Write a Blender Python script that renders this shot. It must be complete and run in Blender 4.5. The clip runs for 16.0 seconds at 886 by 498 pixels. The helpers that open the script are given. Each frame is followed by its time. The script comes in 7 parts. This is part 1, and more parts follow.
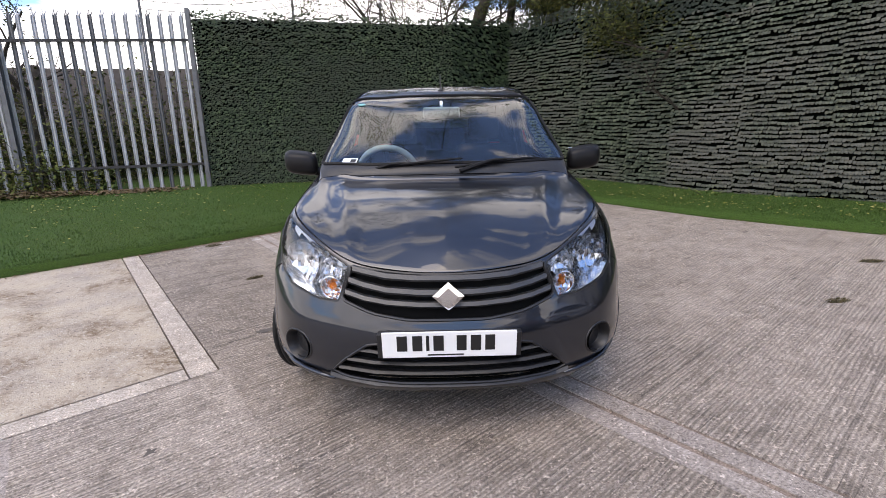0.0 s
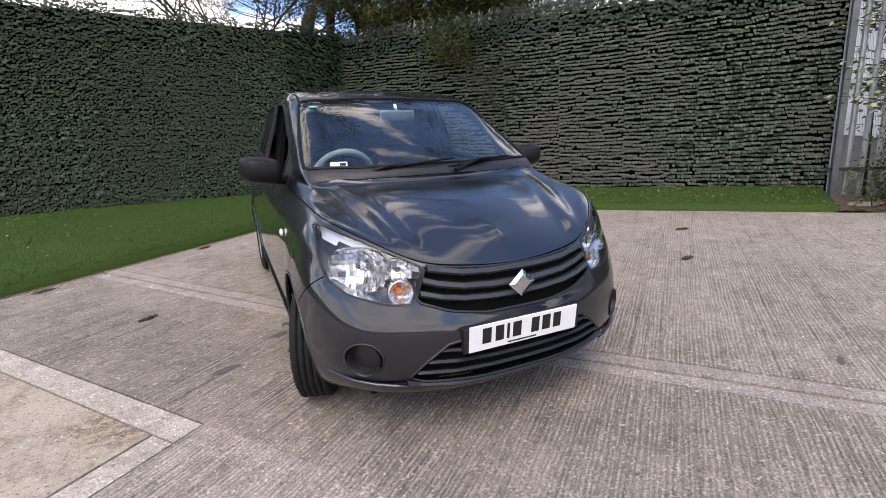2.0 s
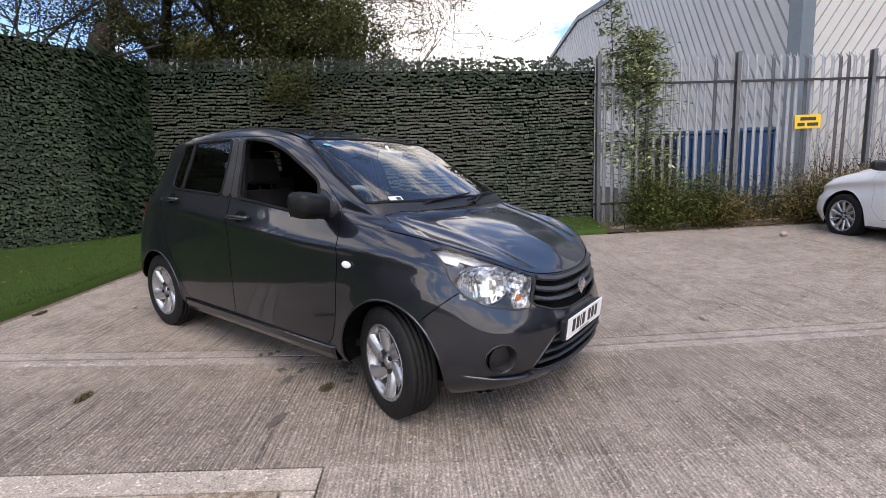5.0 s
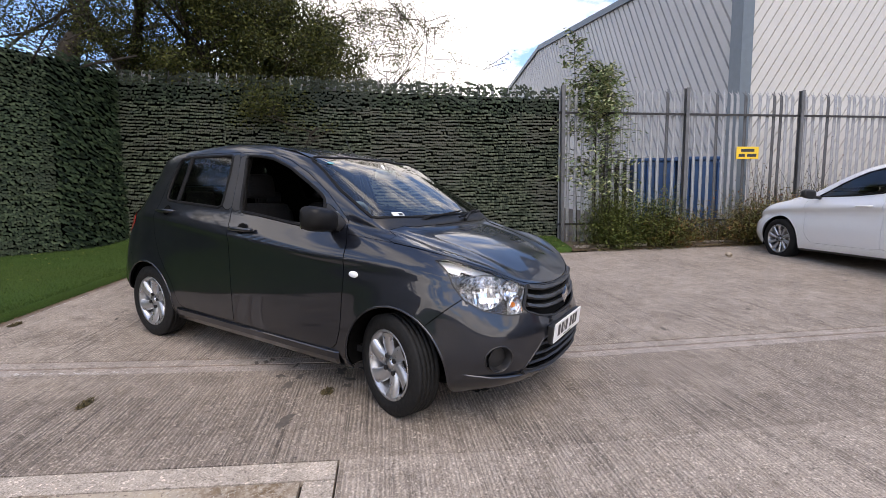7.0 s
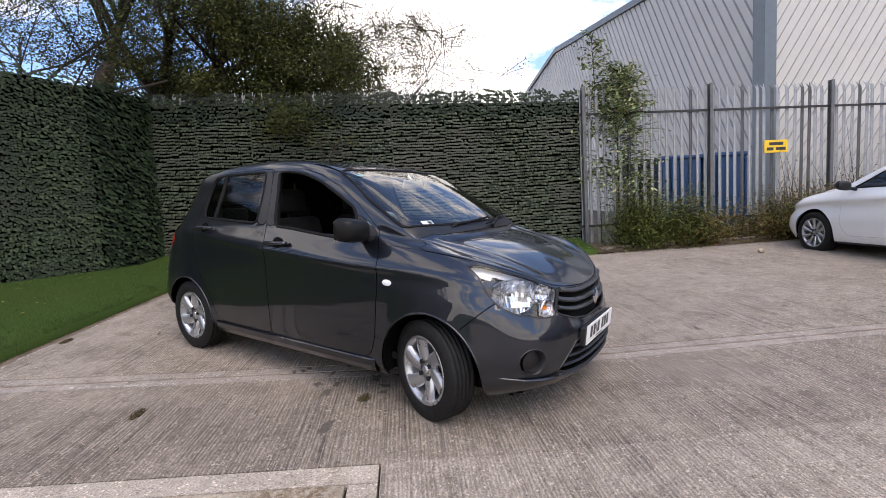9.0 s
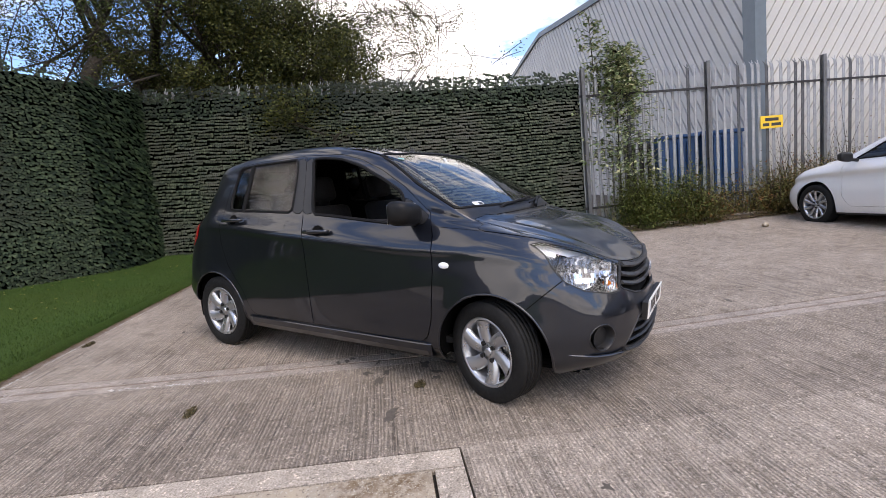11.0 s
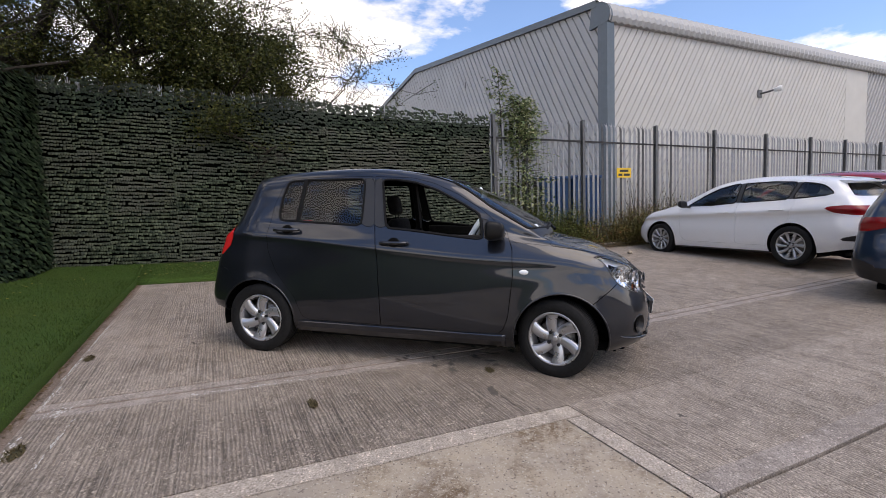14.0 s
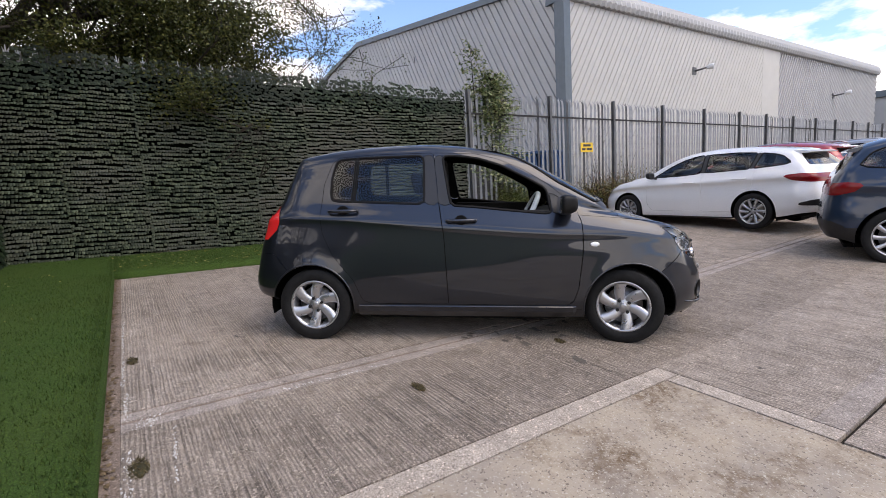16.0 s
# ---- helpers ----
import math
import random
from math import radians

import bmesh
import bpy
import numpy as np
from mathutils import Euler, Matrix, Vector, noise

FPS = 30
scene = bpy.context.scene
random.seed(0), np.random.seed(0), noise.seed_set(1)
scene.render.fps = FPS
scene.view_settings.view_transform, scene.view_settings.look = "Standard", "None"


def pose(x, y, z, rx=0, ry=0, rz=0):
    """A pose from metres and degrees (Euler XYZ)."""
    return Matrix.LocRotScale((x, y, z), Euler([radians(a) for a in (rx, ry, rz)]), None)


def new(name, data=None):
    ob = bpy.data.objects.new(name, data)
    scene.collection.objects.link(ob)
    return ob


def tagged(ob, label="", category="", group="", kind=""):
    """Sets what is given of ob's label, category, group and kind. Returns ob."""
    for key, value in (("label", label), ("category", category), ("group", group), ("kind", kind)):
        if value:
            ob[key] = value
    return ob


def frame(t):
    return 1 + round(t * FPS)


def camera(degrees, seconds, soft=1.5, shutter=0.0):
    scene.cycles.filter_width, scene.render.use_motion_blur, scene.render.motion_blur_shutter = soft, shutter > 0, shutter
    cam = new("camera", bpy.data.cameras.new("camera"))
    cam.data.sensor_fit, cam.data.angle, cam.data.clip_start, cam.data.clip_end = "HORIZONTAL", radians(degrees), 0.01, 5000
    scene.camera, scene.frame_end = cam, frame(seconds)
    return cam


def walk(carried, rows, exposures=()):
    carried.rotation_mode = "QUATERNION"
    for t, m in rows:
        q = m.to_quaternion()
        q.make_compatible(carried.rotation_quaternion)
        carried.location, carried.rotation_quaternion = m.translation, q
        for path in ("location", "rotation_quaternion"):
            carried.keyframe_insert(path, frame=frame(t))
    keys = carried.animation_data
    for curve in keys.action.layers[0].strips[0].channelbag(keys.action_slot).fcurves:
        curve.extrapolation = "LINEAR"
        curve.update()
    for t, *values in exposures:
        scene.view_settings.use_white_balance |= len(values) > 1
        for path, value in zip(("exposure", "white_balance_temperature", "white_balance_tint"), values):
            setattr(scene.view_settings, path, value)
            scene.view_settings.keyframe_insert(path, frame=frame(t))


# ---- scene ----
cam = camera(87.1, 16.0, soft=0.8)
# seconds; place in metres; turn in degrees
ROWS = [
    (0.0, -0.029, -2.438, 1.191, 77.16, 1.17, -0.67),
    (0.5, -0.209, -2.46, 1.197, 77.56, 1.69, -4.38),
    (1.0, -0.418, -2.393, 1.163, 78.0, 2.26, -10.09),
    (1.5, -0.708, -2.303, 1.177, 78.1, 3.13, -17.82),
    (2.0, -1.04, -2.257, 1.162, 77.82, 2.6, -25.26),
    (2.5, -1.326, -2.149, 1.127, 78.47, 0.39, -32.14),
    (3.0, -1.562, -1.942, 1.177, 79.31, 0.6, -38.11),
    (3.5, -1.852, -1.849, 1.191, 80.29, 0.13, -41.69),
    (4.0, -2.095, -1.786, 1.198, 81.0, -0.42, -45.15),
    (4.5, -2.259, -1.692, 1.182, 81.59, 1.31, -49.19),
    (5.0, -2.426, -1.601, 1.192, 81.71, 2.18, -54.06),
    (5.2, -2.514, -1.58, 1.214, 81.85, 2.04, -55.76),
    (7.5, -2.753, -1.554, 1.192, 83.84, 0.88, -58.9),
    (8.0, -2.762, -1.557, 1.191, 84.17, 1.39, -57.81),
    (8.5, -2.794, -1.557, 1.215, 84.39, 2.45, -57.44),
    (9.0, -2.819, -1.547, 1.202, 84.76, 3.18, -56.33),
    (11.3, -3.097, -1.056, 1.17, 83.27, 5.92, -59.24),
    (11.5, -3.217, -0.97, 1.195, 83.35, 6.01, -60.14),
    (12.0, -3.435, -0.769, 1.175, 83.25, 7.5, -62.27),
    (12.5, -3.626, -0.544, 1.222, 83.68, 7.69, -65.09),
    (13.0, -3.893, -0.356, 1.246, 85.01, 5.44, -69.59),
    (13.5, -4.105, -0.175, 1.264, 85.12, 2.92, -74.06),
    (14.0, -4.203, 0.03, 1.261, 85.09, 2.05, -77.25),
    (14.5, -4.236, 0.223, 1.307, 84.86, 2.83, -79.57),
    (15.0, -4.304, 0.533, 1.294, 83.47, 2.64, -81.69),
    (15.5, -4.316, 0.808, 1.295, 82.43, 3.03, -83.44),
    (16.0, -4.328, 1.052, 1.3, 82.02, 3.59, -85.59),
]
walk(cam, [(t, pose(x, y, z, rx, ry, rz)) for t, x, y, z, rx, ry, rz in ROWS],
     [(0.0, 0.70, 7350, 16), (3.5, 0.76, 7600, 16), (5.0, 0.62, 7600, 16), (7.4, 0.55, 7600, 16), (9.0, 0.54, 7600, 16), (12.2, 0.58, 7600, 16), (13.5, 0.11, 7620, 16), (14.6, 0.11, 7620, 16), (16.0, 0.38, 7600, 16)])
# ---------------------------------------------------------------- daylight
SUN_EL, SUN_AZ = 56.0, 215.0      # height; bearing, clockwise from +y


def daylight():
    w = bpy.data.worlds.new("sky")
    scene.world = w
    w.use_nodes = True
    nt = w.node_tree
    nt.nodes.clear()
    out = nt.nodes.new("ShaderNodeOutputWorld")
    bg = nt.nodes.new("ShaderNodeBackground")
    sky = nt.nodes.new("ShaderNodeTexSky")
    sky.sky_type = "NISHITA"
    sky.sun_disc = False
    sky.sun_elevation, sky.sun_rotation = radians(SUN_EL), radians(SUN_AZ)
    tc = nt.nodes.new("ShaderNodeTexCoord")
    mp = nt.nodes.new("ShaderNodeMapping")
    mp.inputs["Scale"].default_value = (1.0, 1.0, 2.6)
    mp.inputs["Location"].default_value = (0.35, 0.1, 0.2)
    n1 = nt.nodes.new("ShaderNodeTexNoise")
    n1.inputs["Scale"].default_value, n1.inputs["Detail"].default_value, n1.inputs["Roughness"].default_value = 2.1, 8, 0.56
    ramp = nt.nodes.new("ShaderNodeValToRGB")
    ramp.color_ramp.elements[0].position, ramp.color_ramp.elements[1].position = 0.47, 0.54
    shade = nt.nodes.new("ShaderNodeTexNoise")
    shade.inputs["Scale"].default_value, shade.inputs["Detail"].default_value = 4.5, 6
    ramp.color_ramp.elements[0].color = (0.03, 0.03, 0.03, 1)          # thin haze between the clouds
    tone = nt.nodes.new("ShaderNodeValToRGB")
    tone.color_ramp.elements[0].position, tone.color_ramp.elements[1].position = 0.32, 0.66
    tone.color_ramp.elements[0].color = (7.3, 7.7, 8.4, 1)
    tone.color_ramp.elements[1].color = (11.7, 12.0, 12.6, 1)
    # clouds close up towards the horizon
    sep, low, fall = nt.nodes.new("ShaderNodeSeparateXYZ"), nt.nodes.new("ShaderNodeMath"), nt.nodes.new("ShaderNodeValToRGB")
    low.operation = "ADD"
    e = fall.color_ramp.elements                                         # cover by height: closed low down, broken, fuller overhead
    e.new(0.5)
    for el, (p, v) in zip(e, ((0.0, 0.34), (0.45, 0.15), (0.92, 0.145))):
        el.position, el.color = p, (v, v, v, 1)
    thin = nt.nodes.new("ShaderNodeMath")
    thin.operation = "SUBTRACT"
    thin.inputs[1].default_value = 0.2
    # one broad cloud bank beyond the trees
    bank, near, heap = nt.nodes.new("ShaderNodeVectorMath"), nt.nodes.new("ShaderNodeMapRange"), nt.nodes.new("ShaderNodeMath")
    bank.operation, heap.operation = "DOT_PRODUCT", "ADD"
    bank.inputs[1].default_value = (0.765, 0.60, 0.22)
    for key, value in (("From Min", 0.94), ("From Max", 0.985), ("To Min", 0.0), ("To Max", 0.13)):
        near.inputs[key].default_value = value
    # and a broad clearing over the warehouse, which the windscreen mirrors
    gap, open_sky, less = nt.nodes.new("ShaderNodeVectorMath"), nt.nodes.new("ShaderNodeMapRange"), nt.nodes.new("ShaderNodeMath")
    gap.operation, less.operation = "DOT_PRODUCT", "SUBTRACT"
    gap.inputs[1].default_value = (0.72, -0.20, 0.665)
    for key, value in (("From Min", 0.925), ("From Max", 0.985), ("To Min", 0.0), ("To Max", 0.14)):
        open_sky.inputs[key].default_value = value
    for a, b in ((tc.outputs["Generated"], gap.inputs[0]), (gap.outputs["Value"], open_sky.inputs[0]), (heap.outputs[0], less.inputs[0]), (open_sky.outputs[0], less.inputs[1])):
        nt.links.new(a, b)
    clear = nt.nodes.new("ShaderNodeMixRGB")
    clear.blend_type = "MULTIPLY"
    clear.inputs[0].default_value, clear.inputs[2].default_value = 1.0, (1.0, 1.36, 1.80, 1)
    mix = nt.nodes.new("ShaderNodeMixRGB")
    for a, b in ((tc.outputs["Generated"], mp.inputs["Vector"]), (mp.outputs[0], n1.inputs["Vector"]), (mp.outputs[0], shade.inputs["Vector"]),
                 (n1.outputs["Fac"], low.inputs[0]), (fall.outputs[0], thin.inputs[0]), (thin.outputs[0], low.inputs[1]), (tc.outputs["Generated"], bank.inputs[0]), (bank.outputs["Value"], near.inputs[0]), (near.outputs[0], heap.inputs[1]), (low.outputs[0], heap.inputs[0]), (less.outputs[0], ramp.inputs[0]), (tc.outputs["Generated"], sep.inputs[0]), (sep.outputs["Z"], fall.inputs[0]), (shade.outputs["Fac"], tone.inputs[0]), (ramp.outputs[0], mix.inputs[0]),
                 (sky.outputs[0], clear.inputs[1]), (clear.outputs[0], mix.inputs[1]), (tone.outputs[0], mix.inputs[2]), (mix.outputs[0], bg.inputs[0]), (bg.outputs[0], out.inputs[0])):
        nt.links.new(a, b)
    bg.inputs["Strength"].default_value = 0.135
    sun = new("sun", bpy.data.lights.new("sun", "SUN"))
    sun.data.energy, sun.data.angle, sun.data.color = 1.35, radians(48), (1.0, 0.92, 0.82)
    el, az = radians(SUN_EL), radians(SUN_AZ)
    way = Vector((math.sin(az) * math.cos(el), math.cos(az) * math.cos(el), math.sin(el)))
    sun.matrix_world = Matrix.Translation(way * 40) @ way.to_track_quat("Z", "Y").to_matrix().to_4x4()


daylight()


# ---------------------------------------------------------------- materials


class Mat:
    """A node material with a Principled shader; nodes are added by short calls."""

    def __init__(self, name, color=(0.5, 0.5, 0.5), rough=0.6, metal=0.0, **more):
        self.m = bpy.data.materials.new(name)
        self.m.use_nodes = True
        self.nt = self.m.node_tree
        self.b = self.nt.nodes["Principled BSDF"]
        self.set("Base Color", (*color, 1))
        self.set("Roughness", rough)
        self.set("Metallic", metal)
        for k, v in more.items():
            self.set(k.replace("_", " "), v)

    def set(self, key, value):
        self.b.inputs[key].default_value = value

    def node(self, kind, **inputs):
        n = self.nt.nodes.new(kind)
        for k, v in inputs.items():
            n.inputs[k.replace("_", " ")].default_value = v
        return n

    def link(self, a, b):
        self.nt.links.new(a, b)

    def coords(self, scale=(1, 1, 1), turn=0.0, space="Object"):
        tc = self.node("ShaderNodeTexCoord")
        mp = self.node("ShaderNodeMapping")
        mp.inputs["Scale"].default_value = scale
        mp.inputs["Rotation"].default_value = (0, 0, radians(turn))
        self.link(tc.outputs[space], mp.inputs["Vector"])
        return mp.outputs[0]

    def noise(self, vec, scale, detail=4.0, rough=0.55):
        n = self.node("ShaderNodeTexNoise", Scale=scale, Detail=detail, Roughness=rough)
        self.link(vec, n.inputs["Vector"])
        return n.outputs["Fac"]

    def ramp(self, fac, stops):
        r = self.node("ShaderNodeValToRGB")
        e = r.color_ramp.elements
        while len(e) < len(stops):
            e.new(0.5)
        for el, (p, c) in zip(e, stops):
            el.position, el.color = p, (*c, 1) if len(c) == 3 else c
        self.link(fac, r.inputs[0])
        return r.outputs[0]

    def mix(self, fac, a, b, mode="MIX"):
        n = self.node("ShaderNodeMixRGB")
        n.blend_type = mode
        for sock, v in ((n.inputs[0], fac), (n.inputs[1], a), (n.inputs[2], b)):
            if isinstance(v, (int, float)):
                sock.default_value = v if sock.type == "VALUE" else (v, v, v, 1)
            elif isinstance(v, tuple):
                sock.default_value = (*v, 1) if len(v) == 3 else v
            else:
                self.link(v, sock)
        return n.outputs[0]

    def math(self, op, a, b=0.0):
        n = self.node("ShaderNodeMath")
        n.operation = op
        for sock, v in zip(n.inputs, (a, b)):
            if isinstance(v, (int, float)):
                sock.default_value = v
            else:
                self.link(v, sock)
        return n.outputs[0]

    def island(self):
        return self.node("ShaderNodeNewGeometry").outputs["Random Per Island"]

    def color(self, sock):
        self.link(sock, self.b.inputs["Base Color"])
        return self

    def rough(self, sock):
        self.link(sock, self.b.inputs["Roughness"])
        return self

    def bump(self, height, strength=0.3, distance=0.01):
        n = self.node("ShaderNodeBump", Strength=strength, Distance=distance)
        self.link(height, n.inputs["Height"])
        self.link(n.outputs[0], self.b.inputs["Normal"])
        return self


YARD_TURN = -51.3                  # bearing of the yard's joints (its u axis)
UX, UY = math.cos(radians(YARD_TURN)), math.sin(radians(YARD_TURN))


def concrete(name, light, dark, groove, stain=0.5, speck=0.75):
    m = Mat(name, rough=0.9)
    p = m.coords((1, 1, 1))
    q = m.coords((1, 1, 1), -YARD_TURN)      # x along the joints, y across them
    big = m.noise(p, 0.55, 5, 0.6)
    mid = m.noise(p, 3.5, 6, 0.65)
    fine = m.noise(p, 110, 4, 0.8)
    pits = m.noise(p, 38, 5, 0.75)
    base = m.ramp(mid, [(0.3, dark), (0.62, light)])
    base = m.mix(m.ramp(big, [(0.35, (0, 0, 0)), (0.7, (stain, stain, stain))]), base, tuple(c * 0.72 for c in dark))
    # brushed grooves run across the joints: long broken furrows between paler ridges
    def streak(a, b, detail):
        s = m.node("ShaderNodeMapping")
        s.inputs["Scale"].default_value = (a, b, 1)
        m.link(q, s.inputs["Vector"])
        return m.noise(s.outputs[0], 1.0, detail, 0.6)
    s = m.node("ShaderNodeMapping")
    s.inputs["Scale"].default_value = (1, 0.10, 1)
    m.link(q, s.inputs["Vector"])
    wave = m.node("ShaderNodeTexWave", Scale=14.5, Distortion=7.5, Detail=4.0)
    wave.inputs["Detail Scale"].default_value = 1.6
    wave.inputs["Detail Roughness"].default_value = 0.65
    m.link(s.outputs[0], wave.inputs["Vector"])
    comb = wave.outputs["Fac"]
    line = m.mix(1.0, m.ramp(comb, [(0.14, (0.62, 0.62, 0.62)), (0.34, (0, 0, 0))]), m.ramp(streak(58, 0.45, 3), [(0.37, (1, 1, 1)), (0.43, (0, 0, 0))]), "LIGHTEN")
    ridge = m.ramp(comb, [(0.62, (0, 0, 0)), (0.88, (1, 1, 1))])
    broken = m.ramp(m.noise(p, 30, 4, 0.7), [(0.38, (0.45, 0.45, 0.45)), (0.52, (1, 1, 1))])
    ridge = m.mix(1.0, ridge, m.ramp(m.noise(p, 34, 4, 0.7), [(0.42, (0.1, 0.1, 0.1)), (0.56, (1, 1, 1))]), "MULTIPLY")
    patch = m.ramp(m.noise(p, 1.3, 5, 0.7), [(0.36, (0.25, 0.25, 0.25)), (0.60, (1, 1, 1))])
    line2 = m.mix(1.0, m.mix(1.0, line, patch, "MULTIPLY"), broken, "MULTIPLY")
    base = m.mix(m.math("MULTIPLY", ridge, 0.50 * groove), base, tuple(min(1, c * 1.42) for c in light))
    base = m.mix(m.math("MULTIPLY", line2, groove), base, tuple(c * 0.30 for c in dark))
    grit = m.ramp(fine, [(0.36, (0.30, 0.28, 0.25)), (0.50, (1, 1, 1)), (0.64, (1.45, 1.45, 1.45))])
    base = m.mix(m.ramp(pits, [(0.34, (0.9, 0.9, 0.9)), (0.42, (0, 0, 0))]), base, tuple(c * 0.42 for c in dark))
    base = m.mix(m.ramp(m.noise(p, 55, 3, 0.6), [(0.60, (0, 0, 0)), (0.68, (0.8, 0.8, 0.8))]), base, tuple(min(1, c * 1.45) for c in light))
    base = m.mix(1.0, base, m.ramp(m.noise(p, 8.5, 6, 0.7), [(0.34, (0.78, 0.77, 0.75)), (0.5, (1, 1, 1)), (0.68, (1.1, 1.1, 1.1))]), "MULTIPLY")
    base = m.mix(speck, base, m.mix(1.0, base, grit, "MULTIPLY"))
    m.color(base)
    h = m.math("ADD", m.math("ADD", m.math("MULTIPLY", line2, -0.8 * groove), m.math("MULTIPLY", ridge, 0.4 * groove)), m.math("MULTIPLY", pits, 0.8))
    m.bump(h, 0.9, 0.008)
    return m.m


M_CONC = concrete("brushed_concrete", (0.405, 0.342, 0.284), (0.276, 0.229, 0.187), 0.82)
M_CONC2 = concrete("stained_brushed_concrete", (0.355, 0.297, 0.242), (0.235, 0.193, 0.157), 0.88, 0.6)
M_BAND = concrete("trowelled_concrete", (0.50, 0.43, 0.36), (0.38, 0.325, 0.27), 0.0, 0.3)
M_JOINT = concrete("joint_concrete", (0.4, 0.344, 0.3), (0.28, 0.24, 0.208), 0.25, 0.4)
M_EDGE = concrete("dirty_concrete_edge", (0.270, 0.205, 0.162), (0.180, 0.135, 0.106), 0.1, 0.4)


def aggregate():
    """Washed concrete with small dark stones and rusty brown stains."""
    m = Mat("worn_concrete", rough=0.92)
    p = m.coords()
    base = m.ramp(m.noise(p, 2.2, 6, 0.65), [(0.32, (0.32, 0.272, 0.225)), (0.5, (0.415, 0.348, 0.27)), (0.68, (0.465, 0.385, 0.285))])
    rust = m.mix(1.0, m.ramp(m.noise(p, 1.5, 6, 0.7), [(0.47, (0, 0, 0)), (0.62, (1, 1, 1))]), m.ramp(m.noise(p, 22, 5, 0.75), [(0.40, (0.1, 0.1, 0.1)), (0.55, (0.95, 0.95, 0.95))]), "MULTIPLY")
    base = m.mix(rust, base, (0.15, 0.095, 0.05))
    base = m.mix(m.ramp(m.noise(p, 62, 3, 0.6), [(0.33, (0.9, 0.9, 0.9)), (0.41, (0, 0, 0))]), base, (0.13, 0.10, 0.08))
    base = m.mix(m.ramp(m.noise(p, 80, 3, 0.6), [(0.58, (0, 0, 0)), (0.66, (0.8, 0.8, 0.8))]), base, (0.57, 0.52, 0.43))
    m.color(base)
    m.bump(m.noise(p, 70, 4, 0.7), 0.9, 0.008)
    return m.m


M_PALE = aggregate()
M_DIRT = concrete("joint_dirt", (0.055, 0.046, 0.038), (0.03, 0.026, 0.022), 0.0)


def plain(name, color, rough=0.6, metal=0.0, var=0.12, scale=6.0, bump=0.0, **more):
    m = Mat(name, color, rough, metal, **more)
    p = m.coords()
    n = m.noise(p, scale, 6, 0.6)
    m.color(m.ramp(n, [(0.25, tuple(c * (1 - var) for c in color)), (0.75, tuple(min(1, c * (1 + var)) for c in color))]))
    if rough > 0.15:
        m.rough(m.ramp(m.noise(p, scale * 3, 4), [(0.3, (rough * 0.85,) * 3), (0.7, (min(1, rough * 1.15),) * 3)]))
    if bump:
        m.bump(m.noise(p, scale * 8, 4), bump, 0.004)
    return m.m


def turf_mat():
    m = Mat("artificial_turf", rough=0.85, Specular_IOR_Level=0.2)
    p = m.coords()
    c = m.ramp(m.island(), [(0.0, (0.026, 0.060, 0.011)), (0.6, (0.051, 0.100, 0.019)), (1.0, (0.100, 0.150, 0.036))])
    c = m.mix(m.ramp(m.noise(p, 1.2, 4), [(0.4, (0, 0, 0)), (0.75, (0.4, 0.4, 0.4))]), c, (0.07, 0.098, 0.02))
    c = m.mix(1.0, c, m.ramp(m.noise(p, 130, 3, 0.7), [(0.35, (0.45, 0.45, 0.45)), (0.62, (1.35, 1.35, 1.3))]), "MULTIPLY")
    m.color(c)
    m.bump(m.noise(p, 260, 3), 0.7, 0.02)
    return m.m


M_TURF = turf_mat()


def leaf_mat(name, stops, fade=None, rough=0.6):
    m = Mat(name, rough=rough, Specular_IOR_Level=0.2)
    c = m.ramp(m.island(), stops)
    if fade:
        n = m.noise(m.coords((1, 1, 1.6)), 0.8, 4, 0.6)
        c = m.mix(m.ramp(n, [(0.42, (0, 0, 0)), (0.62, (0.85, 0.85, 0.85))]), c, m.mix(m.island(), fade, tuple(v * 0.6 for v in fade)))
    m.color(c)
    return m.m


M_IVY = leaf_mat("plastic_ivy", [(0, (0.0209, 0.0299, 0.0195)), (0.5, (0.0691, 0.0834, 0.0570)), (1, (0.1284, 0.1456, 0.1016))], (0.1331, 0.1314, 0.1090), 0.6)
# darker copy: tree shade put into the colour, along with lesser fading
M_IVY_D = leaf_mat("shaded_less_faded_ivy", [(0, (0.0179, 0.0264, 0.0161)), (0.5, (0.0616, 0.0773, 0.0498)), (1, (0.1166, 0.1381, 0.0900))], (0.1103, 0.1150, 0.0900), 0.6)
M_IVY_T = leaf_mat("dark_top_ivy", [(0, (0.0054, 0.0095, 0.0057)), (0.5, (0.0232, 0.0359, 0.0207)), (1, (0.0553, 0.0782, 0.0471))], (0.0446, 0.0549, 0.0415), 0.6)
M_IVY2 = leaf_mat("plastic_ivy_green", [(0, (0.0059, 0.0117, 0.0056)), (0.5, (0.0182, 0.0328, 0.0147)), (1, (0.0518, 0.0783, 0.0386))], None, 0.5)
M_IVY3 = leaf_mat("small_plastic_ivy", [(0, (0.0111, 0.0209, 0.0100)), (0.5, (0.0375, 0.0570, 0.0299)), (1, (0.0854, 0.1158, 0.0623))], (0.0512, 0.0646, 0.0416), 0.5)
M_LEAF = leaf_mat("tree_leaves", [(0, (0.0184, 0.0322, 0.0092)), (0.5, (0.046, 0.069, 0.0184)), (1, (0.1012, 0.1288, 0.0368))])
M_OLIVE = leaf_mat("olive_leaves", [(0, (0.0146, 0.0211, 0.0053)), (0.5, (0.0437, 0.0529, 0.0124)), (1, (0.1043, 0.1058, 0.0265))])
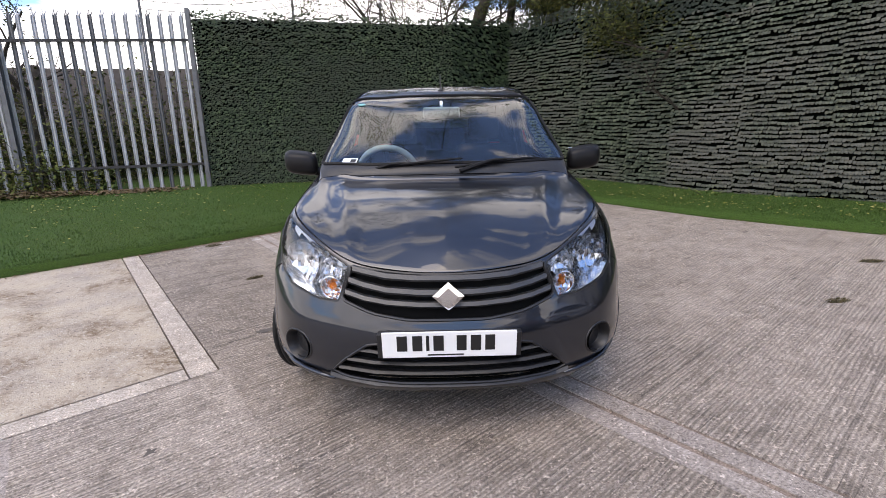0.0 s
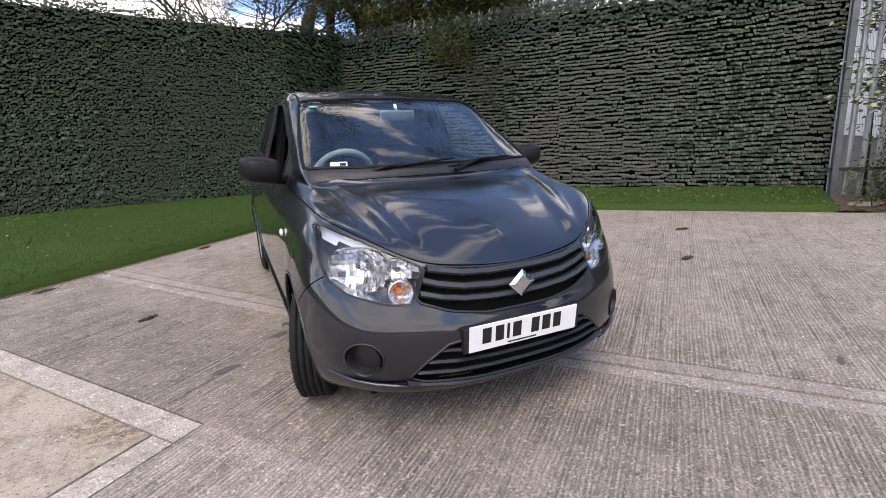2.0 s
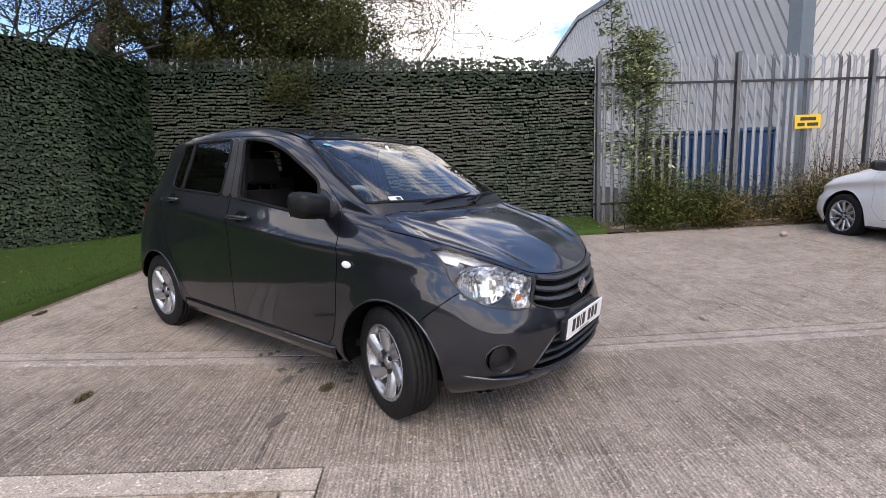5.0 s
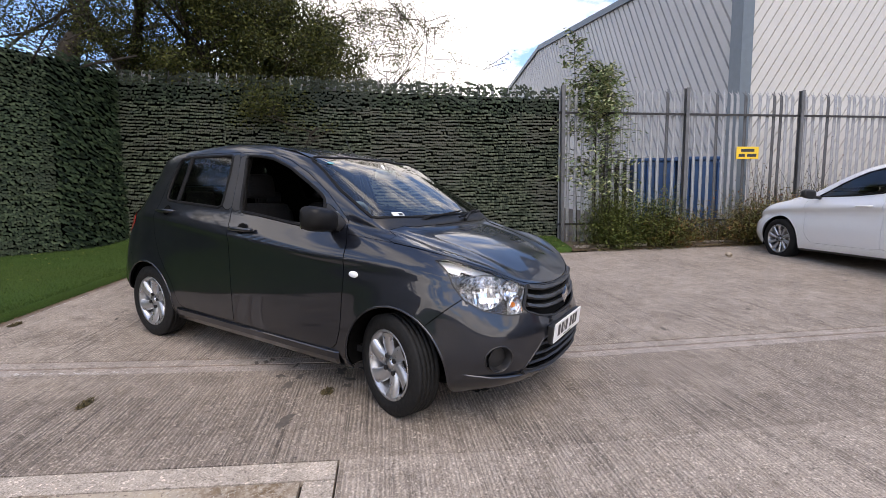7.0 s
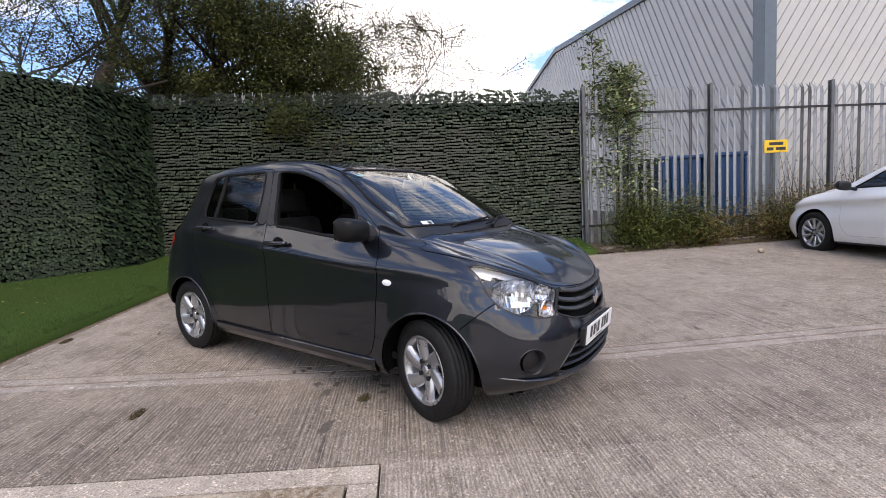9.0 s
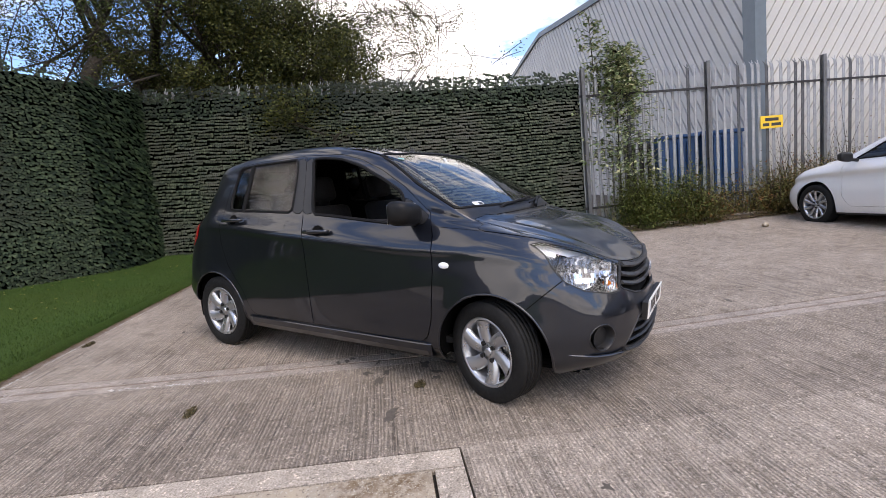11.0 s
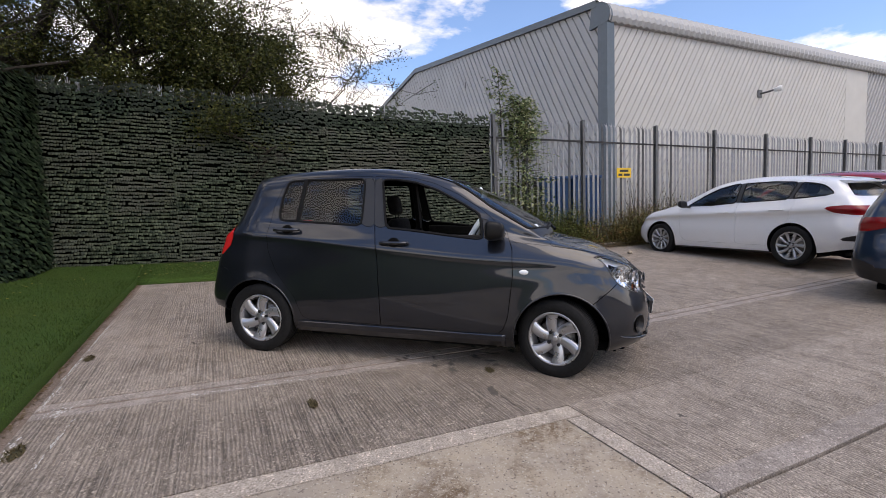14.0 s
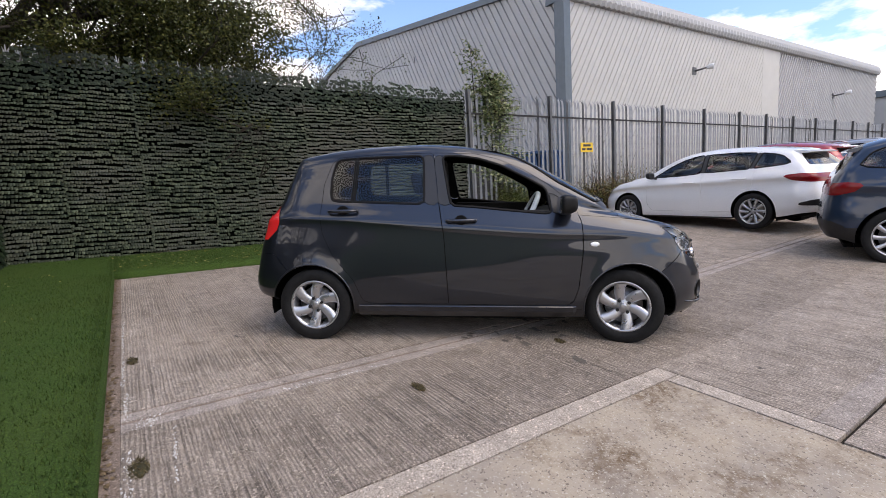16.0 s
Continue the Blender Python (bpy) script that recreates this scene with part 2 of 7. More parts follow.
M_LEAF_G = leaf_mat("sapling_leaves", [(0, (0.0389, 0.0613, 0.0128)), (0.5, (0.0864, 0.1123, 0.0256)), (1, (0.1728, 0.1770, 0.0512))])
M_SAP = leaf_mat("sapling_crown", [(0, (0.0879, 0.1318, 0.0548)), (0.5, (0.2109, 0.2768, 0.1283)), (1, (0.4568, 0.4482, 0.2520))])
M_LEAF_R = leaf_mat("bramble_leaves", [(0, (0.0644, 0.0616, 0.0200)), (0.5, (0.1288, 0.1320, 0.0360)), (0.82, (0.1840, 0.1232, 0.0400)), (1, (0.2576, 0.0880, 0.0360))])
M_LEAF_H = leaf_mat("bank_leaves", [(0, (0.024, 0.036, 0.012)), (0.5, (0.072, 0.088, 0.024)), (0.9, (0.152, 0.152, 0.048)), (1, (0.2, 0.16, 0.072))])
M_DRY = leaf_mat("dry_leaves", [(0, (0.08, 0.056, 0.028)), (1, (0.192, 0.136, 0.08))])
M_BARK = plain("bark", (0.034, 0.027, 0.019), 0.95, var=0.5, scale=14, bump=0.8)
M_STEEL = plain("galvanised_steel", (0.37, 0.38, 0.39), 0.5, 0.35, 0.25, 5.0)
M_STEELD = plain("weathered_steel", (0.128, 0.132, 0.136), 0.6, 0.5, 0.25, 5.0)
# steel rails darkened: their shaded side is put into the colour
M_RAIL = plain("shaded_rail_steel", (0.026, 0.026, 0.027), 0.8, 0.0, 0.3, 6.0)
# near-black without sheen: the shade between leaves put into a colour
M_DARK = Mat("hedge_gap_shade", (0.0030, 0.0036, 0.0030), 1.0, Specular_IOR_Level=0.0).m
M_CLAD = plain("grey_cladding", (0.40, 0.403, 0.40), 0.45, 0.0, 0.07, 1.2)
M_CLADW = plain("pale_cladding", (0.496, 0.488, 0.456), 0.45, 0.0, 0.06, 1.2)
M_FLASH = plain("blue_grey_flashing", (0.104, 0.136, 0.16), 0.4, 0.0, 0.1)
M_BLUE = plain("blue_paint", (0.016, 0.068, 0.176), 0.45, 0.0, 0.2)
M_SOIL = plain("soil", (0.104, 0.076, 0.052), 1.0, 0.0, 0.4, 9, 0.8)
M_YELLOW = plain("yellow_sign", (0.75, 0.48, 0.02), 0.4)
# ---------------------------------------------------------------- building blocks


def yard(u, v):
    """Plan coordinates of the yard: u along its joints and the back fence, v towards that fence."""
    return u * UX - v * UY, u * UY + v * UX


def lie(x, y):
    """Height of the yard's surface: it falls towards the camera, with a fold along x = y."""
    r = math.hypot(x, y)
    if r > 26:
        k = (26 + 6 * (1 - math.exp(-(r - 26) / 6))) / r
        x, y = x * k, y * k
    d = (x - y) / math.sqrt(2)
    return 0.05 * y + 0.045 * 0.5 * (d + math.sqrt(d * d + 0.09))


def mesh_of(bm, name, mat, smooth=False):
    me = bpy.data.meshes.new(name)
    bm.normal_update()
    bm.to_mesh(me)
    bm.free()
    for m in (mat if isinstance(mat, (list, tuple)) else [mat]):
        me.materials.append(m)
    if smooth:
        me.polygons.foreach_set("use_smooth", [True] * len(me.polygons))
    return me


def part(name, bm, mat, parent=None, label="", smooth=False, m=None):
    ob = new(name, bm if isinstance(bm, bpy.types.Mesh) else mesh_of(bm, name, mat, smooth))
    if parent is not None:
        ob.parent = parent
    if m is not None:
        ob.matrix_basis = m
    if label:
        tagged(ob, label)
    return ob


def thing(name, label, category, m=None, group="", kind=""):
    ob = new(name)
    ob.empty_display_size = 0.1
    if m is not None:
        ob.matrix_basis = m
    return tagged(ob, label, category, group, kind)


def raw(name, verts, faces, mat, smooth=False):
    me = bpy.data.meshes.new(name)
    me.from_pydata(verts, [], faces)
    for m in (mat if isinstance(mat, (list, tuple)) else [mat]):
        me.materials.append(m)
    if smooth:
        me.polygons.foreach_set("use_smooth", [True] * len(me.polygons))
    me.update()
    return me


def box(bm, x0, x1, y0, y1, z0, z1, bevel=0.0, m=None):
    vs = [bm.verts.new((x, y, z)) for x in (x0, x1) for y in (y0, y1) for z in (z0, z1)]
    fs = [bm.faces.new([vs[i] for i in f]) for f in ((0, 1, 3, 2), (4, 6, 7, 5), (0, 4, 5, 1), (2, 3, 7, 6), (0, 2, 6, 4), (1, 5, 7, 3))]
    if bevel:
        es = list({e for f in fs for e in f.edges})
        r = bmesh.ops.bevel(bm, geom=es, offset=bevel, segments=2, profile=0.5, affect="EDGES")
        vs = list({v for f in r["faces"] for v in f.verts} | {v for v in vs if v.is_valid})
    if m is not None:
        bmesh.ops.transform(bm, matrix=m, verts=vs)
    return vs


def tube(bm, points, radius, sides=6, cap=True):
    """A round bar along points; radius a number or one for each point."""
    pts = [Vector(p) for p in points]
    rad = radius if isinstance(radius, (list, tuple)) else [radius] * len(pts)
    rings, up = [], Vector((0, 0, 1))
    for i, p in enumerate(pts):
        d = (pts[min(i + 1, len(pts) - 1)] - pts[max(i - 1, 0)]).normalized()
        if abs(d.dot(up)) > 0.9:
            up = Vector((1, 0, 0)) if abs(d.x) < 0.9 else Vector((0, 1, 0))
        a = d.cross(up).normalized()
        b = a.cross(d)
        up = b
        rings.append([bm.verts.new(p + (a * math.cos(k * math.tau / sides) + b * math.sin(k * math.tau / sides)) * rad[i]) for k in range(sides)])
    for r, s in zip(rings, rings[1:]):
        for k in range(sides):
            bm.faces.new((r[k], r[(k + 1) % sides], s[(k + 1) % sides], s[k]))
    if cap:
        bm.faces.new(rings[0][::-1])
        bm.faces.new(rings[-1])


def lathe(bm, profile, n=32, cap=False):
    """Turn (radius, x) pairs about the x axis."""
    rings = [[bm.verts.new((x, r * math.cos(k * math.tau / n), r * math.sin(k * math.tau / n))) for k in range(n)] for r, x in profile]
    for a, b in zip(rings, rings[1:]):
        for k in range(n):
            bm.faces.new((a[k], a[(k + 1) % n], b[(k + 1) % n], b[k]))
    if cap:
        bm.faces.new(rings[0])
        bm.faces.new(rings[-1][::-1])


# ---------------------------------------------------------------- the yard


def sheet(u0, u1, v0, v1, step, drop, mat, name, parent=None, side=0.0):
    """A piece of the yard between two u and two v, following its lie; side is its depth."""
    nu, nv = max(1, round((u1 - u0) / step)), max(1, round((v1 - v0) / step))
    verts, faces = [], []
    for i in range(nu + 1):
        for j in range(nv + 1):
            x, y = yard(u0 + (u1 - u0) * i / nu, v0 + (v1 - v0) * j / nv)
            verts.append((x, y, lie(x, y) - drop))
    at = lambda i, j: i * (nv + 1) + j
    for i in range(nu):
        for j in range(nv):
            faces.append((at(i, j), at(i + 1, j), at(i + 1, j + 1), at(i, j + 1)))
    if side:
        rim = [at(i, 0) for i in range(nu + 1)] + [at(nu, j) for j in range(1, nv + 1)] + [at(i, nv) for i in range(nu - 1, -1, -1)] + [at(0, j) for j in range(nv - 1, 0, -1)]
        low = len(verts)
        verts += [(verts[k][0], verts[k][1], verts[k][2] - side) for k in rim]
        n = len(rim)
        faces += [(rim[k], low + k, low + (k + 1) % n, rim[(k + 1) % n]) for k in range(n)]
    return part(name, raw(name, verts, faces, mat), mat, parent)


def ground():
    # one sheet out to the horizon, finer near the yard
    rings = [0, 2, 4, 6, 8, 10, 12, 15, 18, 22, 26, 30, 36, 45, 60, 90, 150, 300, 700, 1600]
    verts, faces, n = [(0, 0, lie(0, 0) - 0.035)], [], 48
    for r in rings[1:]:
        for k in range(n):
            x, y = r * math.cos(k * math.tau / n), r * math.sin(k * math.tau / n)
            verts.append((x, y, lie(x, y) - 0.035))
    for k in range(n):
        faces.append((0, 1 + k, 1 + (k + 1) % n))
    for i in range(len(rings) - 2):
        a, b = 1 + i * n, 1 + (i + 1) * n
        faces += [(a + k, b + k, b + (k + 1) % n, a + (k + 1) % n) for k in range(n)]
    tagged(part("ground", raw("ground", verts, faces, M_DIRT, True), M_DIRT), "bare dark ground under and beyond the yard", "ground", kind="structure")
    yd = thing("pavement", "brushed concrete yard laid in bays with pale trowelled borders", "yard", kind="structure")
    g = 0.015
    far = 34
    pieces = [
        ("slab", -3.695, far, 0.320, 4.86, M_CONC), ("border_strip", -3.695, far, 0.187 + g, 0.300, M_JOINT), ("slab", -3.77, -3.6965, -1.02, 4.86, M_EDGE),
        ("slab", 3.2, far, 4.88, 6.6, M_CONC),
        ("border_strip", -3.695, far, 0.076, 0.187 - g, M_JOINT),
        ("slab", -3.695, far, -1.02, 0.07, M_CONC2), ("slab", -0.73, far, -1.88, -1.02, M_CONC),
        ("border_strip", -3.77, -0.74, -1.165, -1.03, M_BAND), ("border_strip", -0.87, -0.74, -2.02, -1.175, M_BAND),
        ("slab", -3.77, -0.885, -7.0, -1.175, M_PALE),
        ("border_strip", -0.73, far, -2.02, -1.88, M_JOINT),
        ("slab", -0.86, far, -7.0, -2.045, M_CONC), ("slab", -3.77, far, -24, -7.02, M_CONC),
    ]
    sheet(-3.69, far, 0.171, 0.203, 0.4, 0.005, M_EDGE, "joint_filler", yd)
    sheet(-3.69, far, 0.299, 0.321, 0.4, 0.004, M_EDGE, "joint_filler", yd)
    for name, u0, u1, v0, v1, mat in pieces:
        sheet(u0, u1, v0, v1, 0.8 if u1 - u0 > 1 or v1 - v0 > 1 else 0.4, 0.0, mat, name, yd, 0.03)


ground()


def lawn_height(u, v):
    """Height of the turf above the yard: a low bank towards the fences."""
    d1 = min(max((-3.77 - u) / 3.0, 0.0), 1.0)
    d2 = min(max((v - 4.88) / 0.95, 0.0), 1.0)
    return 0.075 + 0.13 * max(d1, d2)


def lawn():
    rnd = random.Random(4)
    th = thing("artificial_lawn", "green artificial turf with a raised dark edge, strewn with yellow leaves", "lawn", kind="structure")
    for u0, u1, v0, v1 in ((-12.0, -3.77, -9.0, 8.6), (-3.77, 2.9, 4.88, 6.1)):
        verts, faces = [], []
        nu, nv = max(2, round((u1 - u0) / 0.25)), max(2, round((v1 - v0) / 0.25))
        at = lambda i, j: i * (nv + 1) + j
        for i in range(nu + 1):
            for j in range(nv + 1):
                u, v = u0 + (u1 - u0) * i / nu, v0 + (v1 - v0) * j / nv
                x, y = yard(u, v)
                verts.append((x, y, lie(x, y) + lawn_height(u, v) + rnd.uniform(-0.004, 0.004)))
        faces = [(at(i, j), at(i + 1, j), at(i + 1, j + 1), at(i, j + 1)) for i in range(nu) for j in range(nv)]
        rim = [at(i, 0) for i in range(nu + 1)] + [at(nu, j) for j in range(1, nv + 1)] + [at(i, nv) for i in range(nu - 1, -1, -1)] + [at(0, j) for j in range(nv - 1, 0, -1)]
        low, n = len(verts), len(rim)
        verts += [(verts[k][0], verts[k][1], lie(verts[k][0], verts[k][1]) - 0.02) for k in rim]
        faces += [(rim[k], low + k, low + (k + 1) % n, rim[(k + 1) % n]) for k in range(n)]
        part("turf", raw("turf", verts, faces, M_TURF, True), M_TURF, th)
    # short blades along the visible stretch
    vs, fs = [], []
    for _ in range(60000):
        if rnd.random() < 0.72:
            u, v = -3.79 - 4.2 * rnd.random() ** 1.5, rnd.uniform(-2.5, 6.4)
        else:
            u, v = rnd.uniform(-3.8, 2.88), rnd.uniform(4.89, 5.8)
        x, y = yard(u, v)
        z = lie(x, y) + lawn_height(u, v)
        a, h, w = rnd.random() * math.tau, rnd.uniform(0.012, 0.028), 0.004
        lx, ly = rnd.uniform(-0.014, 0.014), rnd.uniform(-0.014, 0.014)
        k = len(vs)
        vs += [(x - w * math.cos(a), y - w * math.sin(a), z - 0.004), (x + w * math.cos(a), y + w * math.sin(a), z - 0.004), (x + lx, y + ly, z + h)]
        fs.append((k, k + 1, k + 2))
    tagged(part("turf_blades", raw("turf_blades", vs, fs, M_TURF), M_TURF, th), kind="stuff")
    vs, fs, vs2, fs2 = [], [], [], []
    for _ in range(1500):
        if rnd.random() < 0.6:
            u, v = -4.2 - 3.6 * rnd.random() ** 0.6, rnd.uniform(-2.0, 6.4)
        else:
            u, v = rnd.uniform(-3.8, 2.8), rnd.uniform(5.0, 5.8)
        x, y = yard(u, v)
        z = lie(x, y) + lawn_height(u, v) + 0.012
        a, s = rnd.random() * math.tau, rnd.uniform(0.009, 0.02)
        k = len(vs)
        vs += [(x + s * math.cos(a + q) * (1 if q % 3 else 0.6), y + s * math.sin(a + q), z + rnd.uniform(0, 0.012)) for q in (0, 1.57, 3.14, 4.71)]
        fs.append((k, k + 1, k + 2, k + 3))
    # crumbs and dead leaves caught along the turf's edge
    for _ in range(900):
        u, v = -3.765 + abs(rnd.gauss(0, 0.022)), rnd.uniform(-2.4, 4.85)
        if rnd.random() < 0.3:
            u, v = rnd.uniform(-3.7, 2.9), 4.875 - abs(rnd.gauss(0, 0.025))
        x, y = yard(u, v)
        a, s, z = rnd.random() * math.tau, rnd.uniform(0.004, 0.016), lie(x, y) + 0.003
        k = len(vs2)
        vs2 += [(x + s * math.cos(a + q) * (1 if q % 3 else 0.5), y + s * math.sin(a + q), z + rnd.uniform(0, 0.01)) for q in (0, 1.57, 3.14, 4.71)]
        fs2.append((k, k + 1, k + 2, k + 3))
    tagged(part("edge_litter", raw("edge_litter", vs2, fs2, M_DRY), M_DRY, None), "dead leaf crumbs along the turf edge", "leaves", kind="stuff")
    tagged(part("fallen_leaves", raw("fallen_leaves", vs, fs, M_FALLEN), M_FALLEN, None), "small yellow leaves scattered on the turf", "leaves", kind="stuff")


M_FALLEN = leaf_mat("fallen_leaves", [(0, (0.18, 0.16, 0.03)), (0.6, (0.3, 0.28, 0.07)), (1, (0.4, 0.36, 0.16))])
lawn()

# ---------------------------------------------------------------- palisade fence and leaf screens


def pale_mesh(h, name="pale", mat=None):
    """A W-section steel pale with a three-pointed top, at the foot of its middle; +y is the outside."""
    xs = ((-0.034, 0.010), (-0.022, -0.006), (-0.010, 0.010), (0.010, 0.010), (0.022, -0.006), (0.034, 0.010))
    tip = (0.02, -0.05, 0.03, 0.03, -0.05, 0.02)
    verts, faces = [], []
    for lvl, (z, lean, nar) in enumerate(((0, 0, 1), (h - 0.16, 0, 1), (h - 0.06, 0.012, 0.9))):
        for x, y in xs:
            verts.append((x * nar, y + lean, z))
    for x, d in zip(xs, tip):
        verts.append((x[0] * (1.25 if abs(x[0]) > 0.03 else 0.55), x[1] + (0.06 if abs(x[0]) > 0.03 else 0.02), h + d))
    for l in range(3):
        for k in range(5):
            if l == 2 and k in (1, 3):
                continue
            faces.append((l * 6 + k, l * 6 + k + 1, l * 6 + k + 7, l * 6 + k + 6))
    n = len(verts)
    verts += [(x, y - 0.004, z) for x, y, z in verts]
    faces += [tuple(i + n for i in f[::-1]) for f in faces]
    return raw(name, verts, faces, mat or M_STEEL)


def palisade(p, q, posts, base, top, label, seed, pitch=0.158, rails=True):
    """A steel palisade fence from p to q in plan; posts are distances along it, base and top functions of that distance."""
    rnd = random.Random(seed)
    p, q = Vector(p), Vector(q)
    d = (q - p)
    length = d.length
    ang = math.degrees(math.atan2(d.y, d.x))
    th = thing("palisade_fence", label, "fence", kind="")
    pm, pm2 = pale_mesh(3.0), pale_mesh(3.0, "pale", M_STEELD)
    n = int(length / pitch)
    for i in range(n + 1):
        s = (i + 0.5) * pitch
        if s > length:
            break
        c = p + d * (s / length)
        h = top(s) - base(s)
        part("pale", pm if rnd.random() < 0.88 else pm2, None, th, m=pose(c.x, c.y, base(s), rnd.uniform(-0.4, 0.4), rnd.uniform(-0.5, 0.5), ang) @ Matrix.Diagonal((1, 1, h / 3.0, 1)))
    for s in posts:
        c = p + d * (s / length)
        bm = bmesh.new()
        h = top(s) - base(s) + 0.04
        for x0, x1, y0, y1 in ((-0.034, 0.034, -0.09, -0.082), (-0.034, 0.034, -0.008, 0.0), (-0.005, 0.005, -0.082, -0.008)):
            box(bm, x0, x1, y0, y1, 0, h)
        part("post", bm, M_STEELD, th, m=pose(c.x, c.y, base(s), 0, 0, ang) @ Matrix.Translation((0, -0.015, 0)))
    if rails:
        for f in (0.14, 0.845):
            bm = bmesh.new()
            pts = [p + d * (s / length) for s in (0, length)]
            zs = [base(s) + f * (top(s) - base(s)) for s in (0, length)]
            lean = math.degrees(math.atan2(zs[1] - zs[0], length))
            box(bm, 0, length, -0.055, -0.048, -0.022, 0.022)
            box(bm, 0, length, -0.05, -0.012, 0.016, 0.022)
            part("rail", bm, M_RAIL, th, m=pose(p.x, p.y, zs[0], 0, 0, ang) @ pose(0, 0, 0, 0, -lean, 0))
    return th


def screen(p, q, base, top, seed, style, mat, label, outward):
    """A screen of plastic leaves from p to q. rows: level wires with leaves leaning out and down; scales: small shields in a close grid; ivy: large single leaves."""
    rnd = random.Random(seed)
    p, q = Vector(p), Vector(q)
    d = (q - p)
    length = d.length
    e = d / length
    o = Vector((-e.y, e.x)) * outward
    vs, fs, vs_top, fs_top = [], [], [], []

    def put(s, z, w, shape, fan, vs=vs, fs=fs):
        i = len(vs)
        for a, b, zz in shape:
            c = p + e * (s + a * w) + o * b
            vs.append((c.x, c.y, z + zz))
        fs.extend(tuple(i + k for k in f) for f in fan)

    def ivy(s, z, size):
        t = rnd.uniform(-0.9, 0.9)
        ct, st = math.cos(t), math.sin(t)
        out, dip = rnd.uniform(0.02, 0.06), rnd.uniform(0.3, 0.8)
        shape = []
        for a, zz in ((0, 0.35), (-0.5, 0.42), (-0.42, -0.05), (0, -0.62), (0.42, -0.05), (0.5, 0.42), (0, 0.02)):
            x, y = a * ct - zz * st, a * st + zz * ct
            shape.append((x * size, out + (0.5 - y) * size * dip + (0.012 if (a, zz) == (0, 0.02) else 0), y * size * 0.85))
        put(s, z, 1.0, shape, ((6, 0, 1), (6, 1, 2), (6, 2, 3), (6, 3, 4), (6, 4, 5), (6, 5, 0)))

    if style == "rows":
        pitch, x0 = 0.056, 0.0
        while x0 < length:                         # panel by panel, each hung a little differently
            wide = min(rnd.uniform(0.9, 1.05), length - x0)
            shift, tilt, seam = rnd.uniform(-0.03, 0.03), rnd.uniform(-0.014, 0.014), rnd.uniform(0, 7)
            for k in range(int(3.4 / pitch)):
                s = x0 + rnd.uniform(-0.02, 0.0)
                sag, jump, run = rnd.random() * 7, 0.0, 0
                while s < x0 + wide:
                    w = rnd.uniform(0.028, 0.044)
                    if run <= 0:                   # a few leaves hang together on one piece of wire
                        run, jump, poke, hang, start = rnd.randint(2, 7), rnd.gauss(0, 0.007), rnd.uniform(0, 0.024), rnd.gauss(0, 0.04), s
                        s += rnd.uniform(0.0, 0.012)
                    run -= 1
                    z = base(s) + 0.02 + shift + k * pitch + tilt * (s - x0) + 0.006 * math.sin(s * 5 + sag) + jump + hang * (s - start) + rnd.uniform(-0.004, 0.004)
                    hi = top(s) + 0.03 * math.sin(s * 9 + seam)
                    loose = max(0.0, 1 - (hi - z) / 0.6)
                    if z < hi and rnd.random() > 0.015 + 0.09 * loose:
                        out = 0.010 + poke + 0.006 * math.sin(s * 3.1 + k * 0.4)
                        h, lip = pitch * rnd.uniform(0.62, 0.90) * (1 + 0.7 * loose * rnd.random()), rnd.uniform(0.9, 1.5) * (1 - 0.4 * min(1, 3 * loose))
                        r = rnd.uniform(-0.14, 0.14) * (1 + 4 * loose)
                        cut = rnd.uniform(-0.14, 0.14)
                        shape = [(a, out + b * lip, zz * h + r * a * w) for a, b, zz in ((-0.46, 0.0, 0.10), (0.46, 0.0, 0.10), (-0.53, 0.020, -0.36), (cut * 0.5, 0.031, -0.42), (0.53, 0.020, -0.36),
                                                                                   (-0.47, 0.024, -0.68 - 0.14 * rnd.random()), (cut - 0.22, 0.030, -0.80), (cut + 0.08, 0.032, -0.90 - 0.1 * rnd.random()), (0.46, 0.024, -0.68 - 0.14 * rnd.random()))]
                        fan = ((0, 2, 3), (0, 3, 1), (1, 3, 4), (2, 5, 3), (5, 6, 3), (6, 7, 3), (7, 8, 3), (8, 4, 3))
                        if hi - z < 0.50 + 0.04 * math.sin(s * 2.3) + rnd.uniform(-0.05, 0.05):
                            put(s + w / 2, z + rnd.gauss(0, 0.010), w * rnd.uniform(0.9, 1.5), shape, fan, vs_top, fs_top)
                        else:
                            put(s + w / 2, z, w, shape, fan)
                    s += w * rnd.uniform(0.92, 1.08)
            x0 += wide + rnd.uniform(0.0, 0.016)
    elif style == "scales":
        pitch = 0.035
        for k in range(int(3.5 / pitch)):
            row = rnd.uniform(-0.004, 0.004)
            for c in range(int(length / pitch)):
                s = (c + 0.5) * pitch + rnd.uniform(-0.009, 0.009)
                z = base(s) + 0.02 + k * pitch + row + 0.012 * math.sin(s * 1.7 + k * 0.1) + rnd.uniform(-0.012, 0.012)
                hi = top(s) + 0.03 * math.sin(s * 11)
                loose = max(0.0, 1 - (hi - z) / 0.55)
                if z > hi or rnd.random() < 0.02 + 0.08 * loose:
                    continue
                if rnd.random() < 0.16 + 0.6 * loose:
                    ivy(s, z, rnd.uniform(0.04, 0.065))
                    continue
                w, h, out, curl = rnd.uniform(0.030, 0.041), pitch * rnd.uniform(0.95, 1.35), 0.008 + 0.012 * rnd.random(), rnd.uniform(0.0, 0.010)
                t = rnd.uniform(-0.18, 0.18)
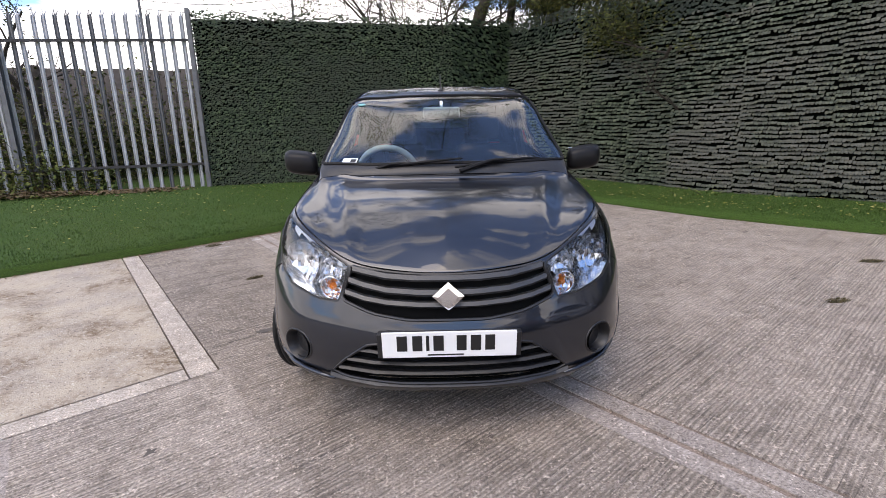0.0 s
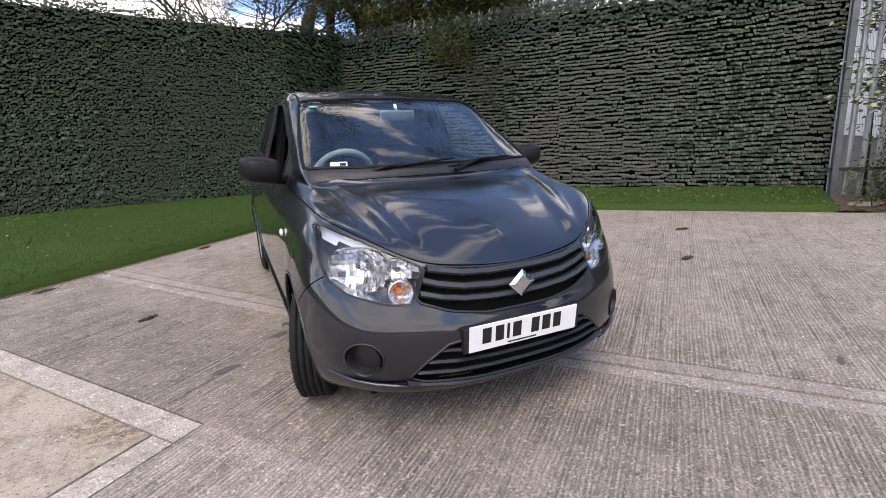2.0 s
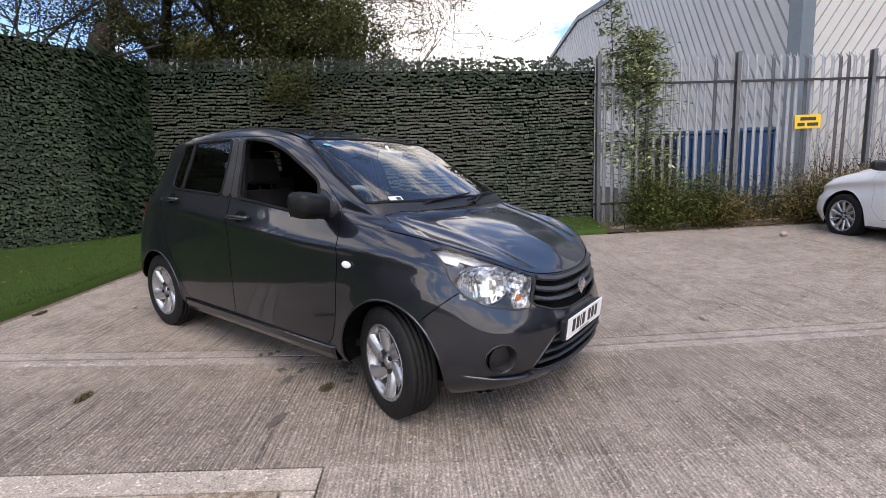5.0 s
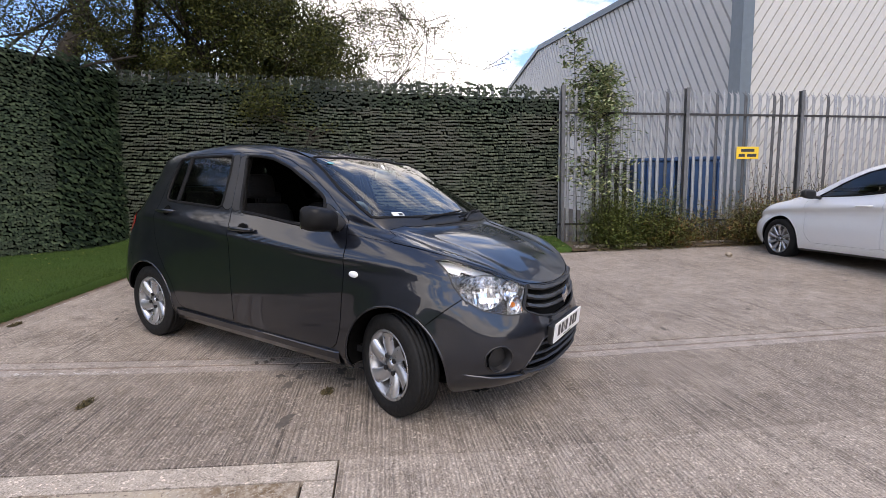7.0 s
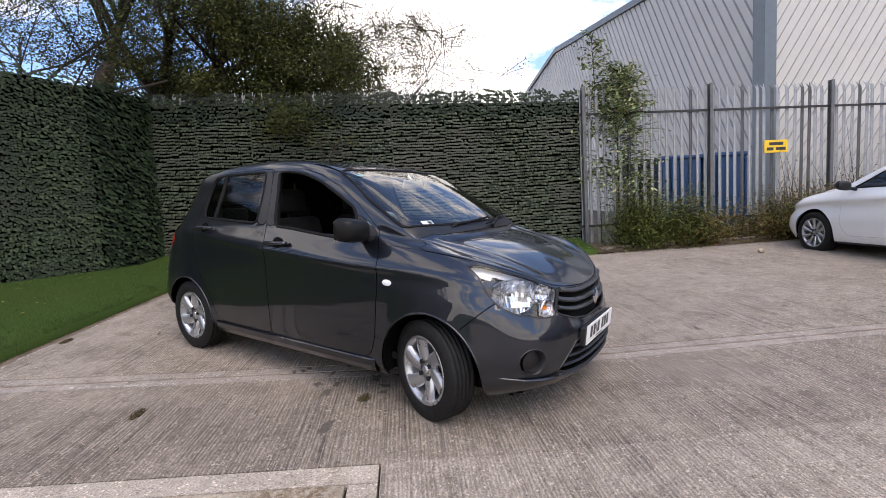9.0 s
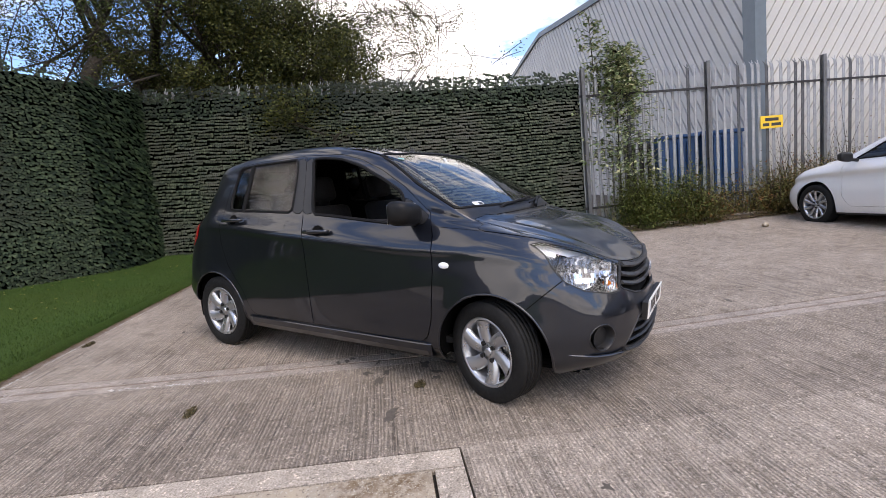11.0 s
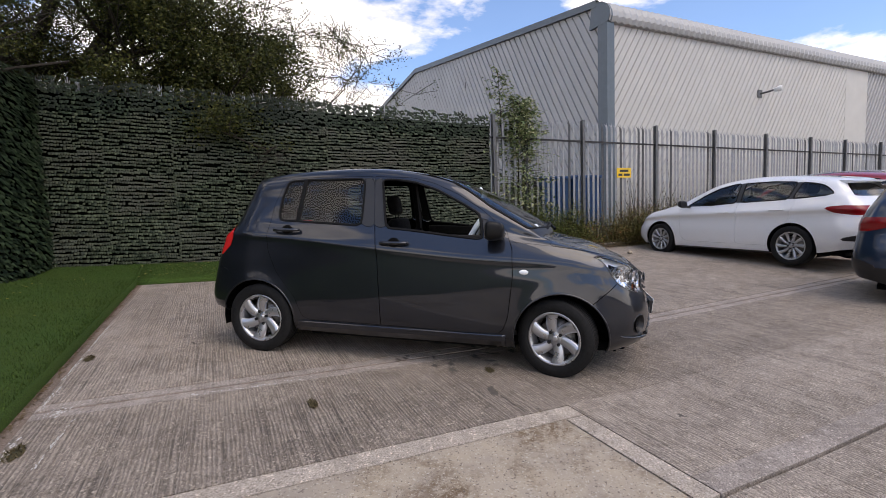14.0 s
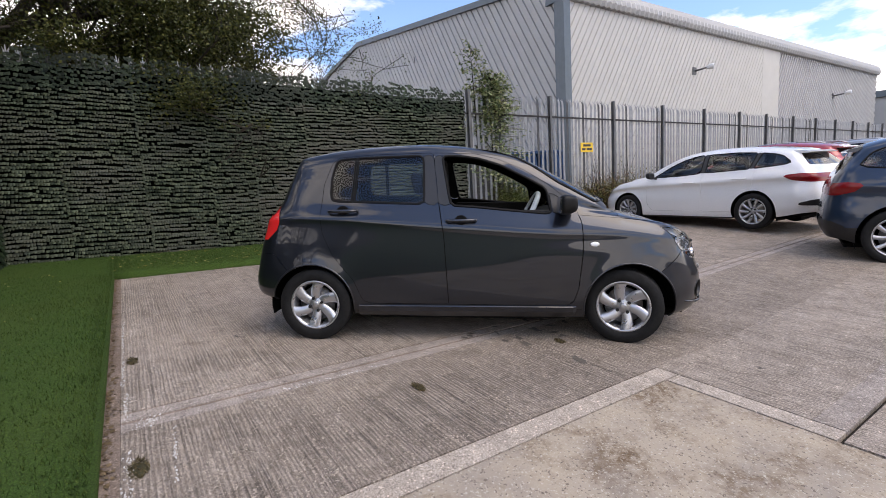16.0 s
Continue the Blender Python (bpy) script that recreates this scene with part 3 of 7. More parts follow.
                shape = [(a, out + b + curl * a * 2, zz * h + t * a * w) for a, b, zz in ((-0.40, 0.0, 0.05), (0.45, 0.0, 0.12), (-0.58, 0.016, -0.30), (-0.05, 0.026, -0.36), (0.50, 0.016, -0.22), (-0.50, 0.028, -0.62), (-0.22, 0.031, -0.92), (0.20, 0.027, -0.58))]
                put(s, z, w, shape, ((0, 2, 3), (0, 3, 1), (1, 3, 4), (2, 5, 3), (5, 6, 3), (6, 7, 3), (7, 4, 3)))
    else:
        z = base(0)
        while z < top(0) + 0.04:
            s = rnd.uniform(-0.05, 0)
            while s < length:
                ivy(s, z + rnd.uniform(-0.025, 0.025), rnd.uniform(0.055, 0.095))
                s += rnd.uniform(0.035, 0.06)
            z += 0.058
    th = thing("leaf_screen", label, "hedge screen")
    tagged(part("leaves", raw("leaves", vs, fs, mat), mat, th), kind="stuff")
    if vs_top:
        tagged(part("top_strip", raw("top_strip", vs_top, fs_top, M_IVY_T), M_IVY_T, th, "darker strip along the top"), kind="stuff")
    # added near-black sheet standing for the shade between the leaves
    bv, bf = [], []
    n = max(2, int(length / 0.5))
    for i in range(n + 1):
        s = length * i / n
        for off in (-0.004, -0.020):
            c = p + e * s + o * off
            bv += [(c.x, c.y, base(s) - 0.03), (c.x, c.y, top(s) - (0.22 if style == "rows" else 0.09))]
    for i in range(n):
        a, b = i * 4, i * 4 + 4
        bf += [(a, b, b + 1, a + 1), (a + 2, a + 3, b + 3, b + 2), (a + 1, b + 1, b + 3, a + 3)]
    part("shade_backing", raw("shade_backing", bv, bf, M_DARK), M_DARK, th)
    return th


A0, A1 = (-4.12, 6.12), (0.32, 7.08)          # left screen
B1 = yard(-5.0, 5.85)                          # corner
C0, C1 = yard(-5.12, 5.85), yard(3.0, 5.85)


def lawn_z(x, y):
    u, v = x * UX + y * UY, -x * UY + y * UX
    return lie(x, y) + (lawn_height(u, v) if u < -3.7 or (v > 4.8 and u < 2.95) else 0.0)


def along(p, q, f, extra=0.0):
    p, q = Vector(p), Vector(q)
    n = (q - p).length

    def g(s):
        c = p + (q - p) * (s / n)
        return f(c.x, c.y) + extra
    return g


def ramp_between(p, q, z0, z1):
    n = (Vector(q) - Vector(p)).length
    return lambda s: z0 + (z1 - z0) * s / n


screen(A0, A1, along(A0, A1, lawn_z), ramp_between(A0, A1, 3.40, 3.44), 11, "scales", M_IVY3, "dark green plastic ivy screen tied to a steel fence", -1)
screen(A1, B1, along(A1, B1, lawn_z), ramp_between(A1, B1, 3.46, 3.5), 12, "ivy", M_IVY2, "large-leaved dark green plastic ivy screen in the corner", -1)
CM = yard(-1.6, 5.85)
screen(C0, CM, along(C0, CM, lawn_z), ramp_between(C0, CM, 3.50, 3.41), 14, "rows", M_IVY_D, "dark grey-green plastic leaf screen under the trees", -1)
screen(CM, C1, along(CM, C1, lawn_z), ramp_between(CM, C1, 3.41, 3.30), 13, "rows", M_IVY, "faded grey-green plastic leaf screen in level rows", -1)

E0, E1 = yard(2.92, 5.76), yard(36.0, 5.76)
palisade(E0, E1, [0.1, 2.68, 5.24, 7.7, 10.22, 12.75, 15.0, 17.6, 20.1, 22.6, 25.1, 27.6, 30.1, 32.6], along(E0, E1, lie), ramp_between(E0, E1, 3.28, 3.08), "grey galvanised palisade fence with pointed pales", 21)
E2, E3 = yard(-5.0, 5.95), yard(2.92, 5.95)
palisade(E2, E3, [], along(E2, E3, lie), ramp_between(E2, E3, 3.50, 3.35), "steel palisade fence behind the leaf screen", 22, rails=False)
F1 = (-4.14, 6.12)
F0 = (-4.14 - 6.0, 6.12 - 1.45)
palisade(F0, F1, [0.7, 3.34, 6.15], along(F0, F1, lawn_z), ramp_between(F0, F1, 3.2, 3.42), "weathered palisade fence with a leaning look, beside the lawn", 23, 0.165)

# ---------------------------------------------------------------- the warehouse


def warehouse():
    u0, u1, v0, vr, v1, eave, ridge = 8.15, 38.3, 7.4, 21.7, 36.0, 6.55, 9.15
    th = thing("warehouse", "large industrial shed clad in grey profiled steel with blue-grey corner flashing", "building", kind="")
    base = -0.3

    def profiled(name, a, b, top, mat, pitch, depth, out, lean=0.0, cols=None):
        """A wall of ribbed sheet from a to b in plan; top(s) its height, lean slants the ribs."""
        a, b = Vector(a), Vector(b)
        d = b - a
        n = d.length
        e = d / n
        o = Vector((-e.y, e.x)) * out
        verts, faces = [], []
        cols = cols or [(-0.5, 0), (-0.16, 0), (-0.11, 1), (0.11, 1), (0.16, 0)]
        ss = []
        k0 = int((-abs(lean) * 11) / pitch) - 1
        for k in range(k0, int((n + abs(lean) * 11) / pitch) + 2):
            for c, lift in cols:
                ss.append(((k + c) * pitch, lift))
        for s, lift in ss:
            for zz in (0, 1):
                z = base if zz == 0 else None
                s2 = s
                if zz == 1:
                    s2 = s + lean * (10 - base)
                    z = 10.0 if lean else top(s)
                c = a + e * s2 + o * (lift * depth)
                verts.append((c.x, c.y, z))
        for i in range(len(ss) - 1):
            faces.append((2 * i, 2 * i + 2, 2 * i + 3, 2 * i + 1))
        return raw(name, verts, faces, mat), (a, b, e, o)

    def clip(me, planes):
        bm = bmesh.new()
        bm.from_mesh(me)
        for co, no in planes:
            bmesh.ops.bisect_plane(bm, geom=bm.verts[:] + bm.edges[:] + bm.faces[:], plane_co=co, plane_no=no, clear_outer=True)
        bm.to_mesh(me)
        bm.free()
        return me

    P = lambda u, v, z=0.0: Vector((*yard(u, v), z))
    du, dv = (P(1, 0) - P(0, 0)), (P(0, 1) - P(0, 0))
    # gable end, ribs slanting
    me, _ = profiled("gable_wall", P(u0, v0).xy, P(u0, v1).xy, lambda s: 9, M_CLAD, 0.30, 0.050, 1, 0.57, [(-0.44, 1), (0.34, 1), (0.39, 0), (0.51, 0)])
    slope = (8.99 - 7.13) / (vr - v0)
    clip(me, [(P(u0, v0), -dv), (P(u0, v1), dv), (P(u0, vr, 8.99), Vector((0, 0, 1)) - dv * slope), (P(u0, vr, 8.99), Vector((0, 0, 1)) + dv * slope)])
    part("gable_wall", me, M_CLAD, th, "grey profiled cladding with slanting ribs")
    # long side: a pale first bay with slanting ribs, then upright ribs
    um, up = 23.4, 21.6
    me, _ = profiled("side_wall", P(u0, v0).xy, P(up, v0).xy, lambda s: 9, M_CLADW, 0.25, 0.035, -1, 0.64, [(-0.46, 1), (0.40, 1), (0.43, 0), (0.51, 0)])
    clip(me, [(P(u0, v0), -du), (P(up, v0), du), (P(u0, v0, eave), Vector((0, 0, 1)))])
    part("side_wall", me, M_CLADW, th, "cream profiled cladding with slanting joints")
    bm = bmesh.new()
    box(bm, 0, um - up, -0.04, 0.02, base, eave - 0.004, m=Matrix.Translation(P(up, v0)) @ Matrix.Rotation(radians(YARD_TURN), 4, "Z"))
    part("flat_panel", bm, M_CLADW, th, "flat cream panel")
    me, _ = profiled("side_wall", P(um, v0).xy, P(u1, v0).xy, lambda s: 9, M_CLAD, 0.26, 0.055, -1, 0.62)
    clip(me, [(P(um, v0), -du), (P(u1, v0), du), (P(u0, v0, eave), Vector((0, 0, 1)))])
    part("side_wall", me, M_CLAD, th)
    # curved eave of ribbed sheet
    verts, faces = [], []
    prof = [(0.02, eave - 0.02), (-0.14, eave + 0.0), (-0.20, eave + 0.14), (-0.18, eave + 0.30), (-0.08, eave + 0.48), (0.12, eave + 0.62), (0.5, eave + 0.72), (vr - v0, ridge + 0.01)]
    n = int((u1 - u0) / 0.13)
    for i in range(n + 1):
        u = u0 - 0.1 + (u1 - u0 + 0.2) * i / n
        lift = 0.0 if i % 2 else 0.05
        for dv_, z in prof:
            c = P(u, v0 + dv_ - lift * 0.7, z + lift * 0.7)
            verts.append(c)
    m = len(prof)
    for i in range(n):
        for k in range(m - 1):
            faces.append((i * m + k, (i + 1) * m + k, (i + 1) * m + k + 1, i * m + k + 1))
    part("roof", raw("roof", verts, faces, M_CLAD), M_CLAD, th, "ribbed steel roof with a rounded eave")
    end = [P(u0 - 0.13, v0 + a - 0.02, z + 0.02) for a, z in prof[:-1]] + [P(u0 - 0.13, v0 + 0.6, eave - 0.02)]
    end += [p + du * 0.14 for p in end]
    n = len(end) // 2
    part("eave_cap", raw("eave_cap", end, [tuple(range(n)), tuple(range(2 * n - 1, n - 1, -1))] + [(k, k + n, (k + 1) % n + n, (k + 1) % n) for k in range(n)], M_FLASH), M_FLASH, th, "rounded blue-grey end cap")
    verts = [P(u0 - 0.1, vr, ridge - 0.01), P(u1, vr, ridge - 0.01), P(u1, v1, 7.20), P(u0 - 0.1, v1, 7.20)]
    verts += [v - Vector((0, 0, 0.12)) for v in verts]
    part("roof", raw("roof", verts, [(0, 1, 2, 3), (7, 6, 5, 4), (0, 3, 7, 4), (0, 4, 5, 1)], M_CLAD), M_CLAD, th)
    # back and far end close the shed
    verts = [P(u1, v0, base), P(u1, v1, base), P(u1, v1, eave), P(u1, vr, ridge), P(u1, v0, eave), P(u0, v1, base), P(u0, v1, eave)]
    part("end_wall", raw("end_wall", verts, [(0, 1, 2, 3, 4), (1, 5, 6, 2)], M_CLAD), M_CLAD, th)
    # corner and verge flashings
    bm = bmesh.new()
    m = Matrix.Translation(P(u0, v0)) @ Matrix.Rotation(radians(YARD_TURN), 4, "Z")
    box(bm, -0.12, 0.17, -0.12, 0.02, base, eave + 0.02, m=m)
    box(bm, -0.12, 0.02, 0.02, 0.26, base, eave + 0.55, m=m)
    part("corner_flashing", bm, M_FLASH, th, "blue-grey steel corner flashing")
    for va, za, vb, zb in ((v0 + 0.3, 7.20, vr, 9.06), (vr, 9.06, v1, 7.2)):
        a, b = P(u0 - 0.14, va, za), P(u0 - 0.14, vb, zb)
        vv = [a + Vector((0, 0, 0.12)), b + Vector((0, 0, 0.14)), b - Vector((0, 0, 0.10)), a - Vector((0, 0, 0.08))]
        vv += [v + du * 0.12 for v in vv]
        part("verge_flashing", raw("verge_flashing", vv, [(3, 2, 1, 0), (4, 5, 6, 7), (0, 1, 5, 4), (2, 3, 7, 6)], M_FLASH), M_FLASH, th)
    return th


warehouse()
# ---------------------------------------------------------------- cars: materials


def paint(name, color, flake=0.35, coat=1.66, rough=0.32):
    m = Mat(name, color, rough, flake)
    m.set("Coat Weight", 1.0)
    m.set("Coat Roughness", 0.02)
    m.set("Coat IOR", coat)
    p = m.coords()
    m.color(m.ramp(m.noise(p, 900, 2), [(0.3, tuple(c * 0.8 for c in color)), (0.7, tuple(c * 1.2 for c in color))]))
    m.rough(m.ramp(m.noise(p, 5, 4), [(0.3, (rough * 0.88,) * 3), (0.7, (rough * 1.18,) * 3)]))
    return m.m


def pane(name, tint, gloss=1.0, ior=1.5):
    m = bpy.data.materials.new(name)
    m.use_nodes = True
    nt = m.node_tree
    nt.nodes.clear()
    out, mix, fr = nt.nodes.new("ShaderNodeOutputMaterial"), nt.nodes.new("ShaderNodeMixShader"), nt.nodes.new("ShaderNodeFresnel")
    tr, gl = nt.nodes.new("ShaderNodeBsdfTransparent"), nt.nodes.new("ShaderNodeBsdfGlossy")
    fr.inputs["IOR"].default_value = ior
    tr.inputs["Color"].default_value = (*tint, 1)
    gl.inputs["Roughness"].default_value = 0.01
    gl.inputs["Color"].default_value = (gloss, gloss, gloss, 1)
    for a, b in ((fr.outputs[0], mix.inputs[0]), (tr.outputs[0], mix.inputs[1]), (gl.outputs[0], mix.inputs[2]), (mix.outputs[0], out.inputs["Surface"])):
        nt.links.new(a, b)
    return m


M_GREY = paint("graphite_metallic_paint", (0.0135, 0.0165, 0.0245), 0.74, 1.58, 0.34)
M_WHITE = paint("white_paint", (0.74, 0.75, 0.76), 0.0)
M_NAVY = paint("navy_metallic_paint", (0.004, 0.018, 0.045), 0.25, 1.45)
M_RED = paint("red_paint", (0.35, 0.015, 0.02), 0.1)
M_SILVER = paint("silver_paint", (0.42, 0.43, 0.44), 0.5)
M_GLASS = pane("windscreen_glass", (0.55, 0.64, 0.65), 1.0, 1.78)
M_GLASS_S = pane("side_glass", (0.80, 0.84, 0.84), 1.0, 1.5)
M_GLASS_D = pane("tinted_glass", (0.30, 0.34, 0.34), 1.0, 1.7)
M_LENS = pane("clear_lens", (0.93, 0.94, 0.95), 1.0, 1.45)
M_CHROME = Mat("chrome", (0.80, 0.81, 0.83), 0.07, 1.0).m
M_ALLOY = plain("silver_alloy", (0.50, 0.51, 0.53), 0.30, 0.85, 0.06)
M_RUBBER = plain("tyre_rubber", (0.0095, 0.0095, 0.0095), 0.7, 0.0, 0.3, 18, 0.3, Specular_IOR_Level=0.25)
M_TRIM = plain("black_trim", (0.010, 0.010, 0.011), 0.42, 0.0, 0.2, 30)
M_SEAL = plain("window_rubber", (0.005, 0.005, 0.0055), 0.6, Specular_IOR_Level=0.2)
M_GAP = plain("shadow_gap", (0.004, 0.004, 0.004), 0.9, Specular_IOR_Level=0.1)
M_SEAT = plain("charcoal_seat_fabric", (0.011, 0.011, 0.0125), 0.95, 0.0, 0.3, 30, 0.4)
M_DASH = plain("dark_dashboard", (0.010, 0.010, 0.011), 0.75, 0.0, 0.2, 20, 0.2)
M_COVER = plain("clear_plastic_wrap", (0.80, 0.83, 0.86), 0.25, 0.0, 0.2, 25)
M_AMBER = Mat("amber_bulb", (0.85, 0.22, 0.03), 0.2).m
M_REDL = Mat("red_lamp", (0.62, 0.02, 0.02), 0.12, Coat_Weight=1.0).m
M_REDD = Mat("dark_red_lamp", (0.22, 0.004, 0.006), 0.22).m
M_FILM = plain("pillar_film", (0.02, 0.02, 0.021), 0.35, 0.0, 0.1)
M_PLATE = plain("white_plate", (0.80, 0.80, 0.78), 0.35, 0.0, 0.04)
M_INK = plain("black_ink", (0.012, 0.012, 0.012), 0.4)
M_PAPER = plain("white_sticker", (0.75, 0.77, 0.78), 0.5, 0.0, 0.05)
M_TEAL = plain("teal_sticker", (0.10, 0.38, 0.42), 0.4)
M_WORN = plain("brake_steel", (0.22, 0.21, 0.20), 0.45, 0.9)

# ---------------------------------------------------------------- cars: body surface


def curve_net(rows, per_row, per_col):
    """A smooth surface through a net of feature lines: half a car, x outward from its middle.
    Returns points with their place in the net (row, column)."""
    R, C = len(rows), len(rows[0])
    net = np.array(rows, float)
    ghost = net[:, 1:2] * np.array([-1, 1, 1])
    tail = net[:, -2:-1] * np.array([-1, 1, 1])
    net = np.concatenate([ghost, net, tail], 1)
    low = 2 * net[:1] - net[1:2]
    high = net[-2:-1] * np.array([-1, 1, 1])
    net = np.concatenate([low, net, high], 0)

    def spread(a, axis, per):
        a = np.moveaxis(a, axis, 0)
        n = a.shape[0]
        gaps = np.maximum(np.linalg.norm(np.diff(a, axis=0), axis=-1).reshape(n - 1, -1).mean(1), 1e-3) ** 0.75
        out, where = [], []
        for i in range(1, n - 2):
            h0, h1, h2 = gaps[i - 1], gaps[i], gaps[i + 1]
            d0, d1, d2 = (a[i] - a[i - 1]) / h0, (a[i + 1] - a[i]) / h1, (a[i + 2] - a[i + 1]) / h2
            t0, t1 = (d0 * h1 + d1 * h0) / (h0 + h1), (d1 * h2 + d2 * h1) / (h1 + h2)
            k = per[i - 1] if isinstance(per, (list, tuple)) else per
            for j in range(k):
                s = j / k
                out.append((2 * s ** 3 - 3 * s * s + 1) * a[i] + (s ** 3 - 2 * s * s + s) * h1 * t0 + (3 * s * s - 2 * s ** 3) * a[i + 1] + (s ** 3 - s * s) * h1 * t1)
                where.append(i - 1 + s)
        out.append(a[n - 2])
        where.append(n - 3)
        return np.moveaxis(np.array(out), 0, axis), where

    net, wr = spread(net, 0, per_row)
    net, wc = spread(net, 1, per_col)
    net[:, 0, 0] = 0
    net[:, -1, 0] = 0
    net[-1, :, 0] = 0
    return net, wr, wc


def inside(poly):
    """Signed distance to a closed outline in a plane; negative within."""
    pts = [(Vector(a), Vector(b)) for a, b in zip(poly, poly[1:] + poly[:1])]

    def f(p, q):
        best, sign = 1e9, 1
        for a, b in pts:
            e, w = b - a, Vector((p, q)) - a
            t = max(0.0, min(1.0, w.dot(e) / e.length_squared))
            best = min(best, (w - e * t).length)
            if (a.y > q) != (b.y > q) and p < (b.x - a.x) * (q - a.y) / (b.y - a.y) + a.x:
                sign = -sign
        return best * sign
    return f


class Shell:
    """Half a body that is cut along outlines into panels."""

    def __init__(self, rows, per_row, per_col):
        net, wr, wc = curve_net(rows, per_row, per_col)
        self.bm = bm = bmesh.new()
        self.r, self.c = bm.verts.layers.float.new("r"), bm.verts.layers.float.new("c")
        self.tag = bm.faces.layers.int.new("tag")
        self.names = ["body"]
        grid = []
        for i, a in enumerate(wr):
            line = []
            for j, b in enumerate(wc):
                v = bm.verts.new(net[i, j])
                v[self.r], v[self.c] = a, b
                line.append(v)
            grid.append(line)
        for i in range(len(wr) - 1):
            for j in range(len(wc) - 1):
                q = [grid[i][j], grid[i + 1][j], grid[i + 1][j + 1], grid[i][j + 1]]
                bm.faces.new(q)
        bmesh.ops.remove_doubles(bm, verts=bm.verts[:], dist=0.0004)
        bm.normal_update()
        up = sum((f.normal.x * f.calc_area() for f in bm.faces))
        if up < 0:
            bmesh.ops.reverse_faces(bm, faces=bm.faces[:])
        bm.normal_update()

    def cut(self, name, f, where, over=("body",)):
        """Everything with f(vertex) < 0 among where(point) becomes the panel name."""
        bm, r, c = self.bm, self.r, self.c
        ok = {self.names.index(n) for n in over if n in self.names}
        if name not in self.names:
            self.names.append(name)
        k = self.names.index(name)
        faces = [fc for fc in bm.faces if fc[self.tag] in ok and where(fc.calc_center_median())]
        verts = {v for fc in faces for v in fc.verts}
        val = {v: f(v.co, v[r], v[c]) for v in verts}
        edges = {e for fc in faces for e in fc.edges if all(v in val for v in e.verts)}
        for e in edges:                              # slide near vertices onto the outline
            a, b = e.verts
            if val[a] * val[b] < 0:
                t = val[a] / (val[a] - val[b])
                if t < 0.12 and not a.is_boundary:
                    a.co = a.co.lerp(b.co, t)
                    val[a] = 0.0
                elif t > 0.88 and not b.is_boundary:
                    b.co = b.co.lerp(a.co, 1 - t)
                    val[b] = 0.0
        for e in list(edges):
            a, b = e.verts
            if val[a] * val[b] < 0:
                t = val[a] / (val[a] - val[b])
                rr, cc = a[r] + (b[r] - a[r]) * t, a[c] + (b[c] - a[c]) * t
                _, nv = bmesh.utils.edge_split(e, a, t)
                nv[r], nv[c] = rr, cc
                val[nv] = 0.0
        for fc in faces:
            vs = list(fc.verts)
            zero = [i for i, v in enumerate(vs) if val.get(v, 1) == 0.0]
            signs = {val[v] > 0 for v in vs if v in val and val[v] != 0.0}
            if len(zero) >= 2 and len(signs) == 2:
                for i in zero:
                    done = False
                    for j in zero:
                        if j > i + 1 and not (i == 0 and j == len(vs) - 1):
                            try:
                                nf, _ = bmesh.utils.face_split(fc, vs[i], vs[j])
                                if nf:
                                    nf[self.tag] = fc[self.tag]
                                    faces.append(nf)
                                done = True
                            except ValueError:
                                pass
                            break
                    if done:
                        break
        for fc in faces:
            if fc.is_valid:
                s = [val[v] for v in fc.verts if v in val]
                if s and sum(s) < 0:
                    fc[self.tag] = k
        bm.normal_update()

    def panel(self, names, side=0, gap=0.0, fold=0.0, push=0.0, names_out=False):
        """A bmesh of the named panels: side 0 both halves, -1 or 1 one of them. gap draws the rim in, fold turns it under, push moves it along its normals."""
        ids = {self.names.index(n) for n in ([names] if isinstance(names, str) else names) if n in self.names}
        out = bmesh.new()
        for sgn in ((1, -1) if side == 0 else (side,)):
            made = {}
            for fc in self.bm.faces:
                if fc[self.tag] in ids:
                    vs = []
                    for v in fc.verts:
                        if v not in made:
                            p = v.co + v.normal * push
                            made[v] = out.verts.new((p.x * sgn, p.y, p.z))
                        vs.append(made[v])
                    if len(set(vs)) > 2:
                        try:
                            out.faces.new(vs if sgn > 0 else vs[::-1])
                        except ValueError:
                            pass
        if side == 0:
            mid = [v for v in out.verts if abs(v.co.x) < 0.0006]
            bmesh.ops.remove_doubles(out, verts=mid, dist=0.0005)
        out.normal_update()
        if gap or fold:
            rim = [e for e in out.edges if e.is_boundary]
            move = {}
            for e in rim:
                fc = e.link_faces[0]
                n = fc.normal
                d = (e.verts[1].co - e.verts[0].co).normalized()
                w = n.cross(d)
                if w.dot(fc.calc_center_median() - e.verts[0].co) < 0:
                    w = -w
                for v in e.verts:
                    move.setdefault(v, []).append((w, n))
            nor = {v: sum((n for _, n in l), Vector()).normalized() for v, l in move.items()}
            for v, l in move.items():
                v.co += sum((w for w, _ in l), Vector()).normalized() * gap
            for e in rim:
                e.smooth = False
            if fold:
                r = bmesh.ops.extrude_edge_only(out, edges=rim)
                for v in r["geom"]:
                    if isinstance(v, bmesh.types.BMVert):
                        near = min(nor, key=lambda w: (w.co - v.co).length_squared) if len(nor) < 60 else None
                        if near is None:
                            near = next((e.other_vert(v) for e in v.link_edges if e.other_vert(v) in nor), None)
                        if near is not None:
                            v.co -= nor[near] * fold
        return out

    def rim(self, name, over=None):
        """The closed or open outline points of a panel on the half body, in order."""
        k = self.names.index(name)
        nxt = {}
        for e in self.bm.edges:
            t = [f[self.tag] == k for f in e.link_faces]
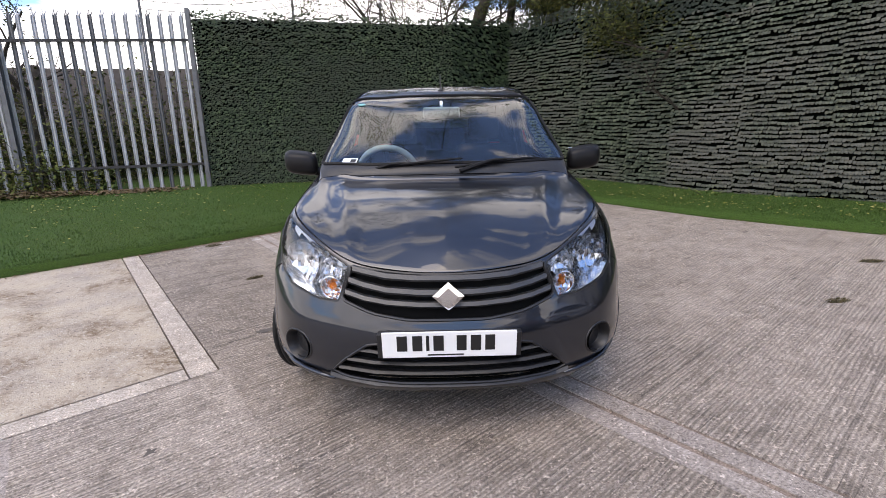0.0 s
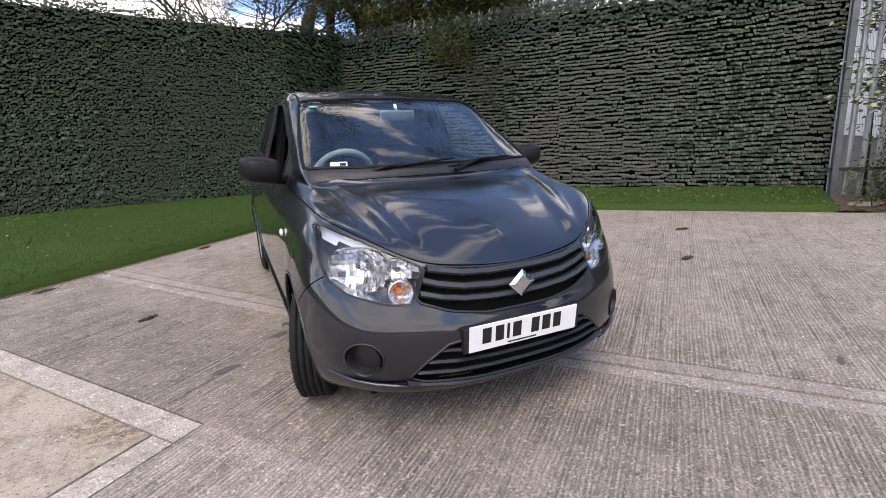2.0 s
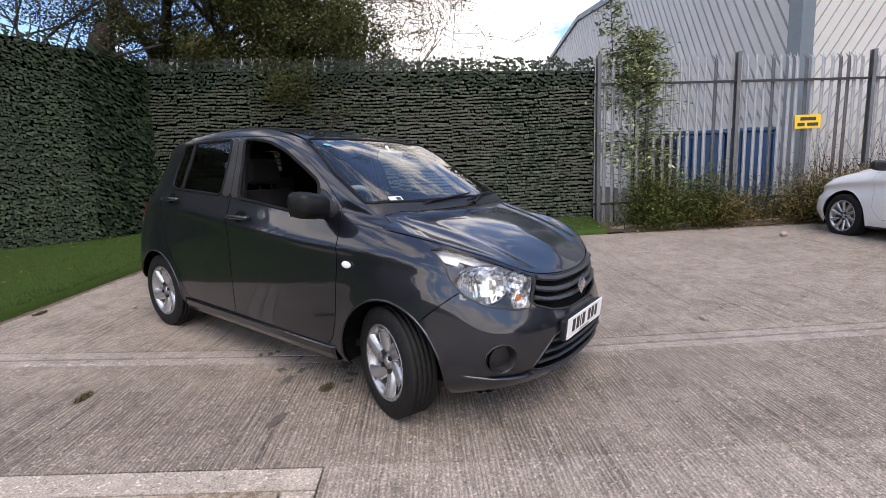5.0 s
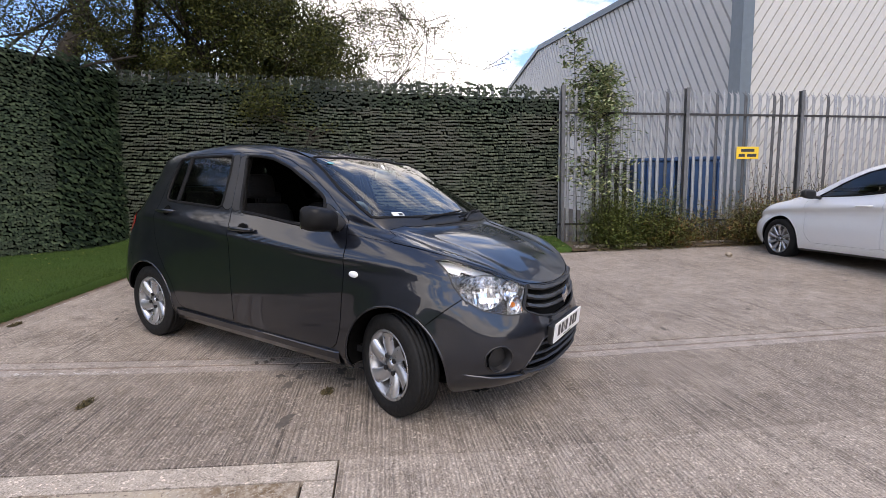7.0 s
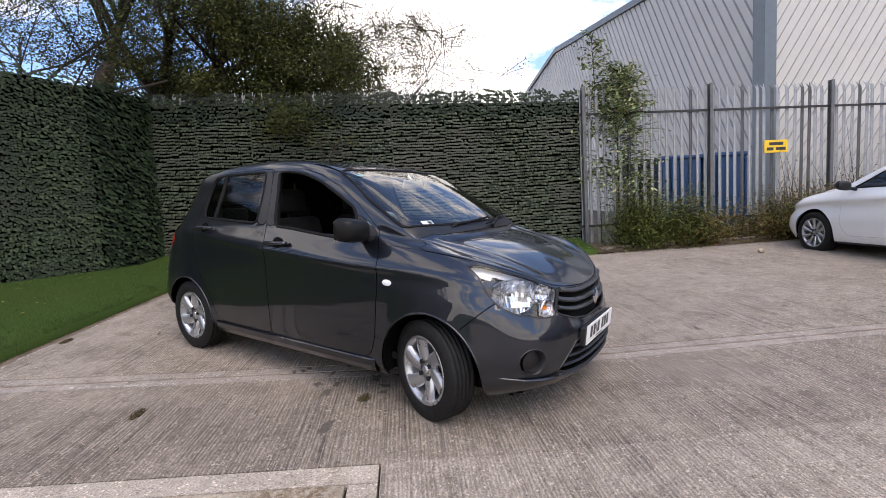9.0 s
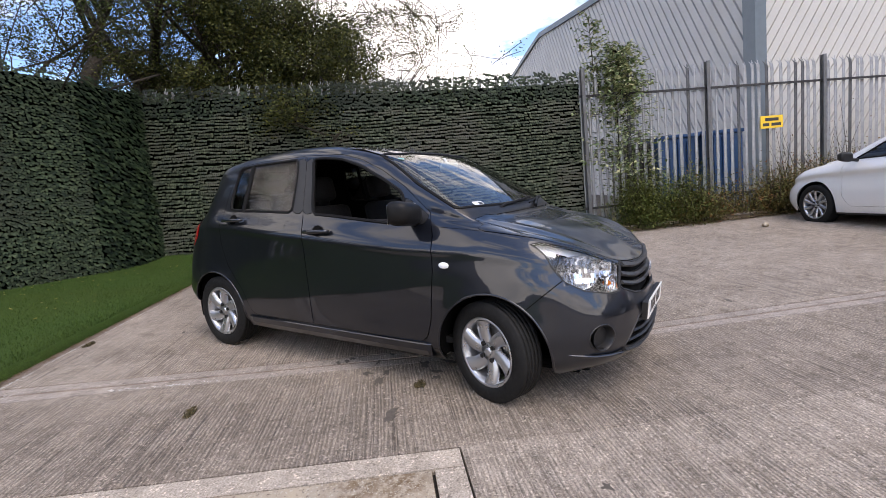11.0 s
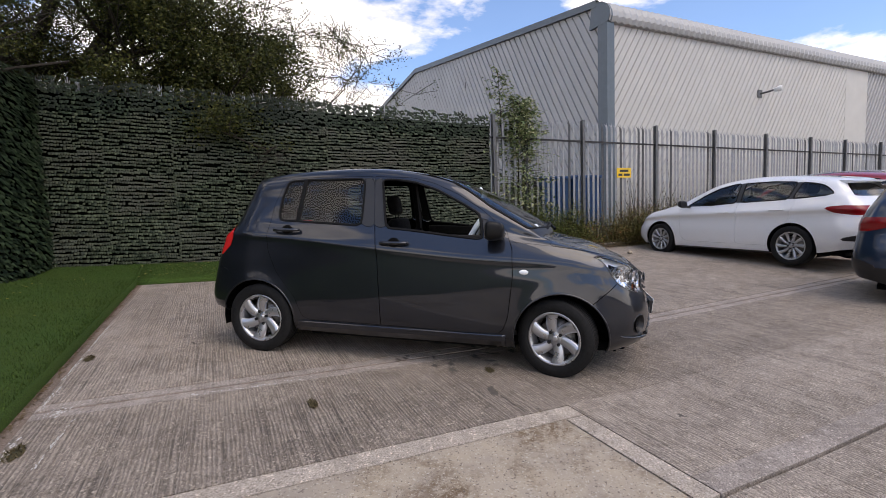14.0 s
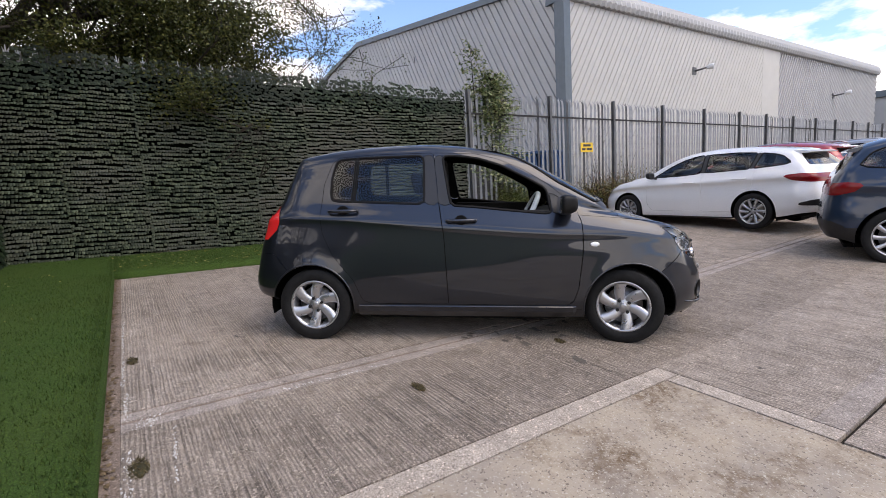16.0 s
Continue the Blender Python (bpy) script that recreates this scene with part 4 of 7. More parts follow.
            if len(t) == 2 and t[0] != t[1]:
                a, b = e.verts
                nxt.setdefault(a, []).append(b)
                nxt.setdefault(b, []).append(a)
        loops, seen = [], set()
        starts = [v for v in nxt if len(nxt[v]) == 1] + list(nxt)
        for s in starts:
            if s in seen:
                continue
            line, v = [s], s
            seen.add(s)
            while True:
                n = next((w for w in nxt[v] if w not in seen), None)
                if n is None:
                    break
                seen.add(n)
                line.append(n)
                v = n
            closed = len(line) > 3 and line[0] in nxt[line[-1]]
            loops.append(([q.co.copy() for q in line] + ([line[0].co.copy()] if closed else []), [q.normal.copy() for q in line] + ([line[0].normal.copy()] if closed else [])))
        return loops


def beading(loops, sgn, radius, push=0.0, least=6):
    """A round bead along outlines."""
    bm = bmesh.new()
    for pts, nors in loops:
        if len(pts) >= least:
            tube(bm, [((p.x + n.x * push) * sgn, p.y + n.y * push, p.z + n.z * push) for p, n in zip(pts, nors)], radius, 6)
    return bm


# ---------------------------------------------------------------- cars: wheels


def wheel_parts(r_tyre, r_rim, width, spokes, twist, nuts, tread=True, broad=0.027):
    """Meshes of a wheel about its own x axis, outer face towards -x."""
    w = width / 2
    tyre = bmesh.new()
    prof = [(r_rim - 0.004, -w * 0.72), (r_rim + 0.012, -w * 0.93), (r_rim + (r_tyre - r_rim) * 0.45, -w * 1.0), (r_tyre - 0.022, -w * 0.95), (r_tyre - 0.009, -w * 0.84)]
    for k, x in enumerate((-0.66, -0.32, 0.0, 0.32, 0.66)):
        prof += [(r_tyre, (x - 0.13) * w), (r_tyre, (x + 0.11) * w)]
        if tread and k < 4:
            prof += [(r_tyre - 0.008, (x + 0.125) * w), (r_tyre - 0.008, (x + 0.175) * w)]
    prof += [(r_tyre - 0.009, w * 0.86), (r_tyre - 0.03, w * 0.96), (r_rim + 0.02, w), (r_rim, w * 0.8)]
    lathe(tyre, prof, 56)
    rim = bmesh.new()
    lathe(rim, [(r_rim - 0.002, -w * 0.80), (r_rim + 0.006, -w * 0.86), (r_rim + 0.004, -w * 0.90), (r_rim - 0.008, -w * 0.88), (r_rim - 0.018, -w * 0.70), (r_rim - 0.03, -w * 0.2), (r_rim - 0.03, w * 0.8)], 48)
    # hub
    lathe(rim, [(0.001, -w * 0.60), (0.026, -w * 0.60), (0.034, -w * 0.56), (0.058, -w * 0.53), (0.075, -w * 0.44), (0.075, -w * 0.2)], 28)
    for k in range(spokes):
        a0 = k * math.tau / spokes
        rows = []
        for f in (0.0, 0.25, 0.5, 0.75, 1.0):
            r = 0.050 + (r_rim - 0.014 - 0.050) * f
            a = a0 + twist * f ** 1.4
            half = (broad + 0.011 * f) * (r_rim / 0.178)
            x = -w * (0.56 + 0.26 * f)
            c, s = math.cos(a), math.sin(a)
            ring = []
            for q, dx in ((-1, 0.020), (-0.9, 0.0), (-0.25, -0.007), (0.35, -0.007), (0.95, 0.0), (1, 0.022)):
                ring.append(rim.verts.new((x + dx, r * c - q * half * s, r * s + q * half * c)))
            rows.append(ring)
        for p, q in zip(rows, rows[1:]):
            for i in range(5):
                rim.faces.new((p[i], p[i + 1], q[i + 1], q[i]))
    bmesh.ops.recalc_face_normals(rim, faces=rim.faces[:])
    bmesh.ops.recalc_face_normals(tyre, faces=tyre.faces[:])
    studs = []
    for k in range(nuts):
        bolts = bmesh.new()
        a = (k + 0.5) * math.tau / nuts
        y, z = 0.052 * math.cos(a), 0.052 * math.sin(a)
        ring = [bolts.verts.new((-w * 0.76, y + 0.0135 * math.cos(j * math.tau / 6), z + 0.0135 * math.sin(j * math.tau / 6))) for j in range(6)]
        back = [bolts.verts.new((-w * 0.40, v.co.y, v.co.z)) for v in ring]
        bolts.faces.new(ring)
        for j in range(6):
            bolts.faces.new((ring[j], ring[(j + 1) % 6], back[(j + 1) % 6], back[j]))
        studs.append(("wheel_nut", mesh_of(bolts, "wheel_nut", M_TRIM)))
    disc = bmesh.new()
    lathe(disc, [(0.03, -w * 0.1), (r_rim * 0.72, -w * 0.1), (r_rim * 0.72, w * 0.1), (0.03, w * 0.1)], 32)
    cap = bmesh.new()
    lathe(cap, [(0.0005, -w * 0.74), (0.014, -w * 0.735), (0.024, -w * 0.71), (0.027, -w * 0.58)], 20)
    return [("tyre", mesh_of(tyre, "tyre", M_RUBBER, True)), ("rim", mesh_of(rim, "rim", M_ALLOY, True)), *studs,
            ("brake_disc", mesh_of(disc, "brake_disc", M_WORN, True)), ("hub_cap", mesh_of(cap, "hub_cap", M_ALLOY, True))]


def wheel(car, parts, x, y, z, steer=0.0, spin=0.0, label="silver six-spoke alloy wheel"):
    flip = 180 if x > 0 else 0
    w = new("wheel")
    w.parent = car
    w.matrix_basis = pose(x, y, z, 0, 0, steer + flip) @ pose(0, 0, 0, spin, 0, 0)
    tagged(w, label)
    for name, me in parts:
        part(name, me, None, w)
    return w
# ---------------------------------------------------------------- the grey hatchback
CAR = Matrix.Rotation(math.atan(0.05), 4, "X")        # it stands on the falling yard, nose downhill


def mirror_housing(bm, c, size, sgn):
    """A door mirror's shell: a rounded box, fuller at its front."""
    n, m = 14, 10
    rings = []
    for i in range(n + 1):
        th_ = math.pi * i / n
        ring = []
        for j in range(m * 2):
            ph = math.tau * j / (m * 2)
            e = 0.55
            sp = lambda v: math.copysign(abs(v) ** e, v)
            x = sp(math.cos(th_)) * size[0]
            y = sp(math.sin(th_)) * sp(math.cos(ph)) * size[1]
            z = sp(math.sin(th_)) * sp(math.sin(ph)) * size[2]
            if y > 0:
                y *= 0.55
            z += 0.012 * (x / size[0]) - 0.25 * z * max(0, -y / size[1]) * 0.6
            ring.append(bm.verts.new((c[0] + sgn * (x + 0.02 * (y / size[1])), c[1] + y, c[2] + z)))
        rings.append(ring)
    for a, b in zip(rings, rings[1:]):
        for k in range(m * 2):
            bm.faces.new((a[k], a[(k + 1) % (2 * m)], b[(k + 1) % (2 * m)], b[k]))
    bmesh.ops.remove_doubles(bm, verts=bm.verts[:], dist=0.0005)
    bmesh.ops.recalc_face_normals(bm, faces=bm.faces[:])


def seat(parent_name, x, y, z, w=0.46, label="charcoal cloth front seat with a headrest"):
    s = new("seat")
    tagged(s, label)
    bm = bmesh.new()
    box(bm, x - w / 2, x + w / 2, y - 0.24, y + 0.24, z, z + 0.16, 0.05)
    part("cushion", bm, M_SEAT, s, smooth=True)
    bm = bmesh.new()
    box(bm, x - w / 2, x + w / 2, -0.06, 0.06, 0, 0.60, 0.05, m=Matrix.Translation((0, y + 0.23, z + 0.10)) @ Matrix.Rotation(radians(-14), 4, "X"))
    part("backrest", bm, M_SEAT, s, smooth=True)
    bm = bmesh.new()
    box(bm, x - 0.13, x + 0.13, -0.045, 0.045, 0.64, 0.83, 0.04, m=Matrix.Translation((0, y + 0.23, z + 0.10)) @ Matrix.Rotation(radians(-14), 4, "X"))
    for dx in (-0.05, 0.05):
        tube(bm, [(x + dx, y + 0.37, z + 0.66), (x + dx, y + 0.41, z + 0.80)], 0.007, 6)
    part("headrest", bm, M_SEAT, s, smooth=True)
    return s


def hatchback():
    car = thing("hatchback", "dark grey metallic five-door hatchback with the driver's window down", "car", CAR)
    # feature lines, front middle to tail middle, from the sills up to the roof's middle
    side_y = (0.0, 0.30, 0.55, 0.85, 1.12, 1.50, 1.95, 2.30)

    def flank(front, xs, zs, rear):
        return front + [(x, y, z) for x, y, z in zip(xs, side_y, zs)] + rear

    rows = [
        flank([(0, -0.56, 0.190), (0.25, -0.55, 0.190), (0.45, -0.52, 0.190), (0.60, -0.44, 0.192), (0.70, -0.32, 0.195)],
              (0.72, 0.735, 0.74, 0.74, 0.74, 0.74, 0.735, 0.73), (0.2, 0.19, 0.19, 0.19, 0.19, 0.19, 0.20, 0.22),
              [(0.71, 2.58, 0.29), (0.62, 2.76, 0.31), (0.40, 2.83, 0.31), (0, 2.84, 0.31)]),
        flank([(0, -0.685, 0.232), (0.25, -0.675, 0.234), (0.47, -0.625, 0.242), (0.655, -0.515, 0.255), (0.765, -0.36, 0.262)],
              (0.785, 0.780, 0.78, 0.782, 0.782, 0.782, 0.780, 0.785), (0.28, 0.255, 0.25, 0.25, 0.25, 0.25, 0.26, 0.30),
              [(0.775, 2.60, 0.35), (0.69, 2.83, 0.36), (0.42, 2.895, 0.36), (0, 2.905, 0.36)]),
        flank([(0, -0.725, 0.30), (0.25, -0.713, 0.305), (0.48, -0.655, 0.325), (0.685, -0.535, 0.345), (0.790, -0.36, 0.37)],
              (0.80, 0.792, 0.794, 0.796, 0.796, 0.796, 0.795, 0.80), (0.38, 0.32, 0.31, 0.31, 0.31, 0.31, 0.33, 0.40),
              [(0.795, 2.60, 0.42), (0.705, 2.85, 0.43), (0.44, 2.915, 0.43), (0, 2.925, 0.43)]),
        flank([(0, -0.728, 0.47), (0.25, -0.715, 0.475), (0.475, -0.655, 0.49), (0.68, -0.535, 0.51), (0.792, -0.35, 0.54)],
              (0.806, 0.801, 0.801, 0.802, 0.802, 0.802, 0.804, 0.81), (0.54, 0.52, 0.51, 0.51, 0.51, 0.51, 0.53, 0.56),
              [(0.80, 2.60, 0.57), (0.70, 2.835, 0.58), (0.44, 2.90, 0.58), (0, 2.91, 0.58)]),
        flank([(0, -0.700, 0.56), (0.25, -0.685, 0.57), (0.45, -0.628, 0.60), (0.67, -0.50, 0.625), (0.785, -0.335, 0.665)],
              (0.804, 0.801, 0.800, 0.800, 0.800, 0.800, 0.801, 0.80), (0.69, 0.70, 0.70, 0.70, 0.70, 0.71, 0.72, 0.74),
              [(0.78, 2.60, 0.75), (0.685, 2.80, 0.76), (0.43, 2.86, 0.755), (0, 2.87, 0.75)]),
        flank([(0, -0.682, 0.66), (0.24, -0.664, 0.67), (0.43, -0.605, 0.695), (0.63, -0.475, 0.745), (0.752, -0.31, 0.80)],
              (0.785, 0.794, 0.799, 0.801, 0.801, 0.801, 0.798, 0.786), (0.835, 0.838, 0.845, 0.860, 0.878, 0.905, 0.942, 0.962),
              [(0.750, 2.60, 0.965), (0.652, 2.765, 0.95), (0.42, 2.82, 0.93), (0, 2.83, 0.92)]),
        flank([(0, -0.660, 0.728), (0.22, -0.642, 0.738), (0.395, -0.592, 0.765), (0.565, -0.465, 0.845), (0.680, -0.30, 0.905)],
              (0.722, 0.735, 0.742, 0.745, 0.745, 0.742, 0.735, 0.720), (0.950, 0.975, 0.985, 1.010, 1.035, 1.058, 1.080, 1.092),
              [(0.690, 2.60, 1.090), (0.60, 2.70, 1.06), (0.39, 2.745, 1.05), (0, 2.755, 1.045)]),
        flank([(0, -0.640, 0.752), (0.195, -0.585, 0.785), (0.345, -0.495, 0.825), (0.49, -0.35, 0.880), (0.60, -0.18, 0.930)],
              (0.655, 0.690, 0.688, 0.678, 0.672, 0.668, 0.660, 0.645), (0.978, 1.030, 1.110, 1.205, 1.250, 1.275, 1.285, 1.275),
              [(0.615, 2.57, 1.250), (0.54, 2.645, 1.24), (0.36, 2.68, 1.235), (0, 2.69, 1.23)]),
        flank([(0, -0.600, 0.782), (0.16, -0.50, 0.828), (0.285, -0.375, 0.872), (0.40, -0.21, 0.925), (0.51, -0.06, 0.962)],
              (0.600, 0.645, 0.612, 0.585, 0.572, 0.568, 0.560, 0.545), (1.000, 1.075, 1.245, 1.405, 1.480, 1.515, 1.505, 1.478),
              [(0.520, 2.55, 1.438), (0.46, 2.585, 1.425), (0.30, 2.60, 1.42), (0, 2.605, 1.42)]),
        flank([(0, -0.560, 0.808), (0.09, -0.42, 0.858), (0.175, -0.28, 0.905), (0.26, -0.13, 0.952), (0.315, -0.01, 0.985)],
              (0.352, 0.372, 0.365, 0.355, 0.352, 0.350, 0.348, 0.342), (1.018, 1.075, 1.265, 1.432, 1.508, 1.542, 1.533, 1.503),
              [(0.330, 2.56, 1.458), (0.29, 2.60, 1.44), (0.2, 2.612, 1.435), (0, 2.617, 1.432)]),
        flank([(0, -0.525, 0.825), (0, -0.38, 0.874), (0, -0.235, 0.922), (0, -0.09, 0.965), (0, 0.0, 0.990)],
              (0.0,) * 8, (1.022, 1.078, 1.272, 1.440, 1.516, 1.550, 1.541, 1.511),
              [(0, 2.565, 1.463), (0, 2.605, 1.443), (0, 2.618, 1.437), (0, 2.622, 1.433)]),
    ]
    # the bonnet rounds over early and runs flatter towards the screen
    for i, rise in ((8, (0.006, 0.014, 0.015, 0.011, 0.003)), (9, (0.012, 0.024, 0.025, 0.016, 0.008)), (10, (0.016, 0.028, 0.027, 0.017, 0.008))):
        for j, dz in enumerate(rise):
            x, y, z = rows[i][j]
            rows[i][j] = (x, y, z + dz)
    for i, z5 in ((9, 1.005), (10, 1.008)):
        rows[i][5] = (rows[i][5][0], rows[i][5][1], z5)
    # a crisp shoulder: a second line just under it, drawn in along the doors
    rows.insert(5, [(x * (0.9965 if 6 <= j <= 13 else 1.003) + (0.004 if x > 0.6 and j < 5 else 0), y - (0.004 if y < 0 else 0), z - (0.020 if 6 <= j <= 13 else 0.030)) for j, (x, y, z) in enumerate(rows[5])])
    # the screen leans further forward towards its middle
    bow = {9: (0.09, 0.20, 0.50, 0.80), 10: (0.06, 0.115, 0.445, 0.80), 11: (0.045, 0.085, 0.425, 0.80)}
    for i, ys in bow.items():
        for j, y in enumerate(ys):
            x, _, z = rows[i][5 + j]
            rows[i][5 + j] = (x, y, z)
    # a square tail: the corners stand out and back
    for i, f in enumerate((1, 1, 1, 1, 1, 1, 0.9, 0.7, 0.45, 0.3, 0.3, 0.3)):
        for j, (dx, dy) in zip((13, 14, 15, 16), ((0.012, 0.0), (0.052, 0.035), (0.05, 0.055), (0.0, 0.055))):
            x, y, z = rows[i][j]
            rows[i][j] = (x + dx * f if x else 0.0, y + dy * f, z)
    sh = Shell(rows, [2, 2, 6, 6, 6, 2, 6, 5, 7, 7, 7], [6, 6, 7, 7, 9, 9, 8, 9, 8, 10, 11, 9, 8, 6, 6, 6])
    CREST = 7.0
    ARCH_F, ARCH_R = (-0.022, 0.342), (2.438, 0.332)          # centres and radii of the arches
    # ease the bonnet's skin into one fair curve
    ease = [v for v in sh.bm.verts if v[sh.r] > 7.3 and v[sh.c] < 4.9]
    for _ in range(14):
        near = {v: sum((e.other_vert(v).co for e in v.link_edges), Vector()) / len(v.link_edges) for v in ease}
        for v, c in near.items():
            v.co = v.co.lerp(Vector((0.0 if v.co.x < 1e-6 else c.x, c.y, c.z)), 0.6)
    for v in sh.bm.verts:
        x, y, z = v.co
        if v[sh.r] > 7.2 and y < 0.12 and v[sh.c] < 5.6:      # a ridge from the screen's corner to the lamp's inner corner
            off = x - (0.415 + 0.20 * (y + 0.55))
            v.co.z += (0.011 if off < 0 else 0.009) * math.exp(-(off / (0.05 if off < 0 else 0.032)) ** 2) * max(0.0, min(1.0, (y + 0.62) / 0.12))
        if x > 0.55 and z < 0.85:                             # the arches swell towards their lips
            for cy, rad in ((ARCH_F[0], ARCH_F[1]), (ARCH_R[0], ARCH_R[1])):
                d = math.hypot(y - cy, z - 0.285) - rad
                if d < 0.11:
                    v.co.x += 0.011 * (1 - max(0.0, d) / 0.11) ** 2
    sh.bm.normal_update()
    nose = lambda p: p.y < -0.15

    def yz(poly):
        f = inside(poly)
        return lambda co, r, c: f(co.y, co.z)

    def xz(poly, crest=True):
        f = inside(poly)
        return lambda co, r, c: max(f(co.x, co.z), r - (CREST - 0.03)) if crest else f(co.x, co.z)

    sh.cut("arch", lambda co, r, c: math.hypot(co.y - ARCH_F[0], co.z - 0.285) - ARCH_F[1], lambda p: p.x > 0.5 and p.y < 0.8 and p.z < 0.8)
    sh.cut("arch", lambda co, r, c: math.hypot(co.y - ARCH_R[0], co.z - 0.285) - ARCH_R[1], lambda p: p.x > 0.5 and p.y > 1.8 and p.z < 0.8)
    sh.cut("lamp_lens", xz([(0.393, 0.90), (0.396, 0.735), (0.440, 0.612), (0.53, 0.612), (0.66, 0.648), (0.722, 0.70), (0.738, 0.78), (0.725, 0.90)]), nose)
    sh.cut("grille", xz([(-0.2, 0.80), (0.384, 0.80), (0.386, 0.735), (0.428, 0.622), (0.30, 0.576), (0.15, 0.553), (-0.2, 0.553)]), lambda p: p.y < -0.4)
    sh.cut("intake", xz([(-0.2, 0.462), (0.27, 0.462), (0.33, 0.452), (0.42, 0.385), (0.485, 0.318), (0.40, 0.298), (0.2, 0.287), (-0.2, 0.285)]), lambda p: p.y < -0.4)
    sh.cut("fog_recess", lambda co, r, c: math.hypot((co.x - 0.635), co.z - 0.405) - 0.066, lambda p: p.y < -0.3 and p.x > 0.5)
    sh.cut("front_window", yz([(1.405, 1.448), (1.28, 1.445), (1.13, 1.425), (0.95, 1.368), (0.75, 1.268), (0.615, 1.192), (0.595, 1.15), (0.572, 1.01), (0.60, 0.998), (0.85, 1.022), (1.15, 1.053), (1.335, 1.066)]), lambda p: p.x > 0.45 and p.z > 0.9)
    sh.cut("rear_window", yz([(1.55, 1.452), (2.05, 1.442), (2.225, 1.430), (2.258, 1.405), (2.286, 1.28), (2.286, 1.15), (2.268, 1.112), (2.24, 1.104), (2.1, 1.100), (1.54, 1.078)]), lambda p: p.x > 0.45 and p.z > 0.9)
    at_rear = lambda p: p.x > 0.45 and p.z > 0.9 and 1.5 < p.y < 2.4
    sh.cut("quarter_pane", lambda co, r, c: 2.103 - (co.z - 1.27) * 0.06 - co.y, at_rear, ("rear_window",))
    sh.cut("quarter_bar", lambda co, r, c: 2.087 - (co.z - 1.27) * 0.06 - co.y, at_rear, ("rear_window",))
    sh.cut("mirror_sail", yz([(0.585, 1.165), (0.555, 1.004), (0.42, 0.995), (0.40, 1.045)]), lambda p: p.x > 0.5 and p.z > 0.9)
    sh.cut("windscreen", lambda co, r, c: max(8.86 + 0.2 * max(0.0, c - 7.0) - r, 6.05 - c, c - 8.12) * 0.1, lambda p: p.z > 0.95 and 0.0 < p.y < 1.2)
    sh.cut("rear_screen", lambda co, r, c: max(7.9 - r, r - 9.2, 14.1 - c) * 0.1, lambda p: p.z > 1.0 and p.y > 2.5)
    sh.cut("front_door", yz([(1.475, 1.474), (1.425, 1.066), (1.388, 0.845), (1.354, 0.300), (0.45, 0.287), (0.395, 0.33), (0.362, 0.43), (0.335, 0.73), (0.346, 0.93), (0.395, 1.065), (0.60, 1.228), (0.78, 1.335), (0.97, 1.418), (1.15, 1.462)]),
           lambda p: p.x > 0.45 and p.z < 1.49, ("body",))
    sh.cut("rear_door", yz([(1.475, 1.474), (1.425, 1.066), (1.388, 0.845), (1.354, 0.300), (1.97, 0.300), (2.035, 0.32), (2.105, 0.49), (2.265, 0.685), (2.345, 0.86), (2.360, 1.0), (2.348, 1.24), (2.29, 1.405), (2.23, 1.448), (1.95, 1.467)]),
           lambda p: p.x > 0.45 and p.z < 1.49, ("body",))
    sh.cut("film_ahead", yz([(1.400, 1.452), (1.468, 1.452), (1.425, 1.066), (1.330, 1.064)]), lambda p: p.x > 0.45 and p.z > 0.9, ("front_door",))
    sh.cut("film_behind", yz([(1.474, 1.455), (1.556, 1.455), (1.545, 1.076), (1.428, 1.068)]), lambda p: p.x > 0.45 and p.z > 0.9, ("rear_door",))
    sh.cut("bonnet", lambda co, r, c: max(CREST + 0.06 - r, c - (5.25 + 0.25 * max(0, min(1, (r - 8) / 2)))) * 0.1, lambda p: p.y < 0.35 and p.z > 0.6)
    sh.cut("cowl", lambda co, r, c: max(8.75 - r, c - 6.06) * 0.1, lambda p: p.y < 0.4 and p.z > 0.9)
    sh.cut("front_bumper", lambda co, r, c: (co.z - 0.545) * 0.75 + (co.y + 0.215) * 0.66, lambda p: p.y < 0.05 and p.z < 0.95)
    sh.cut("front_wing", lambda co, r, c: max(r - CREST - 0.06, co.y - 0.42, 0.262 - co.z), lambda p: p.y < 0.6 and p.x > 0.3)
    sh.cut("tail_lamp", yz([(2.695, 0.955), (2.72, 1.068), (2.95, 1.068), (3.0, 0.83), (2.80, 0.80), (2.715, 0.885)]), lambda p: p.y > 2.6 and p.x > 0.5)
    sh.cut("rear_bumper", lambda co, r, c: (0.80 - (co.y - 2.60) * 0.0 - 0.10 - co.z) * -1 if co.y > 2.74 else max(co.z - 0.56 - (co.y - 2.62) * 1.15, 2.60 - co.y), lambda p: p.y > 2.5)

    part("body", sh.panel(["body"], 0, 0.0, 0.0), M_GREY, car, "graphite metallic bodyshell", True)
    part("bonnet", sh.panel("bonnet", 0, 0.0036, 0.012), M_GREY, car, "graphite bonnet", True)
    part("front_bumper", sh.panel("front_bumper", 0, 0.0024, 0.014), M_GREY, car, "graphite front bumper", True)
    part("rear_bumper", sh.panel("rear_bumper", 0, 0.0026, 0.012), M_GREY, car, "graphite rear bumper", True)
    part("cowl", sh.panel("cowl", 0, 0.0, 0.0), M_TRIM, car, "black plastic scuttle", True)
    part("windscreen", sh.panel("windscreen", 0, 0.0, 0.0, 0.0), M_GLASS, car, "clear windscreen reflecting clouds", True)
    part("rear_screen", sh.panel("rear_screen", 0), M_GLASS_D, car, "", True)
